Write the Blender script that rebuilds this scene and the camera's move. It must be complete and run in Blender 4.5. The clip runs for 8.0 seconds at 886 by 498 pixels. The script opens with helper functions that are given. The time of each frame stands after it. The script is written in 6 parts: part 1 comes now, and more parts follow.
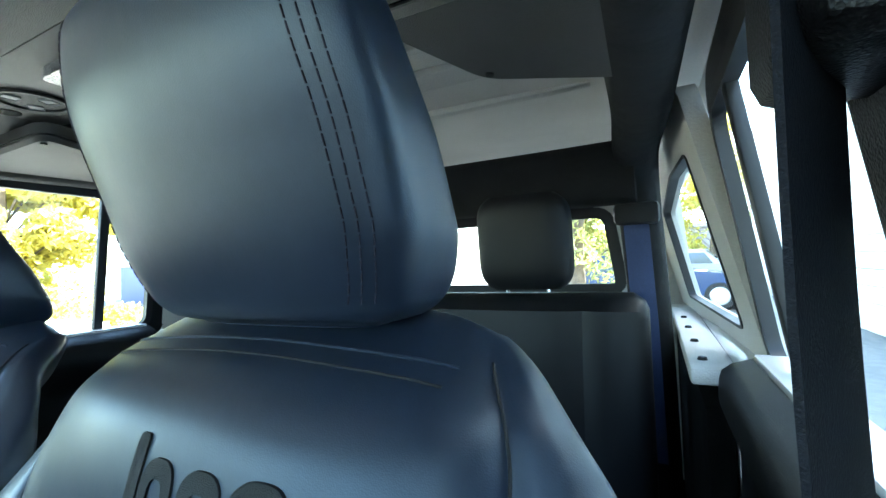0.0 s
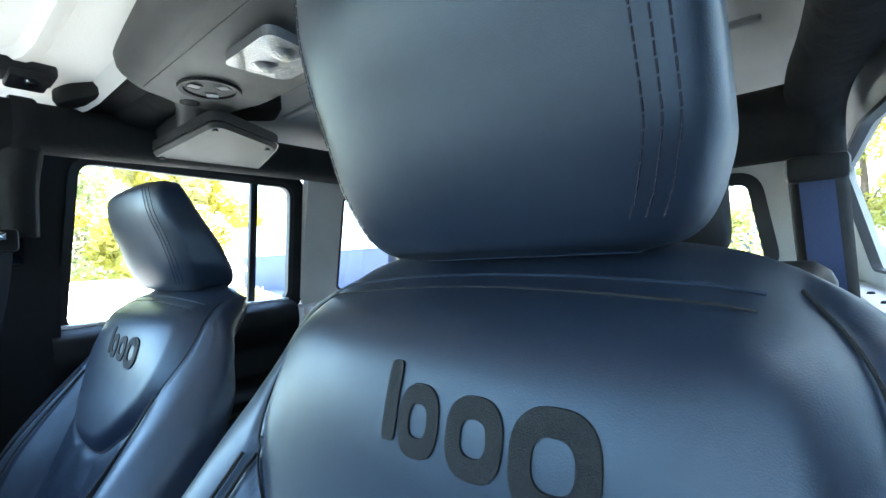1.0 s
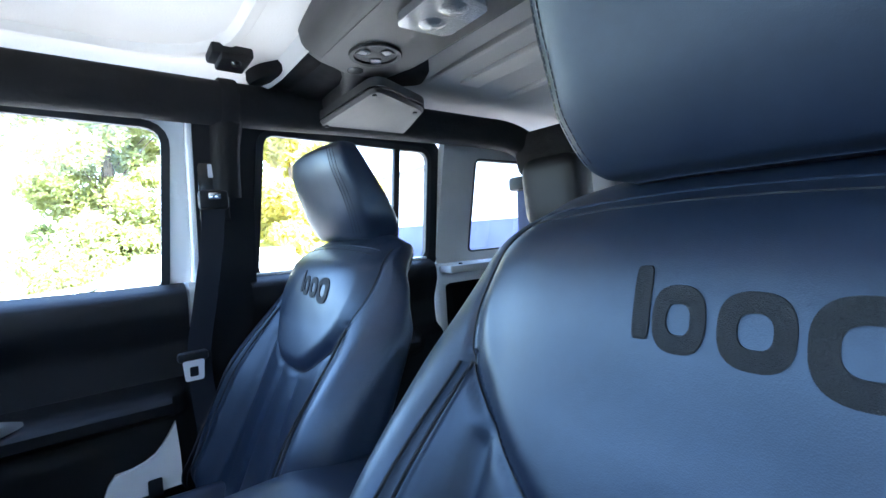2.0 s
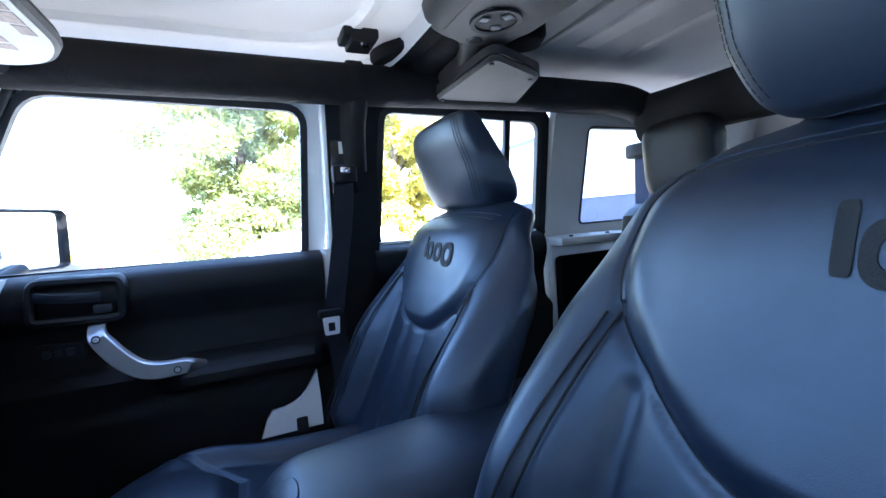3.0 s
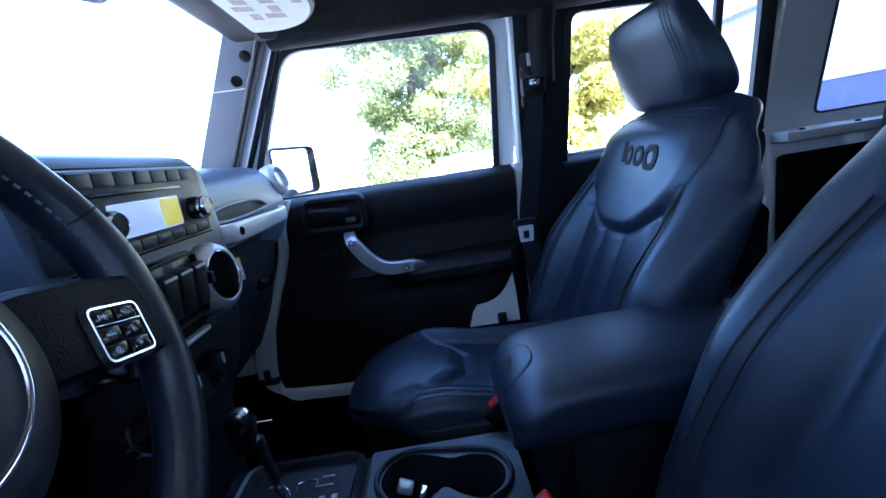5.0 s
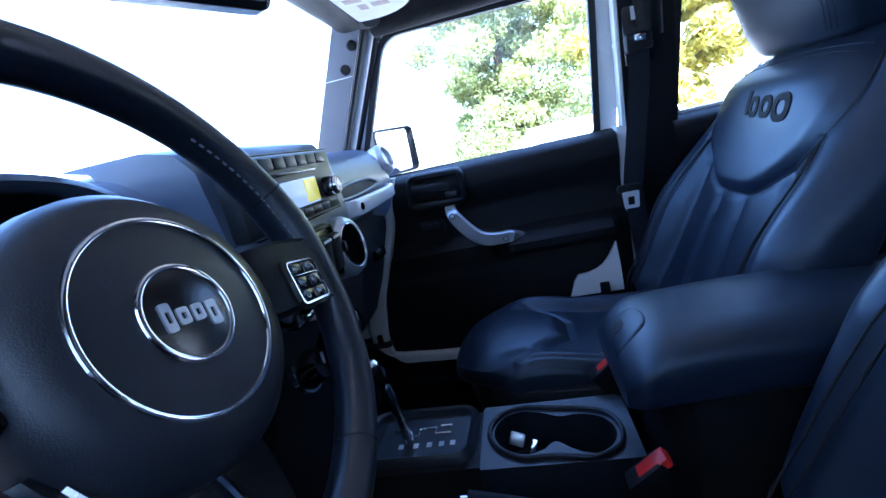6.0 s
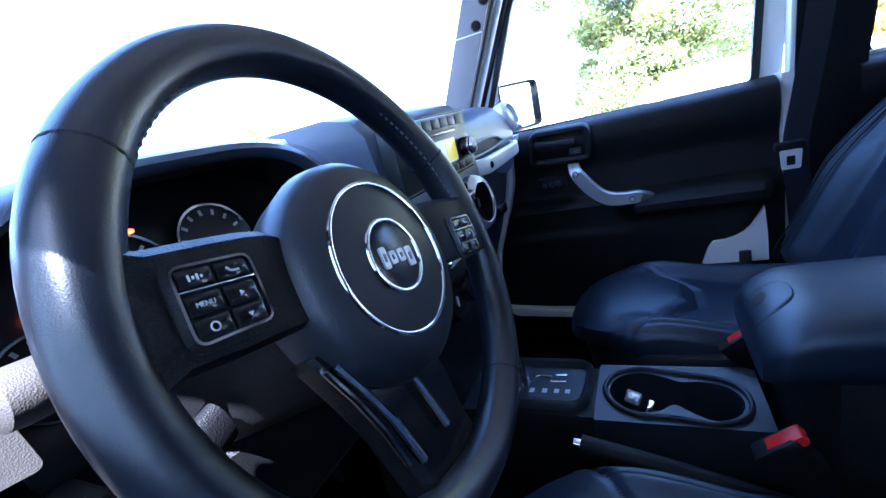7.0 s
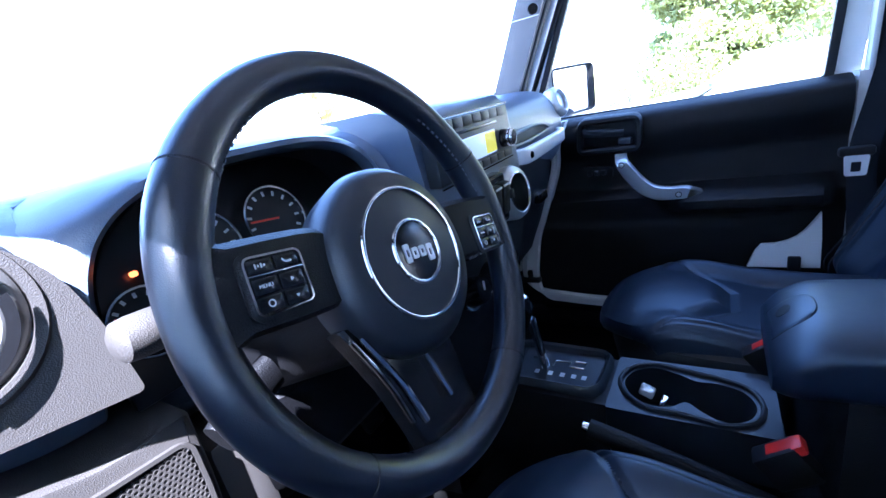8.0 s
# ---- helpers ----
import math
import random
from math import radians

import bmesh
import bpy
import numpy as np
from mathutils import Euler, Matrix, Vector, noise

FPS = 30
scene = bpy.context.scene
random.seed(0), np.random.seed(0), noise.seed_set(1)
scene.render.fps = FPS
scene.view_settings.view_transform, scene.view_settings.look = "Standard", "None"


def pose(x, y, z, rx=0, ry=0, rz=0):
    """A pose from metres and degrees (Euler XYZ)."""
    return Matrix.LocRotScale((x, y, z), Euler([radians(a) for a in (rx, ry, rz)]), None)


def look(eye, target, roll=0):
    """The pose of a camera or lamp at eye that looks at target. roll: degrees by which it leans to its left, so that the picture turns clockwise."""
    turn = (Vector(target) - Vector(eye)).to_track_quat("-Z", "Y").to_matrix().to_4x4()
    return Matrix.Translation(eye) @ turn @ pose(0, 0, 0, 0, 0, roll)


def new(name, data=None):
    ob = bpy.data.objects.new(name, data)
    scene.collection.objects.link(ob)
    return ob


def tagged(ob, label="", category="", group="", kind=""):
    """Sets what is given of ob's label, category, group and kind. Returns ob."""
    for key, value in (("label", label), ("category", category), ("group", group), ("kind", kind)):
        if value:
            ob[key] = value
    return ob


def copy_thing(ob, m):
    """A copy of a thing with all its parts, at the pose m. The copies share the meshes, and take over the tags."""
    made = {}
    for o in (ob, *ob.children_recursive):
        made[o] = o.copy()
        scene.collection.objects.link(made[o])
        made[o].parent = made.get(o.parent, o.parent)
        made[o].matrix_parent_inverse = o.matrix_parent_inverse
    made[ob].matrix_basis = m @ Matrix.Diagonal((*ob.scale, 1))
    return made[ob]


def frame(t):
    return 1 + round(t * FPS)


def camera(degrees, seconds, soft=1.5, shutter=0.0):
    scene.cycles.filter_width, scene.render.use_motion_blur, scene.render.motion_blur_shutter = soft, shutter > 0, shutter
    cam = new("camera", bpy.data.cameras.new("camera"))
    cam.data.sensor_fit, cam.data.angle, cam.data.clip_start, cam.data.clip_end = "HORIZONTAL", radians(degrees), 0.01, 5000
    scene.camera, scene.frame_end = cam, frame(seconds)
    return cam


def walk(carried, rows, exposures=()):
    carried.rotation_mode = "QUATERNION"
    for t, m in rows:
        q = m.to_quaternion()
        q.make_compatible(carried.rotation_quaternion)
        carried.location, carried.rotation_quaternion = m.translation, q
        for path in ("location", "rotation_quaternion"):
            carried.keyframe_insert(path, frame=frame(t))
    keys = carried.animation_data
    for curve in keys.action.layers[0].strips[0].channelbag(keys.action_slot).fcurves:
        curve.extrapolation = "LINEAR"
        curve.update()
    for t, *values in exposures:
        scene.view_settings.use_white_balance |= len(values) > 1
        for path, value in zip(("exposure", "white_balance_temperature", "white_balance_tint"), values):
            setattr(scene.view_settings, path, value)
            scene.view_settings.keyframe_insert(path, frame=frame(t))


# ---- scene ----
cam = camera(92.3, 8.0)
PATH = [
    (0, (-0.6, 0.199, 1.412), (0.289, -1.592, 1.466), -2.3),
    (0.5, (-0.551, 0.205, 1.394), (0.476, -1.511, 1.432), -2.6),
    (1, (-0.505, 0.23, 1.379), (0.734, -1.34, 1.396), -3.2),
    (1.5, (-0.473, 0.271, 1.363), (0.962, -1.122, 1.333), -3.3),
    (3, (-0.446, 0.354, 1.322), (1.37, -0.471, 1.177), -3.9),
    (3.5, (-0.458, 0.384, 1.327), (1.437, -0.229, 1.146), -4.4),
    (4, (-0.471, 0.402, 1.325), (1.461, -0.019, 1.026), -5.2),
    (4.5, (-0.485, 0.421, 1.316), (1.463, 0.193, 0.922), -6.8),
    (6, (-0.533, 0.462, 1.317), (1.374, 0.848, 0.856), -13.2),
    (6.5, (-0.56, 0.475, 1.328), (1.257, 1.138, 0.817), -14.9),
    (7, (-0.579, 0.478, 1.337), (1.13, 1.362, 0.793), -14.4),
    (7.5, (-0.595, 0.467, 1.348), (1.014, 1.503, 0.768), -13.6),
    (8, (-0.602, 0.437, 1.363), (0.966, 1.514, 0.745), -11.9),
]
walk(cam, [(t, look(eye, target, roll)) for t, eye, target, roll in PATH], exposures=[(0.0, 4.3, 6250, -4), (1.0, 4.5, 6100, 3), (1.5, 4.5, 5850, 8), (3.0, 4.15, 5500, 15), (4.5, 3.6, 5100, 19), (6.0, 3.7, 4900, 19), (8.0, 4.2, 4950, 21)])

# ---- world, sun ----
SUN_AZ, SUN_EL = radians(242.0), radians(54.5)  # compass angle from +y towards +x; height over the horizon
world = bpy.data.worlds.new("sky")
scene.world = world
world.use_nodes = True
wn = world.node_tree.nodes
sky = wn.new("ShaderNodeTexSky")
sky.sky_type, sky.sun_disc = "NISHITA", False
sky.sun_elevation, sky.sun_rotation = SUN_EL, SUN_AZ
world.node_tree.links.new(sky.outputs[0], wn["Background"].inputs[0])
wn["Background"].inputs[1].default_value = 0.15
sun_way = Vector((math.sin(SUN_AZ) * math.cos(SUN_EL), math.cos(SUN_AZ) * math.cos(SUN_EL), math.sin(SUN_EL)))
sun = new("sun", bpy.data.lights.new("sun", "SUN"))
sun.data.energy, sun.data.angle, sun.data.color = 5.0, radians(0.5), (1.0, 0.95, 0.87)
sun.matrix_world = look(sun_way * 30, (0, 0, 0))


# ---- materials ----
def material(name, base, rough=0.5, metal=0.0, grain=0.0, grain_size=400.0, relief=0.0, relief_size=300.0, stain=0.0, stain_size=6.0, coat=0.0, spec=0.5, cell=False, crease=0.0, sheen=(1.0, 1.0, 1.0)):
    """A surface with colour grain, larger stains, uneven gloss and fine relief, in object space."""
    m = bpy.data.materials.new(name)
    m.use_nodes = True
    n, l = m.node_tree.nodes, m.node_tree.links
    b = n["Principled BSDF"]
    b.inputs["Roughness"].default_value, b.inputs["Metallic"].default_value = rough, metal
    b.inputs["Coat Weight"].default_value = coat
    b.inputs["Specular IOR Level"].default_value = spec
    b.inputs["Specular Tint"].default_value = (*sheen, 1)
    b.inputs["Base Color"].default_value = (*base, 1)
    tc = n.new("ShaderNodeTexCoord")

    def noise_tex(scale, detail=4.0):
        t = n.new("ShaderNodeTexNoise")
        t.inputs["Scale"].default_value, t.inputs["Detail"].default_value = scale, detail
        l.new(tc.outputs["Object"], t.inputs["Vector"])
        return t
    if grain or stain:
        last = None
        for amount, size in ((grain, grain_size), (stain, stain_size)):
            if not amount:
                continue
            ramp = n.new("ShaderNodeMapRange")
            ramp.inputs["From Min"].default_value, ramp.inputs["From Max"].default_value = 0.3, 0.7
            ramp.inputs["To Min"].default_value, ramp.inputs["To Max"].default_value = 1 - amount, 1 + amount
            l.new(noise_tex(size).outputs[0], ramp.inputs["Value"])
            mul = n.new("ShaderNodeVectorMath")
            mul.operation = "MULTIPLY"
            if last is None:
                mul.inputs[0].default_value = base
            else:
                l.new(last.outputs[0], mul.inputs[0])
            l.new(ramp.outputs[0], mul.inputs[1])
            last = mul
        l.new(last.outputs[0], b.inputs["Base Color"])
        rr = n.new("ShaderNodeMapRange")
        rr.inputs["To Min"].default_value, rr.inputs["To Max"].default_value = max(rough - 0.08, 0.02), min(rough + 0.08, 1)
        l.new(noise_tex(stain_size * 2.3).outputs[0], rr.inputs["Value"])
        l.new(rr.outputs[0], b.inputs["Roughness"])
    if relief:
        bump = n.new("ShaderNodeBump")
        bump.inputs["Strength"].default_value, bump.inputs["Distance"].default_value = relief, 0.002
        if cell:
            t = n.new("ShaderNodeTexVoronoi")
            t.inputs["Scale"].default_value = relief_size
            l.new(tc.outputs["Object"], t.inputs["Vector"])
            l.new(t.outputs["Distance"], bump.inputs["Height"])
        else:
            l.new(noise_tex(relief_size).outputs[0], bump.inputs["Height"])
        if crease:
            fold = n.new("ShaderNodeBump")
            fold.inputs["Strength"].default_value, fold.inputs["Distance"].default_value = crease, 0.006
            l.new(noise_tex(22.0, 5.0).outputs[0], fold.inputs["Height"])
            l.new(fold.outputs[0], bump.inputs["Normal"])
        l.new(bump.outputs[0], b.inputs["Normal"])
    return m


def glass_material(name, tint, gloss):
    m = bpy.data.materials.new(name)
    m.use_nodes = True
    n, l = m.node_tree.nodes, m.node_tree.links
    n.remove(n["Principled BSDF"])
    clear, shine, mix = n.new("ShaderNodeBsdfTransparent"), n.new("ShaderNodeBsdfGlossy"), n.new("ShaderNodeMixShader")
    mix.inputs[0].default_value = gloss
    clear.inputs[0].default_value = (*tint, 1)
    shine.inputs["Roughness"].default_value = 0.02
    l.new(clear.outputs[0], mix.inputs[1])
    l.new(shine.outputs[0], mix.inputs[2])
    l.new(mix.outputs[0], n["Material Output"].inputs[0])
    return m


def glow_material(name, colour, strength):
    m = material(name, colour, 0.2)
    b = m.node_tree.nodes["Principled BSDF"]
    b.inputs["Emission Color"].default_value, b.inputs["Emission Strength"].default_value = (*colour, 1), strength
    return m


# Sky reflection is tinted into the leather's base colour and specular.
LEATHER = material("black_leather", (0.0090, 0.0140, 0.0272), 0.41, spec=0.66, sheen=(0.76, 0.88, 1.0), crease=0.08, relief=0.06, relief_size=1200, cell=True, grain=0.1, grain_size=90, stain=0.18, stain_size=7)
LEATHER_SIDE = material("black_vinyl", (0.006, 0.0065, 0.008), 0.48, spec=0.35, relief=0.12, relief_size=1100, cell=True, stain=0.15)
# Rim leather carries the same sky blue in its base.
RIMLEATHER = material("smooth_black_leather", (0.0075, 0.0098, 0.0165), 0.31, spec=0.8, relief=0.06, relief_size=1300, cell=True, stain=0.15, stain_size=9)
RIMTHREAD = material("grey_thread", (0.11, 0.11, 0.13), 0.8, grain=0.2)
STITCH = material("dark_thread", (0.021, 0.020, 0.031), 0.9, spec=0.2, grain=0.3)
LOGO = material("embroidered_thread", (0.006, 0.006, 0.007), 0.7, relief=0.5, relief_size=1500)
BLACK = material("black_plastic", (0.0045, 0.0045, 0.0055), 0.48, spec=0.28, relief=0.3, relief_size=900, cell=True, stain=0.2)
# Same plastic as DASH, toned apart for the pieces in direct sun.
SUNDASH = material("sunlit_dash_plastic", (0.037, 0.0325, 0.0292), 0.55, relief=0.20, relief_size=1100, cell=True, stain=0.1)
# Blue of the reflected sky is mixed into this dash tone.
DASH = material("skylit_charcoal_plastic", (0.080, 0.104, 0.150), 0.34, spec=0.9, relief=0.12, relief_size=900, cell=True, stain=0.12)
GLOSSBLACK = material("gloss_black_plastic", (0.008, 0.008, 0.009), 0.18, stain=0.1)
HUBPAD = material("smooth_dark_vinyl", (0.014, 0.0165, 0.023), 0.42, spec=0.6, relief=0.08, relief_size=1200, cell=True, stain=0.15, stain_size=9)
TRAY = material("black_tray_plastic", (0.012, 0.015, 0.021), 0.42, spec=0.6, relief=0.1, relief_size=900, cell=True, stain=0.15)
STACK = material("grey_satin_plastic", (0.020, 0.023, 0.025), 0.42, relief=0.1, relief_size=900, cell=True, stain=0.12)
VENTGREY = material("satin_grey_vent_plastic", (0.13, 0.125, 0.12), 0.42, metal=0.2, relief=0.08, relief_size=1200, cell=True, stain=0.08)
STEEL = material("bright_steel", (0.75, 0.75, 0.76), 0.35, metal=0.3, stain=0.05)
GREYTRIM = material("grey_plastic", (0.038, 0.0365, 0.034), 0.55, relief=0.3, relief_size=800, cell=True, stain=0.1)
SILVER = material("silver_paint", (0.55, 0.56, 0.58), 0.32, metal=0.7, grain=0.05, grain_size=2000, stain=0.05)
CHROME = material("chrome", (0.8, 0.8, 0.82), 0.1, metal=1.0, stain=0.05)
WHITE = material("white_car_paint", (0.8, 0.8, 0.79), 0.25, coat=0.5, stain=0.03, stain_size=3)
ROOFWHITE = material("moulded_white_roof", (0.52, 0.50, 0.465), 0.7, relief=0.6, relief_size=260, stain=0.08, stain_size=4, grain=0.04)
ROOFPANEL = material("thin_white_fibreglass", (0.66, 0.65, 0.62), 0.6, relief=0.4, relief_size=260, stain=0.06, stain_size=4)
ROOF_N, ROOF_L = ROOFPANEL.node_tree.nodes, ROOFPANEL.node_tree.links
thin, blend = ROOF_N.new("ShaderNodeBsdfTranslucent"), ROOF_N.new("ShaderNodeMixShader")
thin.inputs[0].default_value, blend.inputs[0].default_value = (0.8, 0.79, 0.75, 1), 0.13
ROOF_L.new(ROOF_N["Principled BSDF"].outputs[0], blend.inputs[1])
ROOF_L.new(thin.outputs[0], blend.inputs[2])
ROOF_L.new(blend.outputs[0], ROOF_N["Material Output"].inputs[0])
STRIPGREY = material("grey_weather_strip", (0.075, 0.074, 0.070), 0.6, relief=0.2, relief_size=600, stain=0.1)
PILLARGREY = material("pale_grey_pillar_trim", (0.14, 0.142, 0.15), 0.4, relief=0.15, relief_size=600, stain=0.08)
PADDING = material("black_fabric_padding", (0.011, 0.011, 0.011), 0.85, spec=0.25, crease=0.9, relief=0.5, relief_size=900, stain=0.25, stain_size=9)
RUBBER = material("black_rubber_seal", (0.012, 0.012, 0.013), 0.55, stain=0.2)
CARPET = material("black_carpet", (0.003, 0.003, 0.003), 1.0, spec=0.1, relief=1.0, relief_size=700, grain=0.4, grain_size=300)
BLUEWEB = material("blue_seat_belt_webbing", (0.02, 0.035, 0.10), 0.6, relief=0.5, relief_size=1200, grain=0.15)
WEBBING = material("seat_belt_webbing", (0.008, 0.009, 0.013), 0.7, spec=0.15, relief=0.5, relief_size=1200, grain=0.15)
RED = material("red_plastic", (0.55, 0.02, 0.015), 0.35, stain=0.1)
PAPER = material("white_label_paper", (0.75, 0.73, 0.7), 0.6, stain=0.05)
PRINT = material("grey_brown_print", (0.45, 0.36, 0.3), 0.7, grain=0.2, grain_size=120)
YELLOW = material("yellow_label", (0.75, 0.6, 0.03), 0.5, stain=0.05)
MARK = material("pale_marking", (0.55, 0.56, 0.58), 0.5, grain=0.05)
MARKGREY = material("grey_printing", (0.3, 0.3, 0.33), 0.6, grain=0.1)
GLASS = glass_material("clear_glass", (0.95, 0.97, 0.96), 0.04)
MIRROR = material("mirror_glass", (0.85, 0.87, 0.88), 0.03, metal=1.0)
LENS = material("clear_lens", (0.26, 0.265, 0.27), 0.16, metal=0.55, coat=0.6, relief=0.6, relief_size=400, cell=True)


# ---- mesh helpers ----
OFFSET = {}


def thing(name, at, label, category, group="", kind=""):
    """An empty at the base of a thing; its parts are meshed in world metres and moved under it."""
    ob = new(name)
    ob.empty_display_size = 0.05
    ob.location = at
    OFFSET[ob.name] = Vector(at)
    return tagged(ob, label, category, group, kind)


def part(name, bm, mat, parent=None, label="", smooth=True):
    base = OFFSET.get(parent.name, Vector()) if parent else Vector()
    if base.length:
        bmesh.ops.translate(bm, verts=bm.verts, vec=-base)
    bmesh.ops.recalc_face_normals(bm, faces=bm.faces)
    me = bpy.data.meshes.new(name)
    bm.to_mesh(me)
    bm.free()
    if smooth:
        me.polygons.foreach_set("use_smooth", [True] * len(me.polygons))
        me.set_sharp_from_angle(angle=radians(38))
    me.materials.append(mat)
    ob = new(name, me)
    if parent:
        ob.parent = parent
        OFFSET[ob.name] = base
    if label:
        ob["label"] = label
    return ob


def setting(name, bm, mat, label, category):
    return tagged(part(name, bm, mat), label, category, kind="structure")


def box(bm, lo, hi, bevel=0.0, turn=None, steps=2):
    """A box between two corners, its edges rounded; turn: a matrix about its centre."""
    c = [(a + b) / 2 for a, b in zip(lo, hi)]
    r = bmesh.ops.create_cube(bm, size=1.0)
    vs = r["verts"]
    bmesh.ops.scale(bm, vec=[max(abs(b - a), 1e-4) for a, b in zip(lo, hi)], verts=vs)
    if bevel:
        es = list({e for v in vs for e in v.link_edges})
        rb = bmesh.ops.bevel(bm, geom=es, offset=bevel, segments=steps, profile=0.5, affect="EDGES")
        vs = list({v for f in rb["faces"] for v in f.verts} | {v for v in vs if v.is_valid})
    m = Matrix.Translation(c) @ (turn or Matrix())
    bmesh.ops.transform(bm, matrix=m, verts=vs)
    return bm


def slab(lo, hi, bevel=0.0, turn=None, steps=2):
    return box(bmesh.new(), lo, hi, bevel, turn, steps)


def loft(bm, rings, cap=True, loop=True):
    """Skins rings of equal count."""
    rows = [[bm.verts.new(p) for p in ring] for ring in rings]
    n = len(rows[0])
    for a, b in zip(rows, rows[1:]):
        for i in range(n if loop else n - 1):
            j = (i + 1) % n
            bm.faces.new((a[i], a[j], b[j], b[i]))
    if cap and loop:
        bm.faces.new(rows[0])
        bm.faces.new(rows[-1][::-1])
    return bm


def frame_along(path):
    """Tangent, side and up at each point of a polyline."""
    pts = [Vector(p) for p in path]
    out, side = [], None
    for i, p in enumerate(pts):
        t = (pts[min(i + 1, len(pts) - 1)] - pts[max(i - 1, 0)]).normalized()
        if side is None:
            side = t.cross(Vector((0, 0, 1)))
            if side.length < 0.1:
                side = t.cross(Vector((0, 1, 0)))
        side = (side - t * side.dot(t)).normalized()
        out.append((p, side, t.cross(side)))
    return out


def smooth_path(points, per=8, closed=False):
    """A Catmull-Rom curve through the points."""
    P = [Vector(p) for p in points]
    n, out = len(P), []
    for i in range(n if closed else n - 1):
        a, b, c, d = ((P[(i - 1) % n], P[i], P[(i + 1) % n], P[(i + 2) % n]) if closed else (P[max(i - 1, 0)], P[i], P[i + 1], P[min(i + 2, n - 1)]))
        for k in range(per):
            t = k / per
            out.append(0.5 * (2 * b + (c - a) * t + (2 * a - 5 * b + 4 * c - d) * t * t + (3 * b - a - 3 * c + d) * t ** 3))
    if not closed:
        out.append(P[-1])
    return out


def tube(bm, path, ra, rb=None, sides=12, power=2.0, closed=False):
    """A round or flattened bar along a path: ra to the side, rb up."""
    rb = ra if rb is None else rb
    rings = []
    pts = list(path)
    for k, (p, s, u) in enumerate(frame_along(pts)):
        ring = []
        for i in range(sides):
            a = 2 * math.pi * i / sides
            c, d = math.cos(a), math.sin(a)
            ring.append(p + s * ra * math.copysign(abs(c) ** (2 / power), c) + u * rb * math.copysign(abs(d) ** (2 / power), d))
        rings.append(ring)
    return loft(bm, rings)


def lathe(bm, profile, m, sides=32):
    """Turns (radius, height) pairs round z, posed by m; closed where a radius is 0."""
    rings = [[m @ Vector((r * math.cos(2 * math.pi * i / sides), r * math.sin(2 * math.pi * i / sides), h)) for i in range(sides)] for r, h in profile]
    return loft(bm, rings, cap=True)


def annulus(bm, outer, inner, shift):
    """A ring-shaped plate between two outlines of equal count, thick by the vector shift."""
    shift = Vector(shift)
    o0, i0 = [Vector(p) for p in outer], [Vector(p) for p in inner]
    rows = [[bm.verts.new(p) for p in ring] for ring in (o0, i0, [p + shift for p in i0], [p + shift for p in o0])]
    n = len(o0)
    for k in range(4):
        a, b = rows[k], rows[(k + 1) % 4]
        for i in range(n):
            j = (i + 1) % n
            bm.faces.new((a[i], a[j], b[j], b[i]))
    return bm


def plate(bm, outline, shift):
    """A flat plate of any outline, thick by the vector shift."""
    shift = Vector(shift)
    a = [bm.verts.new(Vector(p)) for p in outline]
    b = [bm.verts.new(Vector(p) + shift) for p in outline]
    n = len(a)
    bm.faces.new(a)
    bm.faces.new(b[::-1])
    for i in range(n):
        j = (i + 1) % n
        bm.faces.new((a[i], b[i], b[j], a[j]))
    return bm


def round_outline(points, radius, steps=5):
    """A 2D outline with rounded corners; radius: one for all, or one for each corner."""
    P = [Vector(p) for p in points]
    n, out = len(P), []
    for i in range(n):
        r = radius[i] if isinstance(radius, (list, tuple)) else radius
        a, b, c = P[i - 1], P[i], P[(i + 1) % n]
        u, v = (a - b).normalized(), (c - b).normalized()
        r = min(r, (a - b).length * 0.48, (c - b).length * 0.48)
        for k in range(steps + 1):
            t = k / steps
            out.append((b + u * r) * (1 - t) ** 2 + 2 * b * t * (1 - t) + (b + v * r) * t * t)
    return out


def grow(points, by):
    """An outline moved outward by a distance (2D, about its middle side)."""
    P = [Vector(p) for p in points]
    n = len(P)
    area = sum(P[i].x * P[(i + 1) % n].y - P[(i + 1) % n].x * P[i].y for i in range(n))
    sign = 1 if area > 0 else -1
    out = []
    for i in range(n):
        t = (P[(i + 1) % n] - P[i - 1]).normalized()
        out.append(P[i] + Vector((t.y, -t.x)) * by * sign)
    return out


def ease(a, b, x):
    t = min(max((x - a) / (b - a), 0.0), 1.0)
    return t * t * (3 - 2 * t)


def table(pairs, x):
    """Smooth curve through a short table."""
    n = len(pairs)
    if x <= pairs[0][0]:
        return pairs[0][1]
    if x >= pairs[-1][0]:
        return pairs[-1][1]
    k = max(i for i in range(n - 1) if pairs[i][0] <= x)
    (x0, y0), (x1, y1) = pairs[k], pairs[k + 1]

    def slope(i):
        if i in (0, n - 1):
            return 0.0 if i == 0 else (pairs[i][1] - pairs[i - 1][1]) / (pairs[i][0] - pairs[i - 1][0])
        a = (pairs[i][1] - pairs[i - 1][1]) / (pairs[i][0] - pairs[i - 1][0])
        b = (pairs[i + 1][1] - pairs[i][1]) / (pairs[i + 1][0] - pairs[i][0])
        return 0.0 if a * b <= 0 else 2 * a * b / (a + b)
    h = x1 - x0
    t = (x - x0) / h
    return y0 * (1 + 2 * t) * (1 - t) ** 2 + slope(k) * h * t * (1 - t) ** 2 + y1 * t * t * (3 - 2 * t) + slope(k + 1) * h * t * t * (t - 1)


def linear(pairs, x):
    for (a, u), (b, v) in zip(pairs, pairs[1:]):
        if x <= b:
            return u + (v - u) * (x - a) / (b - a) if x > a else u
    return pairs[-1][1]


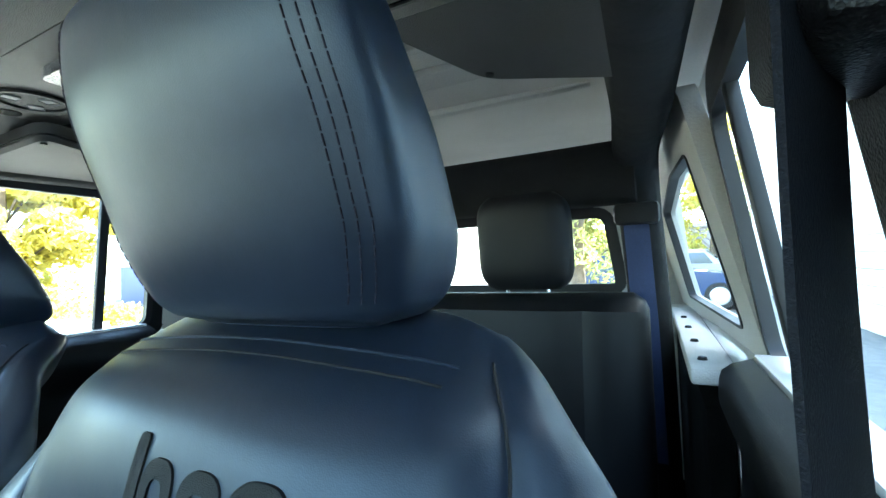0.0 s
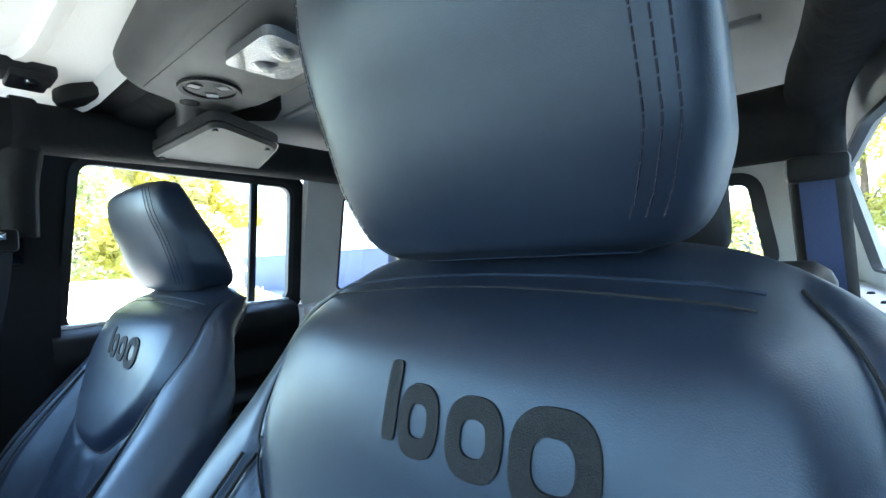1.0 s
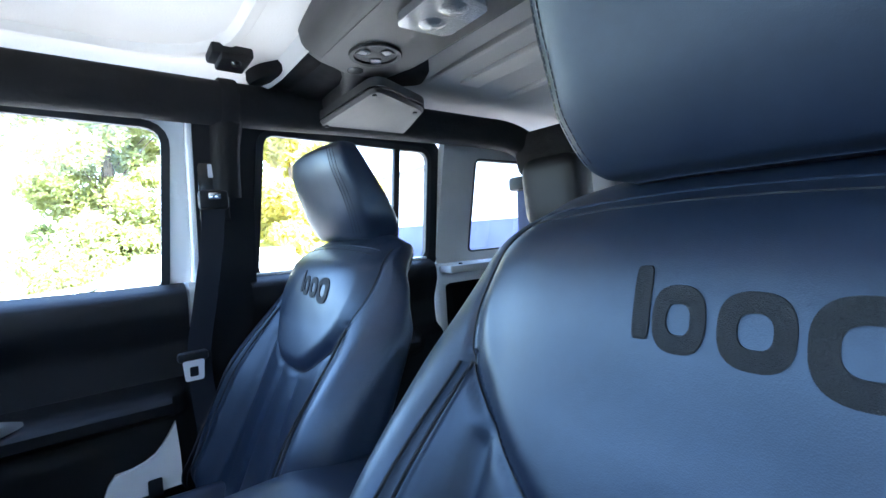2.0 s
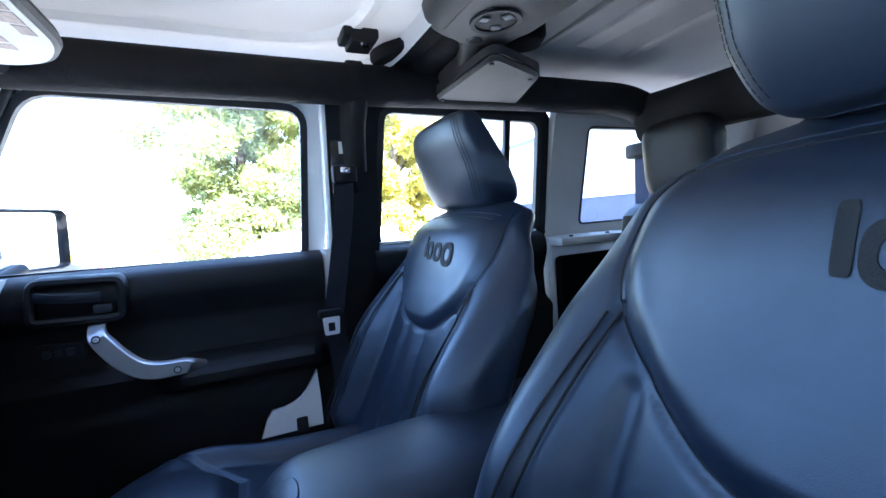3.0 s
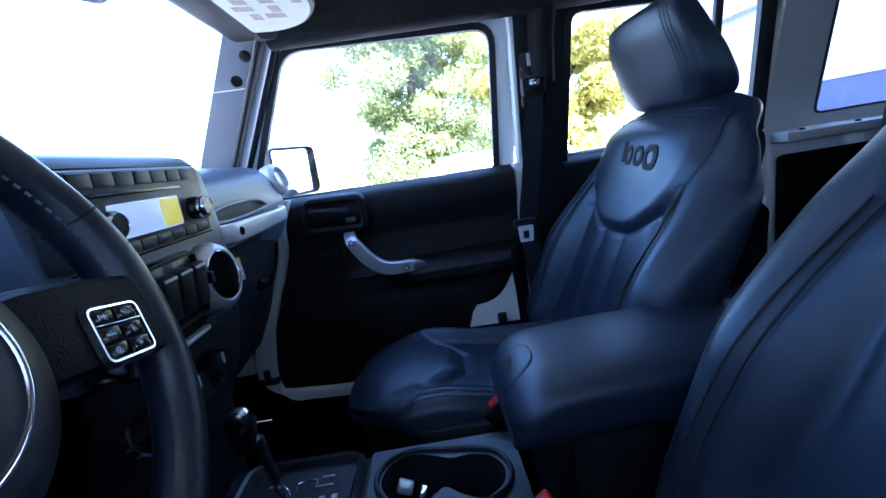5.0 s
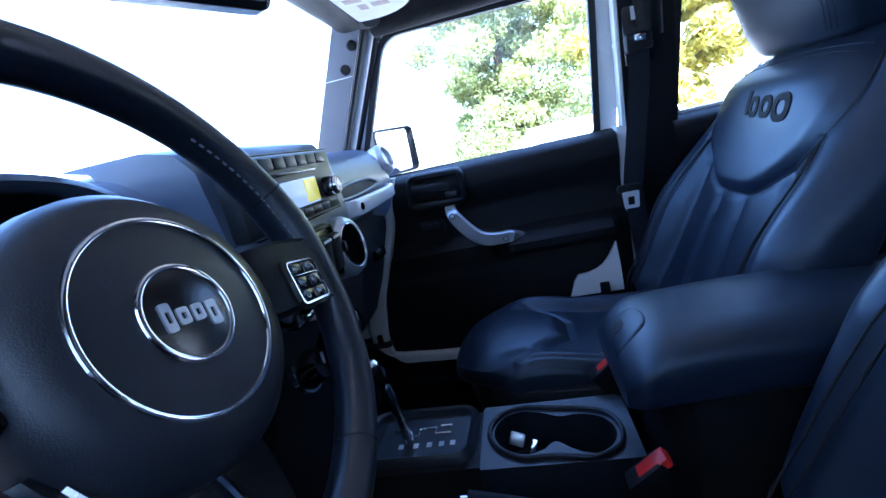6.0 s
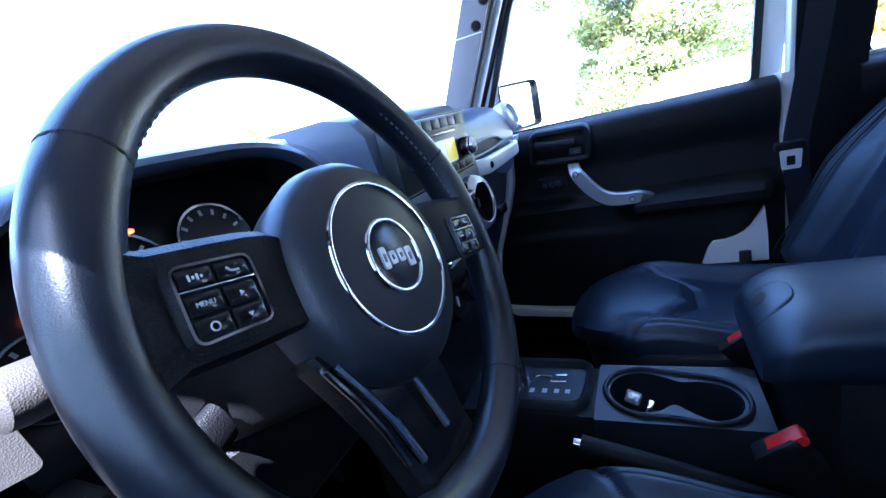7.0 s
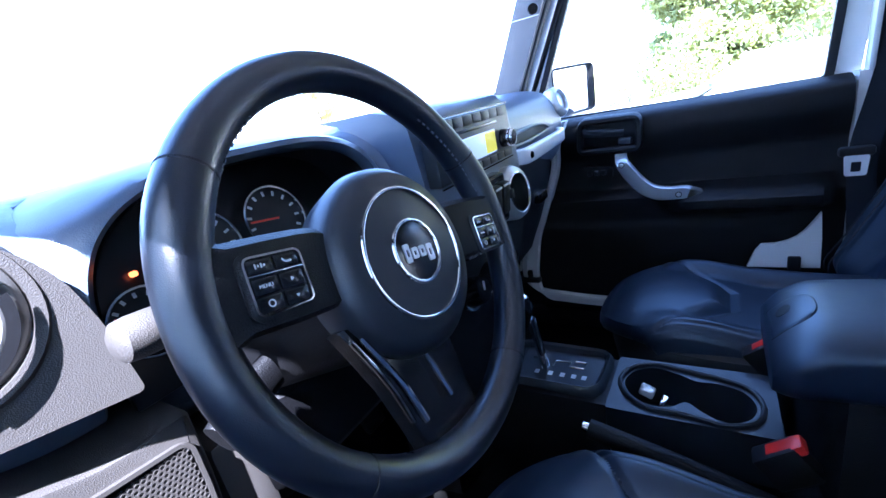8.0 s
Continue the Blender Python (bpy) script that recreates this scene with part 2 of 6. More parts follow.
def superring(n, wx, wy, power):
    out = []
    for i in range(n):
        a = 2 * math.pi * i / n
        c, s = math.cos(a), math.sin(a)
        out.append((wx * math.copysign(abs(c) ** (2 / power), c), wy * math.copysign(abs(s) ** (2 / power), s)))
    return out


# ---- the car's shell ----
def side_x(sign, z):
    return sign * (0.745 - (z - 1.255) * 0.155)


def on_side(sign, outline, off=0.0):
    return [(side_x(sign, p.y) + sign * off, p.x, p.y) for p in outline]


def on_quarter(sign, outline, off=0.0):
    """The hard top's side, which leans and draws in towards the rear."""
    return [(sign * (0.735 - 0.24 * (p.y - 1.28) - 0.08 * max(0.0, -0.71 - p.x) + off), p.x, p.y) for p in outline]


FRONT_WINDOW = [(0.228, 1.257), (0.905, 1.265), (0.735, 1.625), (0.208, 1.611)]
REAR_WINDOW = [(-0.525, 1.262), (0.012, 1.262), (-0.012, 1.618), (-0.522, 1.606)]
QUARTER_WINDOW = [(-1.29, 1.275), (-0.72, 1.268), (-0.712, 1.592), (-0.945, 1.588), (-1.26, 1.53)]

floor = setting("floor", slab((-0.72, -1.55, 0.55), (0.72, 1.2, 0.6), 0.01), CARPET, "black carpeted floor of the car cabin", "floor")
tunnel_bm = bmesh.new()
loft(tunnel_bm, [[(x, y, z) for x, z in ((-0.17, 0.6), (-0.12, 0.72), (0.12, 0.72), (0.17, 0.6))] for y in (-0.3, 1.18)])
part("tunnel", tunnel_bm, CARPET, floor)
setting("firewall", slab((-0.72, 1.15, 0.6), (0.72, 1.19, 1.24), 0.01), BLACK, "black firewall behind the dashboard", "wall")


def window_set(name, sign, outline, radii, label, post=None, paint=WHITE):
    """Frame of body colour, black seal and pane round one opening."""
    hole = round_outline(outline, radii)
    frame_bm = annulus(bmesh.new(), on_side(sign, grow(hole, 0.062), -0.004), on_side(sign, grow(hole, 0.016), -0.004), (sign * 0.014, 0, 0))
    ob = setting(name, frame_bm, paint, label, "window")
    part("window_seal", annulus(bmesh.new(), on_side(sign, grow(hole, 0.017), -0.01), on_side(sign, hole, -0.01), (sign * 0.018, 0, 0)), RUBBER, ob, "black rubber seal")
    pane = part("pane", plate(bmesh.new(), on_side(sign, grow(hole, 0.008), 0.008), (sign * 0.004, 0, 0)), GLASS, ob, smooth=False)
    pane.visible_shadow = False
    if post:
        part("divider_bar", slab((side_x(sign, 1.44) - 0.008, post - 0.011, outline[0][1]), (side_x(sign, 1.44) + 0.008, post + 0.011, outline[2][1]), 0.003,
             Matrix.Rotation(-sign * math.atan(0.155), 4, "Y")), RUBBER, ob, "black divider bar")
    return ob


window_set("window_1", 1, FRONT_WINDOW, [0.012, 0.02, 0.05, 0.04], "front passenger door window in a white frame, closed")
window_set("window_2", 1, REAR_WINDOW, [0.03, 0.02, 0.03, 0.035], "rear door window with a black frame and divider bar", -0.409, BLACK)
window_set("window_3", -1, REAR_WINDOW, [0.03, 0.02, 0.03, 0.035], "rear door window with a black frame and divider bar", -0.409, BLACK)
window_set("window_7", -1, FRONT_WINDOW, [0.012, 0.02, 0.05, 0.04], "unseen front driver door window in a white frame, closed")
for k, sign in ((4, 1), (5, -1)):
    hole = round_outline(QUARTER_WINDOW, 0.022)
    outer = round_outline([(-1.545, 1.23), (-0.575, 1.23), (-0.569, 1.68), (-1.1, 1.68), (-1.53, 1.66)], 0.03)
    ob = setting("window_%d" % k, annulus(bmesh.new(), on_quarter(sign, outer), on_quarter(sign, hole), (sign * 0.03, 0, 0)), ROOFWHITE, "fixed quarter window in the white hard top side", "window")
    part("window_seal", annulus(bmesh.new(), on_quarter(sign, grow(hole, 0.003), -0.003), on_quarter(sign, grow(hole, -0.004), -0.003), (sign * 0.02, 0, 0)), RUBBER, ob, "thin black seal")
    part("pane", plate(bmesh.new(), on_quarter(sign, grow(hole, 0.004), 0.012), (sign * 0.004, 0, 0)), GLASS, ob, smooth=False).visible_shadow = False

# pillars, sills and lower sides
for k, sign in ((1, 1), (2, -1)):
    bm = bmesh.new()
    loft(bm, [[(side_x(sign, z) + sign * dx, y, z) for dx, y in ((-0.06, 0.155), (0.0, 0.155), (0.0, 0.03), (-0.06, 0.03))] for z in (0.62, 1.0, 1.26, 1.66)])
    pil = setting("pillar_%d" % k, bm, BLACK, "black trimmed centre pillar with the seat belt anchor", "pillar")
    part("edge_strip", slab((side_x(sign, 1.44) - 0.03, 0.150, 0.9), (side_x(sign, 1.44) + 0.01, 0.166, 1.64), 0.006, Matrix.Rotation(-sign * math.atan(0.155), 4, "Y")), WHITE, pil, "white painted edge strip")
    setting("wall_side_%d" % k, slab((sign * 0.70, -1.55, 0.6), (sign * 0.79, -0.55, 1.235), 0.02), WHITE, "white lower body side behind the rear door", "body side")
    setting("sill_%d" % k, slab((sign * 0.64, -0.55, 0.52), (sign * 0.80, 1.0, 0.635), 0.02), BLACK, "black covered door sill", "sill")
    liner = slab((sign * 0.655, -1.5, 0.6), (sign * 0.698, -0.57, 1.17), 0.015)
    setting("trim_side_%d" % k, liner, CARPET, "black carpeted trim over the wheel arch", "trim")
    rail = setting("trim_rail_%d" % k, slab((sign * 0.64, -1.5, 1.205), (sign * 0.705, -0.56, 1.232), 0.006), ROOFWHITE, "white lower edge of the hard top with dark screws", "trim")
    for y in (-0.62, -0.78, -0.95, -1.12):
        bm = bmesh.new()
        lathe(bm, [(0.0, 0.006), (0.006, 0.005), (0.008, 0.0)], pose(sign * 0.662, y, 1.232), 10)
        part("screw", bm, BLACK, rail)
    # body-coloured jamb round the front door opening
    bm = bmesh.new()
    rings = []
    edge = [(0.80, 1.26, 0.008, 0.0), (0.830, 1.193, 0.009, 0.0), (0.842, 1.119, 0.011, 0.0), (0.882, 1.018, 0.013, 0.003), (0.932, 0.925, 0.024, 0.008), (0.952, 0.85, 0.028, 0.004), (0.962, 0.775, 0.027, 0.004),
            (0.945, 0.725, 0.022, 0.014), (0.905, 0.706, 0.008, 0.017), (0.86, 0.702, 0.003, 0.016), (0.73, 0.694, 0.0, 0.015), (0.30, 0.685, 0.0, 0.015)]
    line = smooth_path([(y, z, 0) for y, z, w, h in edge], 5)
    half = smooth_path([(w, h, 0) for y, z, w, h in edge], 5)
    for (y, z, _), (w, h, _) in zip(line, half):
        rings.append([(sign * (0.640 + d), y + w * c, z + h * c) for d, c in ((0.0, -0.9), (0.004, -1.0), (0.03, -1.0), (0.03, 1.0), (0.004, 1.0), (0.0, 0.9), (-0.003, 0.5), (-0.003, 0.3), (0.001, 0.2), (0.001, -0.5))])
    loft(bm, rings)
    jamb = setting("door_jamb_%d" % k, bm, WHITE, "white painted edge of the front door opening", "door jamb")
    part("hinge_panel", plate(bmesh.new(), [(sign * 0.655, y, z) for y, z in ((1.0, 0.90), (1.0, 0.785), (1.10, 0.785), (1.09, 0.81))], (sign * 0.02, 0, 0)), WHITE, jamb)
    gap = part("wiring_grommet", slab((sign * 0.622, 0.925, 0.757), (sign * 0.652, 1.06, 0.772), 0.006), RUBBER, jamb, "black rubber wiring sleeve")
    part("clip", slab((sign * 0.625, 0.950, 0.768), (sign * 0.64, 0.966, 0.80), 0.004), RUBBER, gap)

# roof
roof_bm = bmesh.new()
prof = [(-0.70, 1.665), (-0.69, 1.72), (-0.62, 1.752), (-0.3, 1.765), (0, 1.768), (0.3, 1.765), (0.62, 1.752), (0.69, 1.72), (0.70, 1.665)]
outer = [(x * 1.03, z + 0.03) for x, z in prof][::-1]
loft(roof_bm, [[(x, y, z - 0.02 * max(0, (-y - 1.2)) / 0.35) for x, z in prof + outer] for y in (-1.55, -1.2, -0.7, -0.02)])
for y, w, x1 in ((-0.40, 0.010, 0.50), (-0.52, 0.035, 0.46), (-0.70, 0.014, 0.50)):
    box(roof_bm, (-x1, y - w, 1.752), (x1, y + w, 1.772), 0.006)
roof = setting("ceiling", roof_bm, ROOFWHITE, "moulded white hard top seen from inside", "ceiling")
for k, sign in ((1, 1), (2, -1)):
    bm = bmesh.new()
    lo, hi = sorted((sign * 0.008, sign * 0.70))

    corner = [0.06, 0.20, 0.06, 0.06] if sign > 0 else [0.20, 0.06, 0.06, 0.06]

    def rim(g, radii=0.02):
        return round_outline([(lo + g, -0.01 + g), (hi - g, -0.01 + g), (hi - g, 0.86 - g), (lo + g, 0.86 - g)], radii, 6)
    pan = [[(p.x, p.y, z) for p in rim(g, corner)] for g, z in ((0.0, 1.70), (0.012, 1.735), (0.05, 1.748), (0.082, 1.749), (0.092, 1.741), (0.104, 1.741), (0.114, 1.755), (0.2, 1.757))]
    loft(bm, pan, cap=False)
    bm.faces.new(bm.verts[-len(rim(0)):])
    loft(bm, [[(p.x, p.y, z) for p in rim(g)] for g, z in ((0.0, 1.755), (0.0, 1.78), (0.02, 1.79))], cap=False)
    bm.faces.new(bm.verts[-len(rim(0)):])
    setting("roof_panel_%d" % k, bm, ROOFPANEL, "removable white front roof panel with a recessed rim", "roof panel")

setting("roof_seam", slab((-0.03, -0.05, 1.715), (0.03, 0.85, 1.75), 0.01), ROOFPANEL, "white strip over the joint of the roof panels", "trim")

# rear wall with its window
bm = bmesh.new()
hole = round_outline([(-0.50, 1.27), (0.50, 1.27), (0.455, 1.58), (-0.455, 1.58)], 0.06)
outer = round_outline([(-0.72, 1.23), (0.72, 1.23), (0.68, 1.72), (-0.68, 1.72)], 0.05)
annulus(bm, [(p.x, -1.56, p.y) for p in outer], [(p.x, -1.56, p.y) for p in hole], (0, 0.04, 0))
back = setting("window_6", bm, ROOFWHITE, "rear window of the hard top with a black frame", "window")
part("window_frame", annulus(bmesh.new(), [(p.x, -1.525, p.y) for p in grow(hole, 0.012)], [(p.x, -1.525, p.y) for p in grow(hole, -0.03)], (0, 0.014, 0)), RUBBER, back, "black frame")
part("pane", plate(bmesh.new(), [(p.x, -1.54, p.y) for p in hole], (0, 0.004, 0)), GLASS, back, smooth=False).visible_shadow = False
setting("tailgate", slab((-0.72, -1.60, 0.6), (0.72, -1.52, 1.235), 0.02), WHITE, "white tailgate below the rear window", "tailgate")

# windscreen, its pillars and header
for k, sign in ((3, 1), (4, -1)):
    bm = bmesh.new()
    path = [(0.715, 1.016, 1.25), (0.695, 0.956, 1.36), (0.67, 0.889, 1.48), (0.645, 0.822, 1.60), (0.63, 0.776, 1.685)]
    loft(bm, [[(sign * (x + dx), y + dy, z + dy * 0.5) for dx, dy in ((0.03, -0.035), (-0.055, -0.03), (-0.065, 0.03), (0.0, 0.05), (0.035, 0.02))] for x, y, z in path])
    ap = setting("pillar_%d" % k, bm, PILLARGREY, "pale painted windscreen pillar with two round holes", "pillar")
    for dx, dy, r, mat in ((-0.048, -0.034, 0.005, RUBBER), (-0.033, -0.039, 0.0085, STRIPGREY), (-0.016, -0.038, 0.006, RUBBER), (0.006, -0.043, 0.0125, WHITE), (0.030, -0.054, 0.009, RUBBER), (0.050, -0.060, 0.007, RUBBER)):
        sb = bmesh.new()
        tube(sb, smooth_path([(sign * (x + dx), y + dy, z) for x, y, z in path], 4), r, sides=10)
        part("weather_strip", sb, mat, ap, "rounded weather strip")
    for x, y, z in ((0.592, 0.806, 1.603), (0.578, 0.833, 1.549)):
        hb = bmesh.new()
        lathe(hb, [(0.0, 0.0), (0.011, 0.0), (0.0125, 0.003), (0.0125, 0.012)], Matrix.Translation((sign * (x - 0.006), y - 0.006, z)) @ pose(0, 0, 0, 0, -sign * 90 + 0, sign * 35), 16)
        part("bolt_hole", hb, GLOSSBLACK, ap, "dark round bolt hole")
    sb = bmesh.new()
    tube(sb, [(sign * 0.599, 0.820, 1.538), (sign * 0.5945, 0.894, 1.538)], 0.0012, sides=6)
    part("trim_joint", sb, WHITE, ap, "thin pale joint between two trim pieces")
    sb = bmesh.new()
    curve = smooth_path([(0.625, 0.868, 1.598), (0.612, 0.850, 1.628), (0.592, 0.838, 1.646), (0.555, 0.828, 1.655), (0.49, 0.822, 1.660)], 5)
    plate(sb, [(sign * p.x, p.y, p.z) for p in curve] + [(sign * 0.49, 0.80, 1.70), (sign * 0.64, 0.80, 1.70)], (0, -0.055, 0))
    part("corner_gusset", sb, PILLARGREY, ap, "rounded corner between pillar and header")
header = setting("windscreen_header", slab((-0.64, 0.752, 1.634), (0.64, 0.822, 1.72), 0.018), GREYTRIM, "grey header rail over the windscreen", "trim")
shield = plate(bmesh.new(), [(-0.68, 1.02, 1.25), (0.68, 1.02, 1.25), (0.6, 0.80, 1.68), (-0.6, 0.80, 1.68)], (0, 0.006, 0.003))
setting("windscreen", shield, GLASS, "clear windscreen glass", "windscreen").visible_shadow = False
setting("cowl", slab((-0.72, 0.985, 1.18), (0.72, 1.19, 1.245), 0.01), BLACK, "black cowl under the windscreen", "trim")
for k, sign in ((1, 1), (2, -1)):
    kick = setting("kick_panel_%d" % k, slab((sign * 0.705, 0.93, 0.6), (sign * 0.74, 1.16, 1.27), 0.01), BLACK, "black kick panel ahead of the door", "trim")
    part("wing", slab((sign * 0.742, 0.97, 0.62), (sign * 0.80, 1.6, 1.22), 0.02), WHITE, kick, "white outer wing")
foot_panel = setting("pillar_foot", plate(bmesh.new(), [(0.630, y, z) for y, z in ((0.368, 0.83), (0.352, 0.873), (0.340, 0.890), (0.312, 0.892), (0.289, 0.899), (0.272, 0.909), (0.257, 0.925), (0.244, 0.945), (0.230, 0.969), (0.226, 0.90), (0.225, 0.83))], (0.012, 0, 0)), WHITE, "white painted foot of the centre pillar", "pillar")
part("clip", slab((0.620, 0.262, 0.825), (0.6295, 0.288, 0.862), 0.004), RUBBER, foot_panel, "black rubber stop")
hood_bm = bmesh.new()
loft(hood_bm, [[(x * w, y, z + dz) for x, z in ((-1, 1.02), (-0.97, 1.15), (-0.8, 1.19), (0, 1.215), (0.8, 1.19), (0.97, 1.15), (1, 1.02))] for y, w, dz in ((1.04, 0.68, 0.02), (1.6, 0.66, 0.0), (2.2, 0.62, -0.03), (2.35, 0.6, -0.1))])
setting("bonnet", hood_bm, WHITE, "white car bonnet ahead of the windscreen", "bonnet")

# ---- padded roll cage ----
cage = thing("roll_cage", (0, 0, 1.66), "padded black roll cage along the roof edges", "roll cage")
for sign in (1, -1):
    bm = bmesh.new()
    tube(bm, smooth_path([(sign * 0.60, 0.74, 1.66), (sign * 0.608, 0.55, 1.662), (sign * 0.61, 0.25, 1.662), (sign * 0.61, 0.05, 1.662), (sign * 0.60, -0.25, 1.665), (sign * 0.59, -0.6, 1.665), (sign * 0.575, -0.8, 1.655), (sign * 0.57, -0.9, 1.60), (sign * 0.575, -0.95, 1.45), (sign * 0.585, -1.0, 1.2), (sign * 0.59, -1.03, 0.7)], 7), 0.048, 0.048, 16, 2.4)
    part("side_bar", bm, PADDING, cage)
    bm = bmesh.new()
    out = 0.0 if sign > 0 else -0.045
    tube(bm, smooth_path([(sign * 0.615 + out, 0.085, 1.67), (sign * 0.635 + out, 0.09, 1.62), (sign * 0.655 + out, 0.095, 1.56), (sign * 0.672 + out, 0.095, 1.46)], 6), 0.03, 0.055, 14, 3)
    part("post", bm, PADDING, cage)
    bm = bmesh.new()
    tube(bm, smooth_path([(sign * 0.61 + 0.054 * math.cos(t), 0.085, 1.662 + 0.054 * math.sin(t)) for t in [2 * math.pi * k / 12 for k in range(13)]], 2), 0.018, 0.002, 8, 4)
    part("strap", bm, PADDING, cage, "fabric strap")
bm = bmesh.new()
tube(bm, smooth_path([(-0.57, -0.87, 1.60), (-0.3, -0.88, 1.60), (0.3, -0.88, 1.60), (0.57, -0.87, 1.60)], 6), 0.05, 0.075, 16, 3)
part("cross_bar", bm, PADDING, cage)
bm = bmesh.new()
tube(bm, smooth_path([(-0.60, -0.10, 1.70), (-0.45, -0.10, 1.735), (0.45, -0.10, 1.735), (0.60, -0.10, 1.70)], 6), 0.05, 0.04, 14, 2.4)
part("main_bar", bm, PADDING, cage)


# ---- doors on the passenger side ----
def door(name, sign, y0, y1, label):
    ob = thing(name, (sign * 0.75, (y0 + y1) / 2, 0.62), label, "door", kind="structure")
    lo, hi = sorted((sign * 0.715, sign * 0.80))
    part("door_shell", slab((lo, y0, 0.62), (hi, y1, 1.225), 0.02), WHITE, ob, "white painted shell")
    return ob


def wall_x(sign, y, z):
    """Inner face of a front door panel: upper roll, shoulder, recess and lower bulge."""
    x = table([(0.62, 0.69), (0.7, 0.665), (0.95, 0.66), (1.02, 0.655), (1.05, 0.69), (1.12, 0.695), (1.17, 0.68), (1.2, 0.672), (1.235, 0.675), (1.25, 0.69), (1.26, 0.72)], z)
    return sign * x


def panel_mesh(sign, y0, y1, bump):
    bm = bmesh.new()
    zs = [0.62 + 0.64 * i / 64 for i in range(65)]
    ys = [y0 + (y1 - y0) * i / 60 for i in range(61)]
    loft(bm, [[(wall_x(sign, y, z) - sign * bump(y, z), y, z) for y in ys] for z in zs], cap=False, loop=False)
    loft(bm, [[(sign * 0.735, y, z) for y in (y0, y1)] for z in (0.62, 1.26)], cap=False, loop=False)
    return bm


def front_bump(y, z):
    arm = 0.06 * ease(0.975, 0.995, z) * (1 - ease(1.03, 1.05, z)) * ease(0.20, 0.24, y) * (1 - ease(0.50, 0.56, y))
    low = 0.006 * ease(0.64, 0.7, z) * (1 - ease(0.93, 0.96, z)) * ease(0.2, 0.3, y)
    return arm + low


d1 = door("door_1", 1, 0.195, 0.965, "closed front passenger door, black panel with a silver pull")
part("inner_panel", panel_mesh(1, 0.184, 0.94, front_bump), BLACK, d1, "black moulded inner panel")
# Driver door is out of view, added closed to keep low side light out.
d4 = door("door_4", -1, 0.195, 0.965, "unseen front driver door, closed to cut low light, with a black inner panel")
part("inner_panel", panel_mesh(-1, 0.195, 0.955, front_bump), BLACK, d4, "black moulded inner panel")
for d, sign in ((d1, 1), (d4, -1)):
    edge = loft(bmesh.new(), [[(sign * x, y, z) for x, y in ((0.688, y0), (0.688, 0.178), (0.73, 0.186), (0.73, 0.150))] for z, y0 in ((0.63, 0.20), (0.80, 0.178), (0.95, 0.160), (1.25, 0.152), (1.262, 0.150))])
    part("door_edge", edge, WHITE, d, "white painted rear edge")
# latch bezel with its lever
bm = bmesh.new()
o = round_outline([(0.605, 1.152), (0.772, 1.158), (0.762, 1.252), (0.602, 1.246)], 0.024)
loft(bm, [[(x, q.x, q.y) for q in grow(o, g)] for g, x in ((0.006, 0.690), (0.004, 0.662), (0.0, 0.656), (-0.008, 0.655), (-0.014, 0.660), (-0.016, 0.688))], cap=False)
bez = part("latch_bezel", bm, BLACK, d1)
part("latch_recess", plate(bmesh.new(), [(0.684, q.x, q.y) for q in grow(o, -0.012)], (0.006, 0, 0)), GLOSSBLACK, bez)
bm = bmesh.new()
tube(bm, smooth_path([(0.676, 0.752, 1.219), (0.660, 0.748, 1.217), (0.654, 0.715, 1.213), (0.653, 0.67, 1.209), (0.658, 0.645, 1.207)], 5), 0.006, 0.011, 12, 3.5)
part("latch_lever", bm, TRAY, bez, "dark satin release lever")
part("lock_slider", slab((0.660, 0.628, 1.172), (0.684, 0.662, 1.190), 0.004), TRAY, bez)
bm = bmesh.new()
o = round_outline([(0.680, 1.083), (0.762, 1.087), (0.762, 1.122), (0.680, 1.116)], 0.012)
plate(bm, [(0.652, q.x, q.y) for q in o], (0.02, 0, 0))
sw = part("switch_plate", bm, BLACK, d1)
for y in (0.703, 0.722, 0.741):
    part("switch", slab((0.646, y - 0.007, 1.095), (0.656, y + 0.007, 1.110), 0.003), TRAY, sw)
# silver pull: a broad flat bracket that widens at its ends
upper = smooth_path([(0.640, 1.150, 0), (0.623, 1.126, 0), (0.600, 1.094, 0), (0.572, 1.068, 0), (0.536, 1.059, 0), (0.493, 1.057, 0), (0.458, 1.033, 0)], 6)
lower = smooth_path([(0.668, 1.150, 0), (0.653, 1.110, 0), (0.625, 1.068, 0), (0.594, 1.040, 0), (0.560, 1.027, 0), (0.510, 1.027, 0), (0.450, 1.029, 0)], 6)
rings = []
for k, (a, b) in enumerate(zip(upper, lower)):
    t = k / (len(upper) - 1)
    x0 = 0.598 + 0.040 * max(0.0, 0.10 - t) / 0.10 + 0.045 * max(0.0, t - 0.86) / 0.14
    n = (a - b).normalized()
    rings.append([(x0 + dx, a.x * f + b.x * (1 - f) + n.x * e, a.y * f + b.y * (1 - f) + n.y * e) for f, e, dx in ((1, 0, 0.020), (1, 0.0, 0.004), (1, -0.003, 0.0), (0, 0.003, 0.0), (0, 0.0, 0.004), (0, 0, 0.020))])
pull = part("door_pull", loft(bmesh.new(), rings), SILVER, d1, "curved silver pull")
for y, z in ((0.646, 1.128), (0.515, 1.040)):
    m = Matrix.Translation((0.5985, y, z)) @ pose(0, 0, 0, 0, -90, 0)
    bm = bmesh.new()
    lathe(bm, [(0.0, 0.001), (0.0075, 0.001), (0.0085, -0.002)], m, 16)
    well = part("screw_well", bm, BLACK, pull)
    bm = bmesh.new()
    lathe(bm, [(0.0, 0.003), (0.0045, 0.003), (0.0058, 0.0005)], m, 12)
    part("screw", bm, STEEL, well)


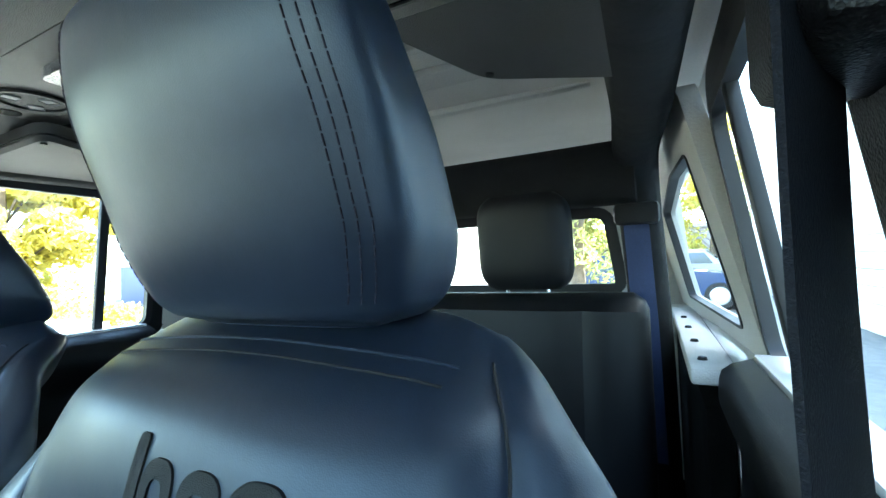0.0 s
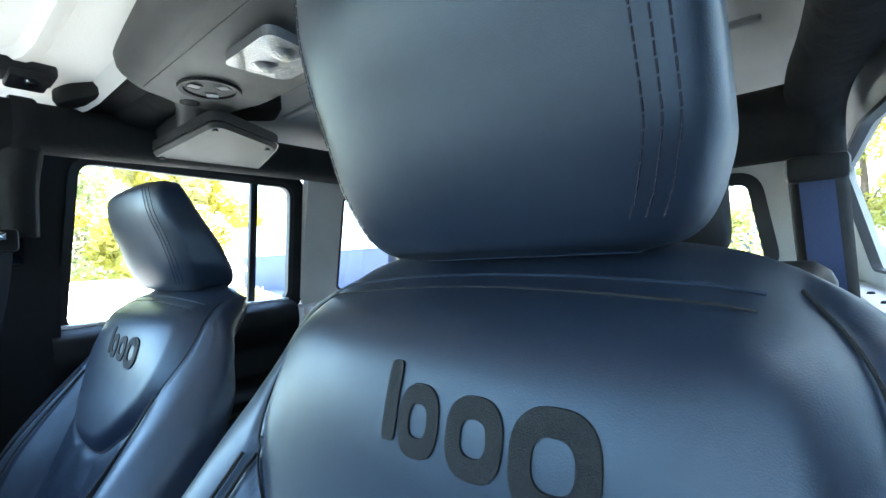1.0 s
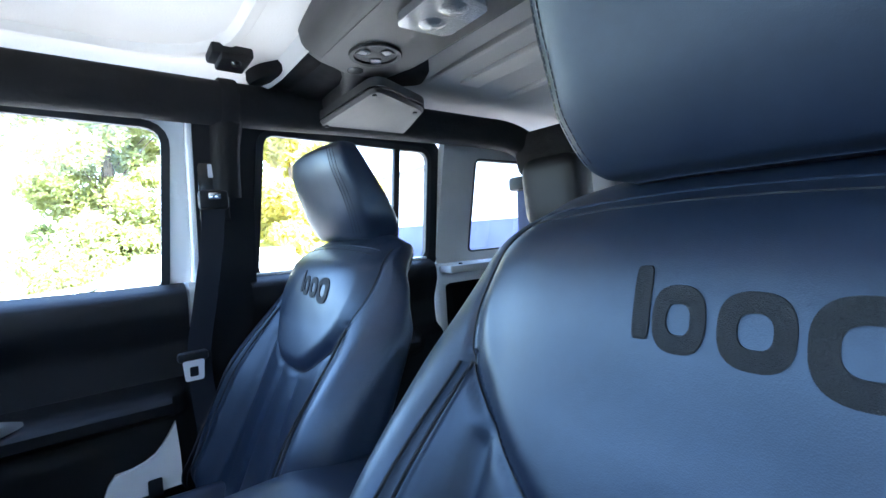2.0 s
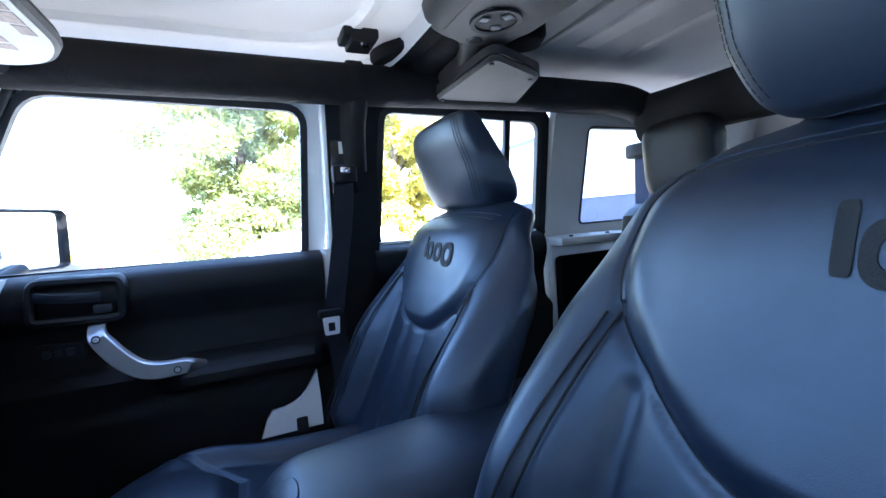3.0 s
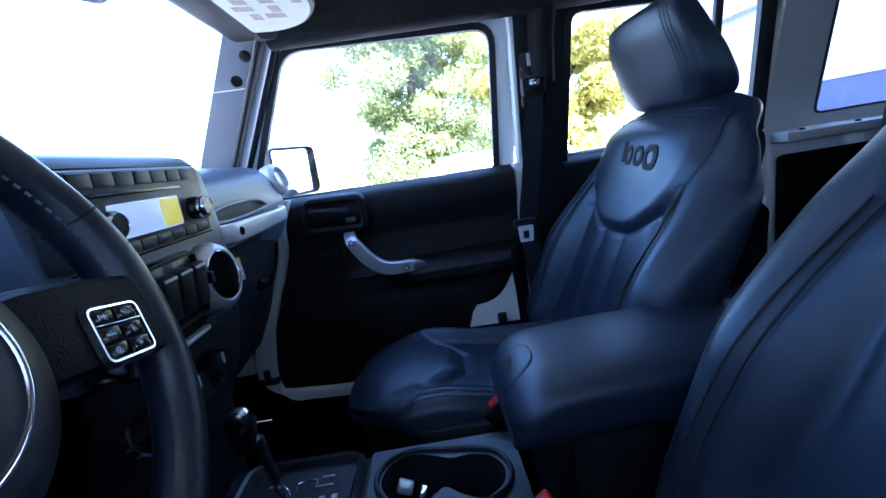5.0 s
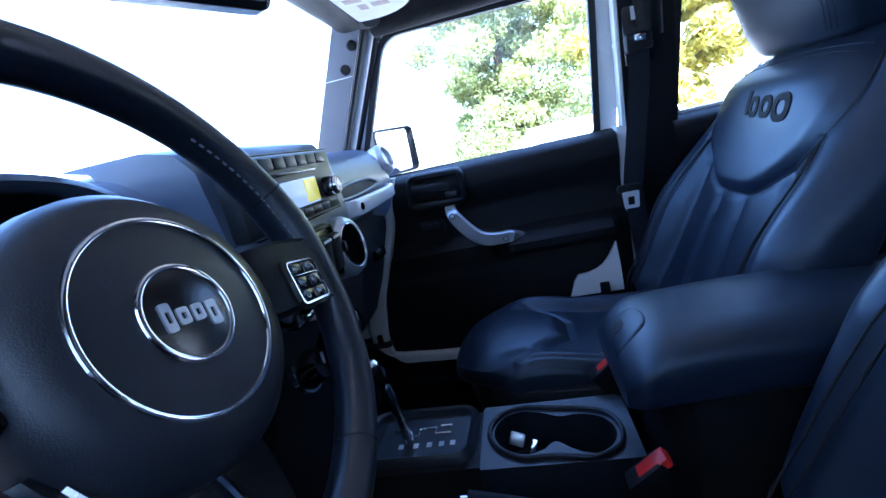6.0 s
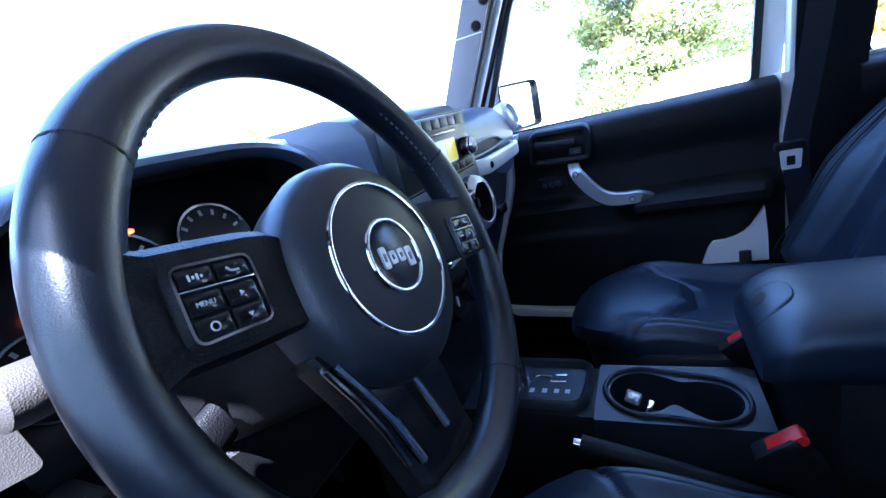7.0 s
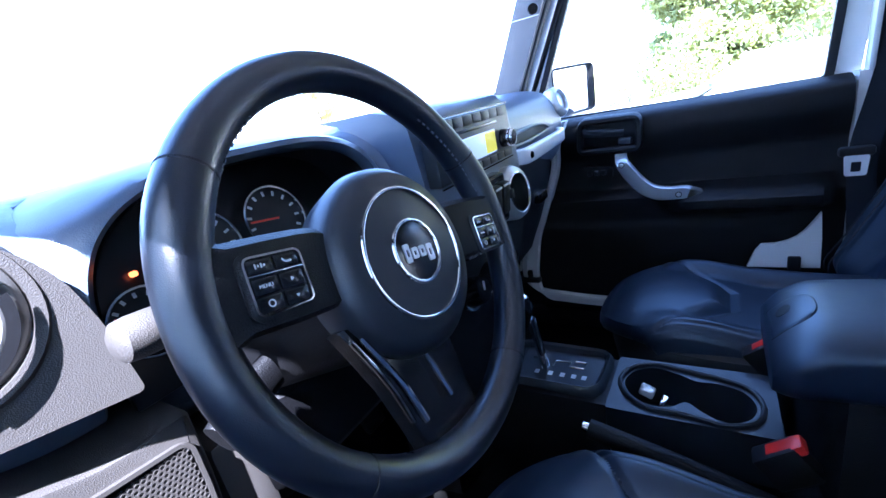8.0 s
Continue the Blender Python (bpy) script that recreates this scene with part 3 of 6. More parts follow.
def rear_bump(y, z):
    return 0.05 * ease(0.97, 1.0, z) * (1 - ease(1.03, 1.06, z)) * ease(-0.45, -0.4, y)


for k, sign in ((2, 1), (3, -1)):
    d = door("door_%d" % k, sign, -0.53, 0.05, "closed rear door with a black inner panel")
    part("inner_panel", panel_mesh(sign, -0.525, 0.045, rear_bump), BLACK, d, "black moulded inner panel")
    bm = bmesh.new()
    part("belt_seal", slab((sign * 0.715, -0.52, 1.252), (sign * 0.755, 0.04, 1.266), 0.004), WHITE, d, "bright sill under the glass")
part("belt_seal", slab((0.715, 0.21, 1.246), (0.755, 0.94, 1.258), 0.004), RUBBER, d1, "black sill under the glass")


# ---- seats ----
BACK_W = [(0.80, 0.243), (0.95, 0.272), (1.08, 0.277), (1.18, 0.274), (1.25, 0.262), (1.285, 0.250), (1.31, 0.234), (1.33, 0.214), (1.345, 0.189), (1.355, 0.161), (1.362, 0.12)]
BIB = [(0.0, 1.118), (0.044, 1.120), (0.072, 1.127), (0.096, 1.14), (0.136, 1.17), (0.170, 1.21), (0.189, 1.25), (0.191, 1.285), (0.184, 1.312), (0.168, 1.334)]
BIB_X, BIB_Z = (np.array([p[k] for p in smooth_path([(x, z, 0) for x, z in BIB], 8)]) for k in (0, 1))


def bib_gap(x, z):
    """Signed distance to the sewn edge of the upper pad: positive inside."""
    d = float(np.sqrt(((BIB_X - abs(x)) ** 2 + (BIB_Z - z) ** 2).min()))
    edge = float(np.interp(z, BIB_Z, BIB_X))
    return d if z > 1.118 and abs(x) < edge else -d


def lean(z):
    """Front of the backrest at its middle, forward of the emblem."""
    return (1.27 - z) * 0.43 - 0.05 * ease(1.29, 1.362, z) ** 2 + 0.012 * ease(1.2, 1.3, z)


def back_front(x, z):
    """Front of the backrest: bolsters, raised upper pad, pleats and sewn grooves."""
    w = table(BACK_W, z)
    u = abs(x) / w
    bolster = 0.098 * ease(0.48, 0.88, u) * ease(0.76, 0.9, z) * (1 - ease(1.06, 1.30, z))
    crown = -0.045 * u ** 4 - 0.02 * u * u * ease(1.2, 1.3, z)
    pad = groove = 0.0
    if z > 1.08:
        gap = bib_gap(x, z)
        pad = 0.012 * ease(0.0, 0.03, gap)
        groove = -0.005 * math.exp(-(gap / 0.006) ** 2)
    flute = 0.0
    if z < 1.18:
        on = 1 - ease(1.10, 1.135, z)
        for k in (0.045,):
            xx = k + 0.03 * (1.10 - z)
            flute -= 0.007 * math.exp(-((abs(x) - xx) / 0.008) ** 2) * on
        # valley where the middle insert meets the bolster
        flute -= 0.008 * math.exp(-((abs(x) - 0.142 - 0.06 * (1.18 - z)) / 0.011) ** 2) * (1 - ease(1.15, 1.18, z))
    seam = 0.0
    sx = bolster_seam(z)
    if sx:
        seam = -0.0035 * math.exp(-((abs(x) - sx) / 0.006) ** 2)
    return lean(z) + bolster + crown + pad + groove + flute + seam


def bolster_seam(z):
    return table([(0.84, 0.202), (1.0, 0.203), (1.06, 0.201), (1.11, 0.197), (1.157, 0.191), (1.22, 0.176)], z) if 0.84 < z < 1.22 else 0.0


def seat_back():
    bm = bmesh.new()
    rings = []
    N, M = 300, 200
    for j in range(M + 1):
        t = j / M
        z = 0.80 + 0.562 * t
        w = table(BACK_W, z)
        rear = lean(z) - table([(0.8, 0.13), (1.1, 0.11), (1.25, 0.085), (1.33, 0.055), (1.362, 0.03)], z)
        ring = []
        for x, y in superring(N, w, 1.0, 3.4):
            f = back_front(x, z)
            back = max(0.0, 0.75 - y) / 1.75  # the shell behind draws in and drops towards the top
            up = ease(1.19, 1.35, z)
            ring.append((x * (1 - 0.34 * back * up), f - (f - rear) * 0.5 * (1 - y), z - 0.10 * back * up * (abs(x) / w)))
        rings.append(ring)
    loft(bm, rings)
    return bm


def stitches(points, normal, length=0.0045, gap=0.0025, r=0.0007):
    """A row of thread dashes along a curve."""
    bm = bmesh.new()
    pts = [Vector(p) for p in points]
    run, nxt = 0.0, 0.0
    for a, b in zip(pts, pts[1:]):
        d = (b - a).length
        while nxt < run + d:
            k = (nxt - run) / d
            p = a.lerp(b, k)
            t = (b - a).normalized()
            s = t.cross(Vector(normal)).normalized()
            q = [p - t * length / 2, p + t * length / 2]
            u = Vector(normal).normalized()
            v = [bm.verts.new(q[0] + s * r), bm.verts.new(q[1] + s * r), bm.verts.new(q[1] - s * r), bm.verts.new(q[0] - s * r), bm.verts.new(q[0] + u * r), bm.verts.new(q[1] + u * r)]
            bm.faces.new((v[0], v[1], v[5], v[4]))
            bm.faces.new((v[3], v[4], v[5], v[2]))
            nxt += length + gap
        run += d
    return bm


HEAD_W = [(1.350, 0.086), (1.355, 0.106), (1.366, 0.121), (1.385, 0.131), (1.41, 0.1375), (1.45, 0.137), (1.48, 0.1335), (1.53, 0.1220), (1.549, 0.1085), (1.557, 0.0945), (1.560, 0.072)]
HEAD_BACK = [(1.350, -0.10), (1.358, -0.125), (1.375, -0.132), (1.43, -0.11), (1.50, -0.068), (1.54, -0.047), (1.560, -0.040)]


def head_front(z):
    return table([(1.350, -0.062), (1.356, -0.046), (1.368, -0.036), (1.44, -0.007), (1.505, 0.016), (1.534, 0.019), (1.550, 0.009), (1.557, -0.006), (1.560, -0.022)], z)


def headrest_mesh(scale=1.0):
    bm = bmesh.new()
    rings = []
    for j in range(61):
        z = 1.350 + 0.210 * (0.5 - 0.5 * math.cos(math.pi * j / 60))
        w = table(HEAD_W, z)
        f = head_front(z)
        b = table(HEAD_BACK, z)
        ring = []
        for x, y in superring(140, w, 1.0, 5.0):
            yy = (f + b) / 2 + y * (f - b) / 2
            ring.append((x, yy - 0.008 * (abs(x) / w) ** 2.5 * max(y, 0), z))
        rings.append(ring)
    loft(bm, rings)
    return bm


def cushion_top(x, y):
    """Top of the cushion: hollow seat, side rolls, a raised front pad and its sewn edge."""
    u = abs(x) / 0.18
    z = table([(0.0, 0.845), (0.1, 0.848), (0.35, 0.862), (0.46, 0.882), (0.52, 0.887), (0.57, 0.882), (0.62, 0.864), (0.65, 0.840)], y)
    z += 0.022 * ease(0.50, 0.80, u) * (1 - ease(0.46, 0.60, y)) - 0.03 * max(u - 0.80, 0) ** 2 * 16
    edge = y - (0.408 + 1.02 * max(abs(x) - 0.04, 0))
    z += (0.016 - 0.9 * x * x) * ease(0.0, 0.035, edge) - 0.007 * math.exp(-(edge / 0.007) ** 2)
    side = abs(x) - 0.152
    if edge < 0:
        z -= 0.003 * (math.exp(-(side / 0.004) ** 2) + math.exp(-((side - 0.012) / 0.004) ** 2))
        z -= 0.004 * math.exp(-((abs(x) - 0.098) / 0.007) ** 2) * (1 - ease(0.34, 0.41, y))
    return z


def cushion_front(x):
    """How far forward the cushion reaches: rounded front corners in plan."""
    return 0.650 - 0.075 * (abs(x) / 0.14) ** 3 if abs(x) < 0.14 else 0.575 - 1.6 * (abs(x) - 0.14)


def seat_cushion():
    """Upper skin of the cushion, its edge turned under all round."""
    bm = bmesh.new()
    rings = []
    W, N = 0.176, 140
    for k in range(N + 1):
        x = -W + 2 * W * k / N
        lip = 1 - (2 * k / N - 1) ** 16
        yf = cushion_front(x)
        row = []
        for j in range(101):
            y = 0.02 + (yf - 0.02) * j / 100
            row.append((x, y, cushion_top(x, y) - 0.016 * (1 - lip)))
        z1 = row[-1][2]
        for dy, dz in ((0.010, -0.004), (0.016, -0.014), (0.017, -0.026), (0.012, -0.036), (0.0, -0.040), (-0.05, -0.042)):
            row.append((x, yf + dy, z1 + dz))
        for y in (0.3, 0.02):
            row.append((x, y, 0.80))
        rings.append(row)
    loft(bm, rings)
    return bm


def cushion_skirt():
    """Dark side panel under the cushion's rim."""
    bm = bmesh.new()
    plan = [(-0.19, 0.02), (-0.196, 0.30), (-0.186, 0.50), (-0.150, 0.578), (-0.10, 0.618), (0.0, 0.640), (0.10, 0.618), (0.150, 0.578), (0.186, 0.50), (0.196, 0.30), (0.19, 0.02)]
    path = [Vector((p.x, p.y)) for p in smooth_path([(x, y, 0) for x, y in plan], 5)]
    loft(bm, [[(p.x * g, p.y * (0.4 + 0.6 * g), z - 0.012 * (p.y < 0.3)) for p in path] for g, z in ((0.90, 0.852), (0.97, 0.846), (1.0, 0.832), (1.01, 0.80), (0.98, 0.74), (0.95, 0.72))])
    return bm


def emblem(z0=1.242):
    """Plain raised shapes in a row, sewn to the backrest: a bar and three rings."""
    out = []
    for cx, w, zb, zt, hole_by in ((0.0195, 0.010, 0.016, 0.058, 0.0), (-0.0015, 0.028, 0.011, 0.048, 0.46), (-0.0375, 0.033, 0.009, 0.047, 0.46), (-0.0785, 0.042, 0.002, 0.048, 0.48)):
        bm = bmesh.new()
        c = Vector((cx, z0 + (zb + zt) / 2))
        o = [c + Vector(q) for q in superring(40, w / 2, (zt - zb) / 2, 2.6 if hole_by else 6.0)]
        hole = [c + (q - c) * max(hole_by, 0.02) for q in o]
        top = [Vector((q.x, back_front(q.x, q.y) + 0.0014, q.y)) for q in o]
        inn = [Vector((q.x, back_front(q.x, q.y) + 0.0014, q.y)) for q in hole]
        out.append(annulus(bm, top, inn, (0, -0.004, 0)))
    return out


def front_seat(label):
    ob = thing("front_seat", (-0.36, 0.3, 0.6), label, "seat", "front seats")
    m = Matrix.Translation((-0.36, 0, 0))

    def add(name, bm, mat, under=None, lab=""):
        bmesh.ops.transform(bm, matrix=m, verts=bm.verts)
        return part(name, bm, mat, under or ob, lab)
    back_ob = add("backrest", seat_back(), LEATHER)
    for bm in emblem():
        add("emblem_shape", bm, LOGO, back_ob, "dark embroidered emblem shape")
    for s in (1, -1):
        for d in (-0.0055, 0.0055):
            pts = []
            for i in range(80):
                z = 0.86 + 0.352 * i / 79
                x = s * (bolster_seam(z) + d)
                pts.append((x, back_front(x, z) + 0.0002, z))
            bm = bmesh.new()
            tube(bm, pts, 0.0017, sides=6)
            add("seam", bm, LOGO, back_ob, "dark sewn seam")
            add("stitching", stitches([(x, y + 0.0012, z) for x, y, z in pts], (0, 1, 0), 0.004, 0.003, 0.0006), STITCH, back_ob)
        pts = [(s * x, back_front(s * x, z) + 0.0003, z) for x, z in zip(BIB_X, BIB_Z)]
        bm = bmesh.new()
        tube(bm, pts, 0.0010, sides=6)
        add("seam", bm, LOGO, back_ob, "dark sewn seam")
        pts = []
    for dz in (0.0, 0.007):
        pts = []
        for i in range(101):
            x = (-0.154 + 0.308 * i / 100) * (1 if dz == 0 else 0.98)
            z = 1.346 - dz - 0.4 * x * x - 4 * max(abs(x) - 0.13, 0) ** 2
            pts.append((x, back_front(x, z) + 0.0008, z))
        bm = bmesh.new()
        tube(bm, [(x, y - 0.0008, z) for x, y, z in pts], 0.0011 if dz == 0 else 0.0009, sides=6)
        add("seam", bm, LEATHER if dz == 0 else LOGO, back_ob, "sewn seam")
    head = add("headrest", headrest_mesh(), LEATHER)
    for s in (1, -1):
        for dx in (-0.0075, 0.0, 0.0075):
            pts = []
            for i in range(60):
                z = 1.368 + 0.172 * i / 59
                w = table(HEAD_W, z)
                x = s * ((0.93 if s > 0 else 0.82) * w + dx)
                # the front face of the pad at x
                u = abs(x) / w
                y = (1 - u ** 5.0) ** (1 / 5.0)
                f, b = head_front(z), table(HEAD_BACK, z)
                pts.append((x, (f + b) / 2 + y * (f - b) / 2 - 0.008 * u ** 2.5 * y + 0.0004, z))
            add("stitching", stitches(pts, (0.5 * s, 1, 0), 0.0056, 0.0012, 0.0006), STITCH, head)
        bm = bmesh.new()
        tube(bm, [(s * 0.06, -0.075, 1.30), (s * 0.06, -0.085, 1.40)], 0.006, sides=10)
        add("headrest_post", bm, CHROME)
    cush = add("cushion", seat_cushion(), LEATHER)
    add("cushion_skirt", cushion_skirt(), LEATHER_SIDE, cush, "dark vinyl side panel")
    bm = slab((-0.19, 0.06, 0.62), (0.19, 0.60, 0.735), 0.02)
    add("seat_base", bm, BLACK)
    return ob


driver_seat = front_seat("black leather front seat with embroidered emblem, behind the wheel")
passenger_seat = copy_thing(driver_seat, pose(0.352, 0.3, 0.6))
driver_seat.location = (-0.345, 0.338, 0.617)  # slid forward
for ob in driver_seat.children:
    if ob.name.startswith("cushion"):
        ob.scale = (1.12, 1.0, 1.0)
        ob.location.z += 0.006
    if ob.name.startswith("headrest") and "post" not in ob.name:
        ob.scale = (0.936, 1.0, 1.06)  # drawn up a little
        tip, foot = Matrix.Rotation(radians(1), 3, "X"), Vector((0, -0.37, 0.75))
        ob.rotation_euler = tip.to_euler()
        ob.location = foot - tip @ Vector((0, foot.y, foot.z * 1.06)) + Vector((-0.0185, 0.020, 0.006))
for ob in passenger_seat.children:
    if ob.name.startswith("backrest"):
        ob.scale = (1.0, 1.0, 0.98)
    if ob.name.startswith("headrest") and "post" not in ob.name:
        tip, foot = Matrix.Rotation(radians(6), 3, "X"), Vector((0, -0.37, 0.75))
        ob.scale = (1.0, 1.0, 0.87)  # pushed down, tipped back
        ob.rotation_euler = tip.to_euler()
        ob.location = foot - tip @ Vector((0, foot.y, foot.z * 0.87)) + Vector((0.010, 0, -0.014))
passenger_seat["label"] = "black leather front passenger seat with embroidered emblem and headrest"

# rear bench
bench = thing("rear_bench", (0, -0.65, 0.6), "black leather split rear bench with two headrests", "bench seat")
for x0, x1 in ((-0.585, 0.105), (0.112, 0.60)):
    bm = bmesh.new()
    rings = []
    c, w = (x0 + x1) / 2, (x1 - x0) / 2
    for j in range(31):
        z = 0.78 + 0.545 * j / 30
        ww = w - 0.02 * ease(1.29, 1.325, z) ** 2 * 1.5
        y0 = -0.70 - (z - 0.78) * 0.14
        dd = 0.06 * (1 - 0.7 * ease(1.29, 1.325, z))
        rings.append([(c + x, y0 + y - 0.05 + (0.012 * math.exp(-((abs(x) - 0.62 * ww) / 0.012) ** 2) * -1 if y > 0 else 0), z) for x, y in superring(64, ww, dd, 5)])
    loft(bm, rings)
    part("backrest", bm, LEATHER_SIDE, bench)
    bm = bmesh.new()
    loft(bm, [[(c + x, y, 0.78 + zz) for x, zz in superring(40, w, 0.075, 5)] for y in (-0.75, -0.5, -0.3, -0.24)])
    part("cushion", bm, LEATHER_SIDE, bench)
for cx in (-0.318, 0.40):
    bm = bmesh.new()
    rings = []
    for j in range(31):
        z = 1.335 + 0.225 * j / 30
        k = abs(2 * j / 30 - 1)
        w = 0.112 - 0.03 * k ** 6
        d = 0.055 - 0.02 * k ** 5
        rings.append([(cx + x, -0.83 + y + 0.1 * (z - 1.335), z) for x, y in superring(40, w, d, 4)])
    loft(bm, rings)
    hr = part("headrest", bm, LEATHER_SIDE, bench)
    for s in (-0.05, 0.05):
        bm = bmesh.new()
        tube(bm, [(cx + s, -0.83, 1.30), (cx + s, -0.83, 1.345)], 0.006, sides=8)
        part("headrest_post", bm, CHROME, hr)


# ---- dashboard ----
dash = thing("dashboard", (0, 0.95, 0.85), "charcoal moulded dashboard with silver ringed vents and a radio", "dashboard")
UPPER = [(0.985, 1.26), (0.98, 1.33), (0.94, 1.362), (0.87, 1.360), (0.825, 1.345), (0.795, 1.318), (0.785, 1.27), (0.79, 1.22), (0.81, 1.18), (0.86, 1.14), (0.93, 1.10), (0.985, 1.10)]


def dash_section(x):
    """Outline of the dashboard across its depth at x: hood over the gauges, raised middle, passenger shelf."""
    hood = ease(-0.515, -0.50, x) * (1 - ease(-0.225, -0.14, x))
    end = 1 - ease(-0.50, -0.44, x)
    mid = ease(-0.20, -0.09, x) * (1 - ease(0.13, 0.21, x))
    out = []
    for k, (y, z) in enumerate(UPPER):
        if 2 <= k <= 3:
            z += 0.006 * mid
        if k in (4, 5):
            z += 0.012 * mid
            y += -0.005 * mid
        if 6 <= k <= 8:
            y -= 0.03 * mid
        if 4 <= k <= 8:
            y += (0.875 - y) * hood
            z -= 0.02 * hood * (k == 8)
        if 7 <= k <= 9:
            y += 0.05 * end
        if abs(x) > 0.58 and k not in (0, 10, 11):
            y += (abs(x) - 0.58) * 0.5
        out.append((x, y, z))
    return out


bm = bmesh.new()
loft(bm, [smooth_path(dash_section(-0.70 + 1.40 * i / 168), 4, True) for i in range(169)])
part("dash_body", bm, DASH, dash)
# hood over the gauges: an arch with a rolled lip
arch = []
for i in range(61):
    t = math.pi * i / 60
    c, s = math.cos(t), math.sin(t)
    arch.append((-0.357 - 0.153 * math.copysign(abs(c) ** 0.62, c), 1.235 + 0.119 * s ** 0.62, s))
bm = bmesh.new()
rings = []
for y, gx, gz in ((0.88, 0.0, 0.0), (0.80, 0.0, 0.0), (0.786, 0.002, 0.002), (0.780, 0.007, 0.006), (0.783, 0.014, 0.011), (0.795, 0.030, 0.014), (0.82, 0.055, 0.017), (0.88, 0.09, 0.018)):
    rings.append([(x - gx * math.cos(math.pi * i / 60), y, z + gz * s) for i, (x, z, s) in enumerate(arch)])
loft(bm, rings, cap=False, loop=False)
part("gauge_hood", bm, DASH, dash)
bm = bmesh.new()
loft(bm, [[(-0.357 + (x + 0.357) * 0.994, y, z - 0.001) for x, z, s in arch] for y in (0.88, 0.79)], cap=False, loop=False)
part("hood_lining", bm, BLACK, dash)
# flat panel at the driver's end
o = round_outline([(-0.67, 1.232), (-0.508, 1.220), (-0.513, 1.275), (-0.522, 1.316), (-0.545, 1.346), (-0.60, 1.362), (-0.67, 1.358)], [0.01, 0.006, 0.01, 0.02, 0.02, 0.02, 0.01])
hub_at = Vector((-0.583, 1.310))


def end_y(x):
    return 0.772 + 0.22 * (-0.508 - x)



round_hole = [hub_at + (p - hub_at).normalized() * 0.047 for p in o]
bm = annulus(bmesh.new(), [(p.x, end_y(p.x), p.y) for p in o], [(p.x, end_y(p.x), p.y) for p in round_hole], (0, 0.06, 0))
part("end_panel", bm, SUNDASH, dash, "grained grey end panel, sunlit dash tone")


def ring_vent(name, centre, aim, radius, slats=5, mat=SILVER, lift=1.0):
    """A round vent: bright ring, dark throat and slats."""
    m = look(centre, Vector(centre) - Vector(aim))  # +z points along aim
    bm = bmesh.new()
    prof = [(radius * 0.68, -0.014), (radius * 0.685, 0.006 * lift), (radius * 0.71, 0.0125 * lift), (radius * 0.75, 0.014 * lift), (radius * 0.90, 0.010 * lift), (radius, 0.002), (radius, -0.02)]
    rings = [[m @ Vector((r * math.cos(2 * math.pi * i / 48), r * math.sin(2 * math.pi * i / 48), h)) for i in range(48)] for r, h in prof]
    loft(bm, rings, cap=False)
    ob = part(name, bm, mat, dash, "round vent with a silver ring")
    bm = bmesh.new()
    lathe(bm, [(0.0, -0.012), (radius * 0.69, -0.012), (radius * 0.70, 0.0)], m, 32) if slats else lathe(bm, [(0.0, 0.008), (radius * 0.4, 0.007), (radius * 0.69, 0.003), (radius * 0.70, 0.0)], m, 32)
    lip = bmesh.new()
    loft(lip, [[m @ Vector((q * math.cos(2 * math.pi * i / 48), q * math.sin(2 * math.pi * i / 48), h)) for i in range(48)] for q, h in ((radius * 0.655, -0.002), (radius * 0.66, 0.0105 * lift), (radius * 0.685, 0.0145 * lift), (radius * 0.715, 0.0135 * lift), (radius * 0.72, 0.006 * lift))], cap=False)
    part("ring_lip", lip, CHROME if slats else mat, ob, "bright inner lip")
    part("throat", bm, CARPET if slats else SILVER, ob)
    for i in range(slats):
        yy = (i - (slats - 1) / 2) * radius * 1.2 / slats
        hw = math.sqrt(max((radius * 0.69) ** 2 - yy * yy, 0))
        b2 = slab((-hw, yy - 0.0012, -0.011), (hw, yy + 0.0012, -0.003), 0.0005)
        bmesh.ops.transform(b2, matrix=m, verts=b2.verts)
        part("slat", b2, BLACK, ob)
    return ob


right_vent = ring_vent("vent", (0.056, 0.724, 1.206), (-0.12, -1, 0.12), 0.046, mat=SILVER)
tag = [Vector((0.170, 1.168)), Vector((0.214, 1.163)), Vector((0.208, 1.202)), Vector((0.174, 1.207))]
label = part("label_sticker", plate(bmesh.new(), [(p.x, 0.7575, p.y) for p in tag], (0, 0.0012, 0)), PAPER, right_vent, "white paper label with a yellow head beside the vent")


def on_tag(u, v):
    low, top = tag[0].lerp(tag[1], u), tag[3].lerp(tag[2], u)
    p = low.lerp(top, v)
    return (p.x, 0.7570, p.y)


for v0, v1, u1, mat in ((0.74, 1.0, 1.0, YELLOW), (0.60, 0.64, 0.9, MARKGREY), (0.48, 0.52, 0.8, MARKGREY), (0.36, 0.40, 0.9, MARKGREY), (0.24, 0.28, 0.7, MARKGREY), (0.12, 0.16, 0.85, MARKGREY)):
    u0 = 0.0 if mat is YELLOW else 0.08
    part("printed_bar", plate(bmesh.new(), [on_tag(u0, v0), on_tag(u1, v0), on_tag(u1, v1), on_tag(u0, v1)], (0, 0.0004, 0)), mat, label)
part("ring_detail", slab((0.0165, 0.708, 1.206), (0.025, 0.718, 1.221), 0.002), BLACK, right_vent)
ring_vent("vent", (-0.125, 0.724, 1.203), (0.05, -1, 0.12), 0.043, mat=CHROME)
ring_vent("vent", (0.588, 0.792, 1.318), (-0.14, -1, 0.32), 0.040, 0, STEEL)
left_vent = ring_vent("vent", (-0.588, 0.792, 1.308), (-0.16, -1, 0.04), 0.050, mat=VENTGREY, lift=0.7)
bm = bmesh.new()
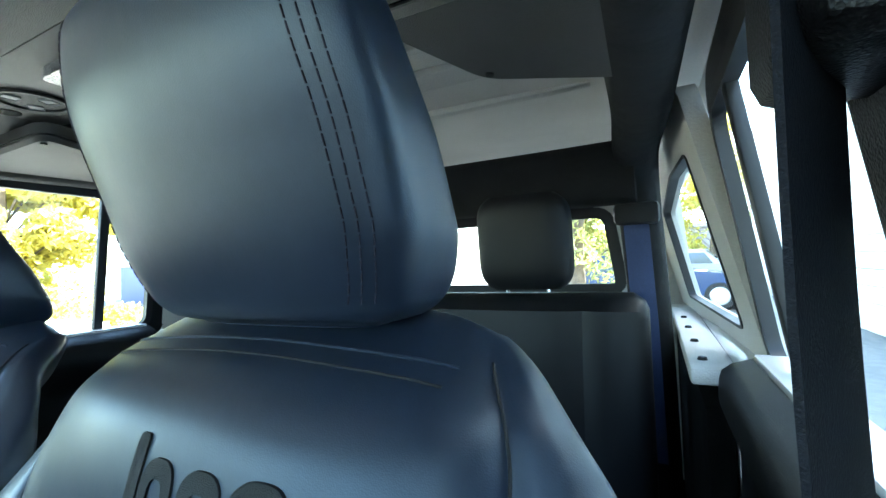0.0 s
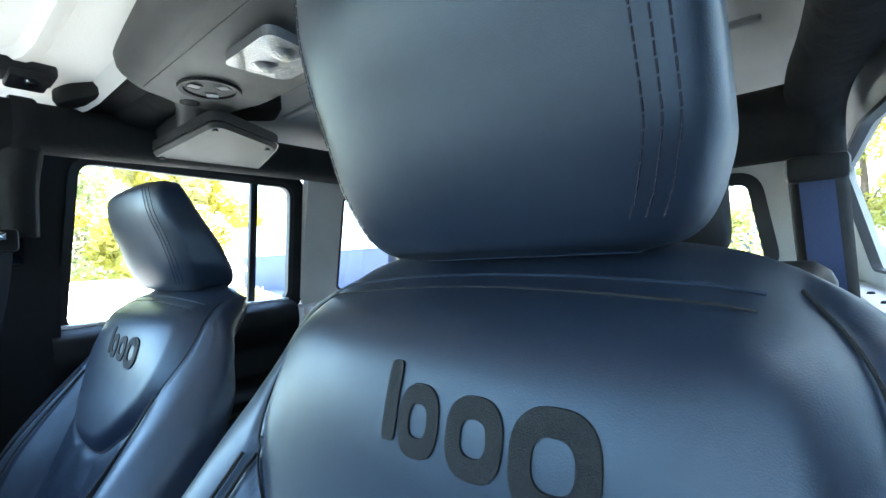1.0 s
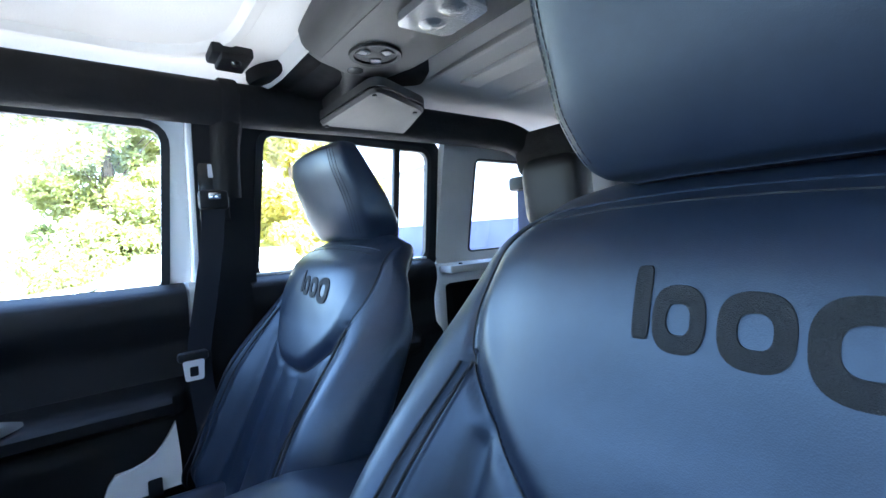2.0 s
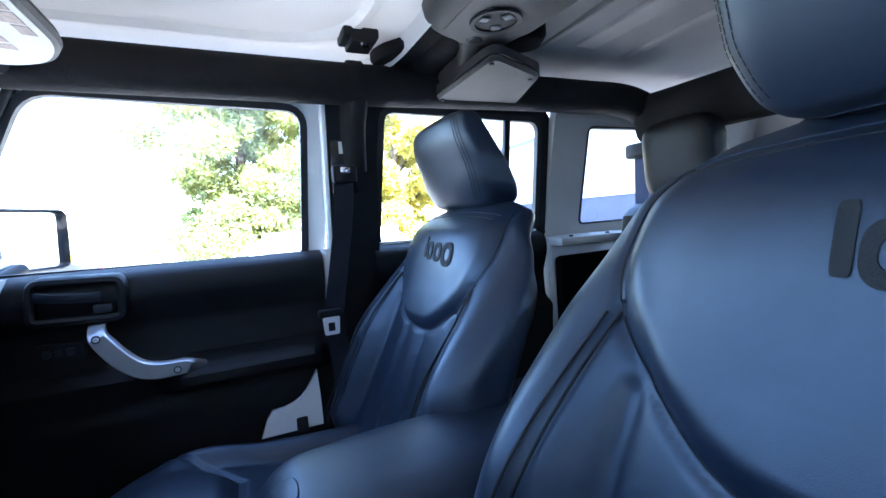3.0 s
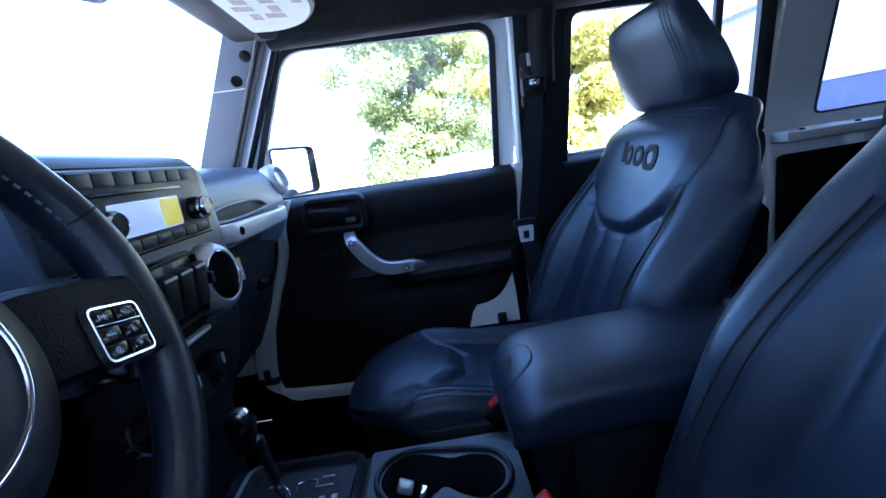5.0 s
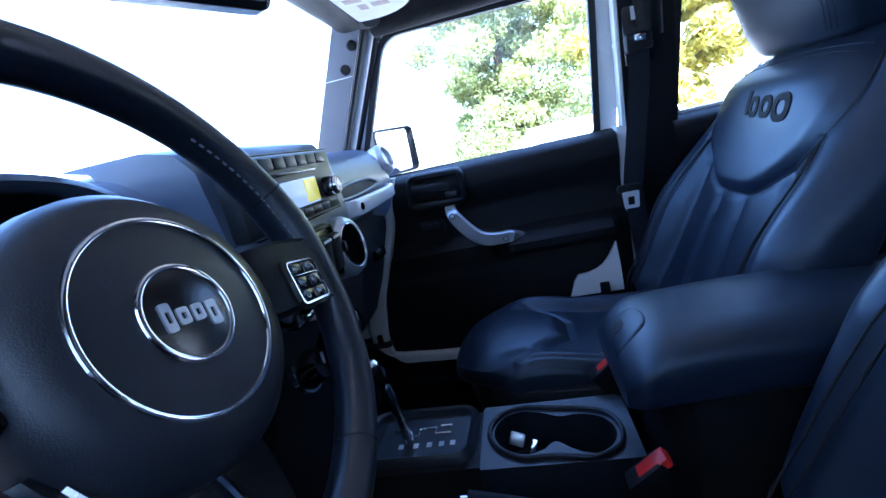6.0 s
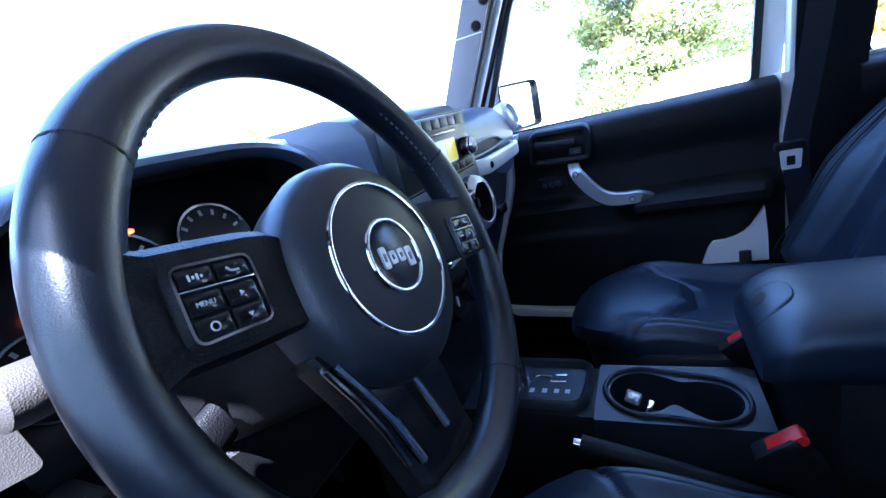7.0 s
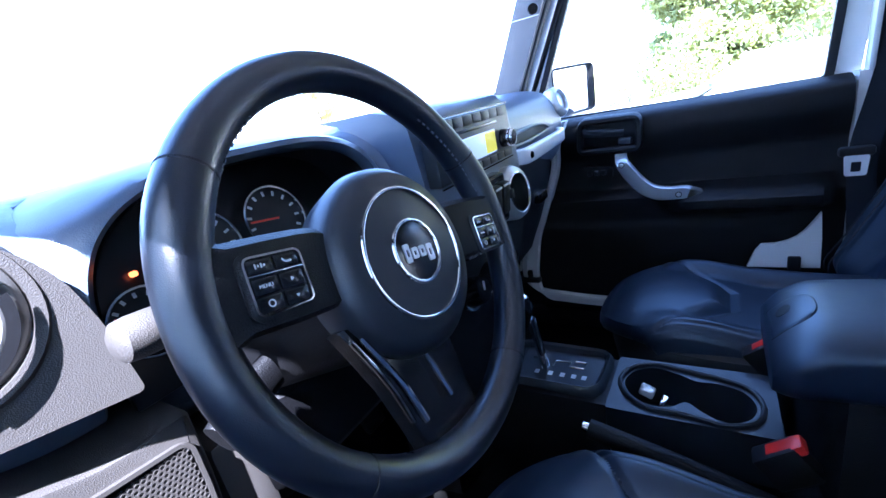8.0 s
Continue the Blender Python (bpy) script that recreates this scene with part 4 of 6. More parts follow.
m = look((-0.588, 0.790, 1.308), Vector((-0.588, 0.790, 1.308)) - Vector((-0.16, -1, 0.04)))
loft(bm, [[m @ Vector((r * math.cos(2 * math.pi * i / 48), r * math.sin(2 * math.pi * i / 48), h)) for i in range(48)] for r, h in ((0.050, -0.004), (0.051, 0.0045), (0.057, 0.005), (0.060, 0.0))], cap=False)
part("vent_collar", bm, SUNDASH, left_vent)
for a in (20, 140, 260):
    b2 = slab((0.031, -0.006, 0.002), (0.044, 0.006, 0.0085), 0.002)
    bmesh.ops.transform(b2, matrix=m @ Matrix.Rotation(radians(a), 4, "Z"), verts=b2.verts)
    part("ring_grip", b2, VENTGREY, left_vent)
for a in (20, 140, 260):
    turn = [radians(a + 12 + 96 * i / 16) for i in range(17)]
    gap = [(0.0445 * math.cos(q), 0.0445 * math.sin(q)) for q in turn] + [(0.0385 * math.cos(q), 0.0385 * math.sin(q)) for q in reversed(turn)]
    part("ring_gap", plate(bmesh.new(), [m @ Vector((x, z, 0.0122)) for x, z in gap], m.to_3x3() @ Vector((0, 0, -0.001))), GLOSSBLACK, left_vent, "dark gap between grips")

# middle stack
bm = bmesh.new()
loft(bm, [[(x, y + dy, z) for x, dy in ((-0.165, 0.10), (-0.155, 0.012), (-0.12, 0), (0.125, 0), (0.16, 0.012), (0.17, 0.10))] for y, z in ((0.80, 1.375), (0.765, 1.366), (0.748, 1.345), (0.737, 1.25), (0.739, 1.165), (0.80, 1.160))])
stack = part("console_tower", bm, DASH, dash)
bm = bmesh.new()
loft(bm, [[(x, y + dy, z) for x, dy in ((-0.163, 0.10), (-0.153, 0.012), (-0.12, 0), (0.125, 0), (0.158, 0.012), (0.168, 0.10))] for y, z in ((0.80, 1.164), (0.741, 1.160), (0.743, 1.13), (0.76, 1.06), (0.79, 0.99), (0.80, 0.90), (0.80, 0.72))])
part("climate_panel", bm, BLACK, stack, "black climate control panel")
radio = part("radio", slab((-0.15, 0.729, 1.266), (0.092, 0.75, 1.350), 0.004), STACK, stack, "dark grey radio with a lit screen")
SCREEN = glow_material("lit_screen", (0.5, 0.6, 0.75), 0.055)
SCREEN_MAP = glow_material("lit_map", (0.75, 0.65, 0.08), 0.045)
part("screen", slab((-0.090, 0.7265, 1.283), (0.027, 0.7295, 1.317), 0.002), SCREEN, radio, "glowing pale blue screen")
part("map_area", slab((-0.012, 0.7255, 1.285), (0.023, 0.7265, 1.315)), SCREEN_MAP, radio, "yellow part of the screen")
part("disc_slot", slab((-0.12, 0.7275, 1.3245), (0.040, 0.7295, 1.3290), 0.001), GLOSSBLACK, radio)
part("joint_line", slab((-0.15, 0.7280, 1.3505), (0.088, 0.7295, 1.3520)), GLOSSBLACK, radio)
part("joint_line", slab((-0.15, 0.7280, 1.2635), (0.088, 0.7295, 1.2650)), GLOSSBLACK, radio)
for x in (-0.106, 0.056):
    km = Matrix.Translation((x, 0.729, 1.298)) @ pose(0, 0, 0, 90, 0, 0)
    bm = bmesh.new()
    lathe(bm, [(0.0, 0.020), (0.011, 0.020), (0.0135, 0.017), (0.0145, 0.0)], km, 24)
    knob = part("knob", bm, GLOSSBLACK, radio)
    bm = bmesh.new()
    loft(bm, [[km @ Vector((r * math.cos(2 * math.pi * i / 24), r * math.sin(2 * math.pi * i / 24), h)) for i in range(24)] for r, h in ((0.0105, 0.0198), (0.0112, 0.0208), (0.0132, 0.0182), (0.0140, 0.012))], cap=False)
    part("knob_ring", bm, CHROME, knob)
for i in range(6):
    part("button", slab((-0.085 + i * 0.0275, 0.7265, 1.2675), (-0.0595 + i * 0.0275, 0.7297, 1.2790), 0.0015), STACK, radio)
for i in range(7):
    part("button", slab((-0.125 + i * 0.0285, 0.7265, 1.3335), (-0.0985 + i * 0.0285, 0.7297, 1.3475), 0.0015), STACK, radio)
sw = part("switch_panel", slab((-0.075, 0.722, 1.172), (0.020, 0.745, 1.252), 0.006), GLOSSBLACK, stack, "black switch panel")
o = round_outline([(-0.073, 1.174), (0.018, 1.174), (0.018, 1.250), (-0.073, 1.250)], 0.008)
part("panel_trim", annulus(bmesh.new(), [(p.x, 0.7195, p.y) for p in o], [(p.x, 0.7195, p.y) for p in grow(o, -0.003)], (0, 0.004, 0)), BLACK, sw)
for x in (-0.058, -0.0275, 0.003):
    rock = part("switch", slab((x - 0.013, 0.711, 1.186), (x + 0.013, 0.726, 1.238), 0.005, pose(0, 0, 0, 6, 0, 0)), BLACK, sw)
    part("switch_edge", slab((x - 0.011, 0.7085, 1.231), (x + 0.011, 0.7115, 1.2345), 0.001), STEEL, rock)
part("trim_bar", slab((-0.075, 0.732, 1.146), (0.03, 0.742, 1.152), 0.002), STEEL, stack, "thin bright bar")
for x in (-0.105, -0.045, 0.015):
    bm = bmesh.new()
    lathe(bm, [(0.0, 0.03), (0.018, 0.03), (0.021, 0.024), (0.024, 0.0)], Matrix.Translation((x, 0.750, 1.096)) @ pose(0, 0, 0, 75, 0, 0), 24)
    knob = part("climate_knob", bm, GLOSSBLACK, stack)
    bm = bmesh.new()
    km = Matrix.Translation((x, 0.750, 1.096)) @ pose(0, 0, 0, 75, 0, 0)
    loft(bm, [[km @ Vector((r * math.cos(2 * math.pi * i / 28), r * math.sin(2 * math.pi * i / 28), h)) for i in range(28)] for r, h in ((0.024, 0.001), (0.025, 0.006), (0.028, 0.006), (0.029, 0.0))], cap=False)
    part("knob_ring", bm, CHROME, knob)
    part("knob_mark", slab((x - 0.0012, 0.7195, 1.103), (x + 0.0012, 0.722, 1.117)), MARK, knob)

# passenger side: slot, silver bar, glove box
slot = smooth_path([(0.180, 1.268, 0), (0.205, 1.281, 0), (0.284, 1.287, 0), (0.392, 1.284, 0), (0.440, 1.268, 0), (0.354, 1.261, 0), (0.245, 1.260, 0)], 6, True)
part("shelf_slot", plate(bmesh.new(), [(p.x, 0.778 + (p.x - 0.18) * 0.01, p.y) for p in slot], (0, 0.03, 0)), BLACK, dash, "dark storage slot")
bm = bmesh.new()
tube(bm, [(p.x, 0.778, p.y) for p in slot] + [(slot[0].x, 0.778, slot[0].y)], 0.0035, sides=8)
part("slot_lip", bm, DASH, dash)
bm = bmesh.new()
tube(bm, smooth_path([(0.160, 0.78, 1.248), (0.162, 0.742, 1.248), (0.2, 0.738, 1.247), (0.36, 0.752, 1.243), (0.50, 0.766, 1.242), (0.545, 0.80, 1.245)], 6), 0.009, 0.0145, 16, 5)
bar = part("grab_bar", bm, STEEL, dash, "silver grab bar")
bm = bmesh.new()
lathe(bm, [(0.0, 0.004), (0.006, 0.004), (0.008, 0.0)], Matrix.Translation((0.176, 0.7295, 1.248)) @ pose(0, 0, 0, 90, 0, 0), 12)
part("screw", bm, GLOSSBLACK, bar)
bm = bmesh.new()
loft(bm, [smooth_path([(x, 0.99, 1.215), (x, 0.80 + d, 1.218), (x, 0.789 + d, 1.20), (x, 0.797 + 1.3 * d, 1.12), (x, 0.825 + 1.9 * d, 1.0), (x, 0.85 + 2.2 * d, 0.965), (x, 0.99, 0.955)], 4) for x, d in ((0.165, 0.004), (0.18, 0.0), (0.40, 0.006), (0.54, 0.022), (0.59, 0.036), (0.61, 0.055))])
glove = part("glove_box", bm, BLACK, dash)
part("glove_latch", slab((0.36, 0.79, 1.10), (0.42, 0.81, 1.125), 0.006), GLOSSBLACK, glove)
sticker = part("label_sticker", slab((0.200, 0.781, 1.150), (0.240, 0.7875, 1.1925), 0.001), PAPER, glove, "white warning label")
for k in range(5):
    part("print_line", slab((0.204, 0.7803, 1.157 + 0.007 * k), (0.236 - 0.006 * (k % 2), 0.7812, 1.1595 + 0.007 * k)), PRINT, sticker)

# gauges
GAUGEFACE = material("gauge_face", (0.006, 0.006, 0.007), 0.3, stain=0.1)
cluster = part("gauge_panel", slab((-0.505, 0.842, 1.18), (-0.208, 0.852, 1.352), 0.003, Matrix.Rotation(radians(-12), 4, "X")), GAUGEFACE, dash, "black gauge panel")
NEEDLE = material("red_needle", (0.7, 0.05, 0.02), 0.4, stain=0.1)
for cx, cz, r, ang in ((-0.322, 1.287, 0.036, 172), (-0.404, 1.284, 0.036, 130), (-0.471, 1.247, 0.030, 150), (-0.25, 1.255, 0.030, 200)):
    m = Matrix.Translation((cx, 0.833 + (cz - 1.266) * 0.21, cz)) @ pose(0, 0, 0, 75, 0, 0)
    bm = bmesh.new()
    prof = [(r * 0.93, 0.0), (r * 0.94, 0.006), (r, 0.006), (r * 1.02, -0.004)]
    loft(bm, [[m @ Vector((a * math.cos(2 * math.pi * i / 40), a * math.sin(2 * math.pi * i / 40), h)) for i in range(40)] for a, h in prof], cap=False)
    g = part("gauge", bm, CHROME, cluster, "gauge with a bright ring")
    bm = bmesh.new()
    lathe(bm, [(0.0, 0.001), (r * 0.94, 0.001), (r * 0.94, -0.004)], m, 32)
    part("dial", bm, GAUGEFACE, g)
    bm = bmesh.new()
    for i in range(11):
        a = radians(-30 + 24 * i)
        q = m @ Matrix.Rotation(a, 4, "Z")
        b2 = slab((r * 0.72, -0.0012, 0.0015), (r * 0.86, 0.0012, 0.0025))
        bmesh.ops.transform(b2, matrix=q, verts=b2.verts)
        me = bpy.data.meshes.new("tmp")
        b2.to_mesh(me)
        b2.free()
        bm.from_mesh(me)
        bpy.data.meshes.remove(me)
    part("tick_marks", bm, MARK, g)
    b2 = slab((-0.004, -0.001, 0.003), (r * 0.8, 0.001, 0.0045))
    bmesh.ops.transform(b2, matrix=m @ Matrix.Rotation(radians(ang), 4, "Z"), verts=b2.verts)
    part("needle", b2, NEEDLE, g)
WARN = glow_material("lit_warning", (1.0, 0.16, 0.03), 0.35)
part("warning_light", slab((-0.467, 0.834, 1.284), (-0.461, 0.839, 1.2885), 0.0015), WARN, cluster, "small lit orange warning light")
part("warning_light", slab((-0.388, 0.836, 1.316), (-0.383, 0.841, 1.320), 0.002), WARN, cluster, "small lit red warning light")

# knee panel and speaker pod at the driver's end
bm = bmesh.new()
loft(bm, [[(x, y + dy, z) for y, z in ((0.84, 1.16), (0.79, 1.13), (0.80, 1.03), (0.86, 0.97), (0.97, 0.97), (0.97, 1.16))] for x, dy in ((-0.44, 0.02), (-0.40, 0.0), (-0.2, 0.0), (-0.15, 0.01))])
part("knee_panel", bm, BLACK, dash)
o = round_outline([(-0.70, 0.90), (-0.50, 0.93), (-0.482, 1.10), (-0.481, 1.175), (-0.54, 1.173), (-0.58, 1.186), (-0.70, 1.22)], [0.02, 0.04, 0.03, 0.008, 0.03, 0.03, 0.02])
bm = bmesh.new()
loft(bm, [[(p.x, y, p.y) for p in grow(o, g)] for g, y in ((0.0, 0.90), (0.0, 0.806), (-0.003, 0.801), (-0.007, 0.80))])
pod = part("speaker_pod", bm, SUNDASH, dash, "grained grey speaker pod, sunlit dash tone")
gr = round_outline([(-0.66, 0.96), (-0.505, 0.97), (-0.492, 1.10), (-0.491, 1.152), (-0.555, 1.158), (-0.66, 1.175)], 0.012)
part("grille_back", plate(bmesh.new(), [(p.x, 0.7985, p.y) for p in gr], (0, 0.004, 0)), GLOSSBLACK, pod)
part("grille_rim", annulus(bmesh.new(), [(p.x, 0.796, p.y) for p in grow(gr, 0.002)], [(p.x, 0.796, p.y) for p in grow(gr, -0.0015)], (0, 0.006, 0)), SUNDASH, pod)
bm = bmesh.new()
pitch = 0.0046
for j in range(44):
    for i in range(35):
        cx, cz = -0.655 + (i + 0.5 * (j % 2)) * pitch, 0.975 + j * pitch * 0.866
        right = linear([(0.97, -0.508), (1.10, -0.495), (1.2, -0.494)], cz)
        top = linear([(-0.66, 1.172), (-0.555, 1.155), (-0.49, 1.149)], cx)
        if cx > right or cz > top:
            continue
        hexa = [(math.cos(math.pi / 6 + math.pi * q / 3), math.sin(math.pi / 6 + math.pi * q / 3)) for q in range(6)]
        a = [bm.verts.new((cx + pitch * 0.577 * u, 0.7965, cz + pitch * 0.577 * v)) for u, v in hexa]
        b = [bm.verts.new((cx + pitch * 0.40 * u, 0.7965, cz + pitch * 0.40 * v)) for u, v in hexa]
        d = [bm.verts.new((cx + pitch * 0.40 * u, 0.7983, cz + pitch * 0.40 * v)) for u, v in hexa]
        for q in range(6):
            r = (q + 1) % 6
            bm.faces.new((a[q], a[r], b[r], b[q]))
            bm.faces.new((b[q], b[r], d[r], d[q]))
tagged(part("grille_mesh", bm, SUNDASH, pod, "", False), kind="stuff")
part("under_panel", slab((-0.478, 0.815, 0.90), (-0.43, 0.90, 1.12), 0.012), SUNDASH, dash)

# ---- steering wheel ----
WHEEL = Matrix.Translation((-0.3678, 0.6399, 1.264)) @ pose(0, 0, 0, 72.26, 0, 0) @ pose(0, 0, 0, 0, 0, -10.9) @ Matrix.Diagonal((0.86, 0.86, 0.86, 1))  # local x right, y up the wheel, z to the driver
wheel = thing("steering_wheel", (-0.368, 0.640, 1.264), "black leather steering wheel with silver trims and round emblem", "steering wheel")
HUB = Matrix.Translation((0.0006, -0.0049, 0.0125)) @ Matrix.Diagonal((1.07, 1.07, 1.07, 1))


def wpart(name, bm, mat, under=None, lab=""):
    if name == "hub" or under and under.name.startswith("hub"):
        bmesh.ops.transform(bm, matrix=HUB, verts=bm.verts)
    elif under and (under.name.startswith("spoke") or under.name.startswith("button")):
        bmesh.ops.translate(bm, verts=bm.verts, vec=(0, 0, 0.0150))
    elif name == "spoke":
        for v in bm.verts:
            v.co.z += 0.0105 - 0.012 * (1 - ease(0.06, 0.10, abs(v.co.x)))
    bmesh.ops.transform(bm, matrix=WHEEL, verts=bm.verts)
    return part(name, bm, mat, under or wheel, lab)


bm = bmesh.new()
rings = []
for i in range(97):
    a = 2 * math.pi * i / 96
    c = Vector((math.cos(a), math.sin(a), 0))
    fat = 1 + 0.12 * (math.exp(-((abs(math.degrees(math.atan2(c.y, abs(c.x))) - 22) / 14) ** 2)))
    seam = 1 - 0.08 * sum(math.exp(-((abs(c.x) - math.cos(radians(q))) / 0.006) ** 2) * (1 if c.y * s > 0 else 0) for q, s in ((48, 1), (42, -1)))
    rings.append([c * 0.1735 + c * 0.0165 * fat * seam * math.cos(t) + Vector((0, 0, 0.018 * fat * seam * math.sin(t))) for t in [2 * math.pi * k / 20 for k in range(20)]])
loft(bm, rings, cap=False)
bmesh.ops.remove_doubles(bm, verts=bm.verts, dist=1e-5)
rim = wpart("rim", bm, RIMLEATHER)
for s in (1, -1):
    pts = [Vector((s * 0.1582 * math.cos(a), 0.1582 * math.sin(a), 0.0085)) for a in [radians(2 + 54 * i / 60) for i in range(61)]]
    wpart("stitching", stitches(pts, (0, 0, 1), 0.0038, 0.0032, 0.0014), RIMTHREAD, rim)
for deg in (150, 30, -128, -52):
    a = radians(deg)
    c, across = Vector((math.cos(a), math.sin(a), 0)), Vector((-math.sin(a), math.cos(a), 0))
    fat = 1 + 0.12 * (math.exp(-((abs(math.degrees(math.atan2(c.y, abs(c.x))) - 22) / 14) ** 2)))
    rings = []
    for k in range(25):
        t = 2 * math.pi * k / 24
        way = c * math.cos(t) * 0.0165 * fat + Vector((0, 0, math.sin(t) * 0.018 * fat))
        rings.append([c * 0.1735 + way * (1 + e) + across * d for d, e in ((-0.0012, -0.03), (-0.0008, 0.012), (0.0008, 0.012), (0.0012, -0.03))])
    wpart("seam", loft(bmesh.new(), rings, cap=False), LOGO, rim, "dark sewn joint in the leather")
# hub pad, set a little below the rim
bm = bmesh.new()
prof = [(0.0, -0.06), (0.06, -0.06), (0.074, -0.042), (0.079, -0.017), (0.076, -0.004), (0.069, 0.004), (0.058, 0.008), (0.0, 0.010)]
loft(bm, [[Vector((r * 1.0 * math.cos(t), r * 1.02 * math.sin(t) + 0.002, h)) for t in [2 * math.pi * k / 56 for k in range(56)]] for r, h in prof])
hub = wpart("hub", bm, HUBPAD, None, "smooth black hub pad")


def torus(bm, R, r, z, n=64):
    rings = [[Vector(((R + r * math.cos(t)) * math.cos(a), (R + r * math.cos(t)) * math.sin(a) + 0.004, z + r * 0.8 * math.sin(t))) for t in [2 * math.pi * k / 8 for k in range(8)]] for a in [2 * math.pi * i / n for i in range(n + 1)]]
    loft(bm, rings, cap=False)
    bmesh.ops.remove_doubles(bm, verts=bm.verts, dist=1e-6)
    return bm


wpart("trim_ring", torus(bmesh.new(), 0.0535, 0.0017, 0.0088), CHROME, hub, "thin chrome ring")
wpart("emblem_ring", torus(bmesh.new(), 0.0255, 0.0018, 0.0105), CHROME, hub, "small chrome ring")
bm = bmesh.new()
lathe(bm, [(0.0, 0.0117), (0.018, 0.0115), (0.0242, 0.0107), (0.0245, 0.006)], Matrix.Translation((0, 0.004, 0)), 32)
wpart("emblem_disc", bm, GLOSSBLACK, hub, "dark gloss disc")
for cx, w, zb, zt in ((-0.0145, 0.006, -0.004, 0.011), (-0.006, 0.007, -0.002, 0.007), (0.003, 0.007, -0.002, 0.007), (0.012, 0.007, -0.007, 0.007)):
    o = round_outline([(cx - w / 2, zb), (cx + w / 2, zb), (cx + w / 2, zt), (cx - w / 2, zt)], 0.002)
    c = Vector((cx, (zb + zt) / 2))
    bm = annulus(bmesh.new(), [(p.x, p.y, 0.0113) for p in o], [(c.x + (p.x - c.x) * 0.4, c.y + (p.y - c.y) * 0.4, 0.0113) for p in o], (0, 0, 0.0016))
    wpart("emblem_shape", bm, SILVER, hub, "plain silver shape")


def words(bm, text, size, at):
    """Flat lettering, centred at a point of the wheel."""
    cu = bpy.data.curves.new("lettering", "FONT")
    cu.body, cu.size, cu.align_x, cu.extrude = text, size, "CENTER", 0.00015
    ob = bpy.data.objects.new("lettering", cu)
    scene.collection.objects.link(ob)
    bpy.context.view_layer.update()
    me = bpy.data.meshes.new_from_object(ob.evaluated_get(bpy.context.evaluated_depsgraph_get()))
    me.transform(Matrix.Translation(at))
    bm.from_mesh(me)
    bpy.data.objects.remove(ob)
    bpy.data.curves.remove(cu)
    bpy.data.meshes.remove(me)


# side spokes with their switch pods
for s in (1, -1):
    bm = bmesh.new()
    loft(bm, [[Vector((s * x, y * h + 0.009, z - 0.006)) for y, z in ((-1, -0.016), (-1, 0.004), (-0.9, 0.010), (0.82, 0.010), (1, 0.003), (1, -0.016))] for x, h in ((0.05, 0.028), (0.07, 0.029), (0.085, 0.031), (0.10, 0.031), (0.12, 0.031), (0.15, 0.030), (0.165, 0.036))])
    sp = wpart("spoke", bm, BLACK)
    X, Y = s * 0.1267, 0.0070 if s < 0 else -0.0026
    o = round_outline([(X - 0.0195, Y - 0.0178), (X + 0.0195, Y - 0.0172), (X + 0.0195, Y + 0.0178), (X - 0.0195, Y + 0.0178)], 0.005)
    wpart("pod_face", plate(bmesh.new(), [(p.x, p.y, -0.001) for p in grow(o, 0.004)], (0, 0, 0.0022)), BLACK, sp)
    wpart("switch_frame", annulus(bmesh.new(), [(p.x, p.y, 0.0) for p in grow(o, 0.0010)], [(p.x, p.y, 0.0) for p in grow(o, -0.0004)], (0, 0, 0.0040)), CHROME, sp, "thin chrome frame")
    wpart("divider", slab((X - 0.019, Y + 0.0058, 0.0005), (X + 0.019, Y + 0.0068, 0.0036), 0.0003), CHROME, sp)
    for cx, cy, w, h, glyph in ((-0.0093, 0.0121, 0.0172, 0.0092, 0), (0.0093, 0.0121, 0.0172, 0.0092, 1), (-0.0093, -0.0005, 0.0172, 0.0106, 2), (0.0093, -0.0005, 0.0172, 0.0106, 3), (-0.0093, -0.0118, 0.0172, 0.0102, 4), (0.0093, -0.0118, 0.0172, 0.0102, 5)):
        bt = wpart("button", slab((X + cx - w / 2, Y + cy - h / 2, 0.0004), (X + cx + w / 2, Y + cy + h / 2, 0.0032), 0.0012), GLOSSBLACK, sp)
        gm, at = bmesh.new(), Vector((X + cx, Y + cy))
        if glyph == 0:  # a speaking head reduced to wave bars
            for q, hh in ((-0.003, 0.0016), (-0.001, 0.0008), (0.001, 0.0014), (0.003, 0.0007)):
                box(gm, (at.x + q - 0.0005, at.y - hh, 0.0031), (at.x + q + 0.0005, at.y + hh, 0.0035))
        elif glyph == 1:  # a receiver
            tube(gm, smooth_path([(at.x - 0.003, at.y + 0.0012, 0.0034), (at.x - 0.001, at.y - 0.0008, 0.0034), (at.x + 0.003, at.y - 0.001, 0.0034)], 4), 0.0006, sides=6)
        elif glyph == 2 and s < 0:
            words(gm, "MENU", 0.0034, (at.x, at.y - 0.0012, 0.0034))
        elif glyph == 2:
            box(gm, (at.x - 0.0036, at.y - 0.0007, 0.0031), (at.x + 0.0036, at.y + 0.0007, 0.0035))
        elif glyph == 4:
            annulus(gm, [(at.x + 0.0024 * math.cos(t), at.y + 0.0024 * math.sin(t), 0.0031) for t in [2 * math.pi * k / 20 for k in range(20)]], [(at.x + 0.0017 * math.cos(t), at.y + 0.0017 * math.sin(t), 0.0031) for t in [2 * math.pi * k / 20 for k in range(20)]], (0, 0, 0.0004))
        else:  # small arrow heads
            tri = [(0.0011, 0), (-0.0011, 0.0014), (-0.0011, -0.0014)] if glyph == 3 else [(0, -0.0011), (0.0014, 0.0009), (-0.0014, 0.0009)]
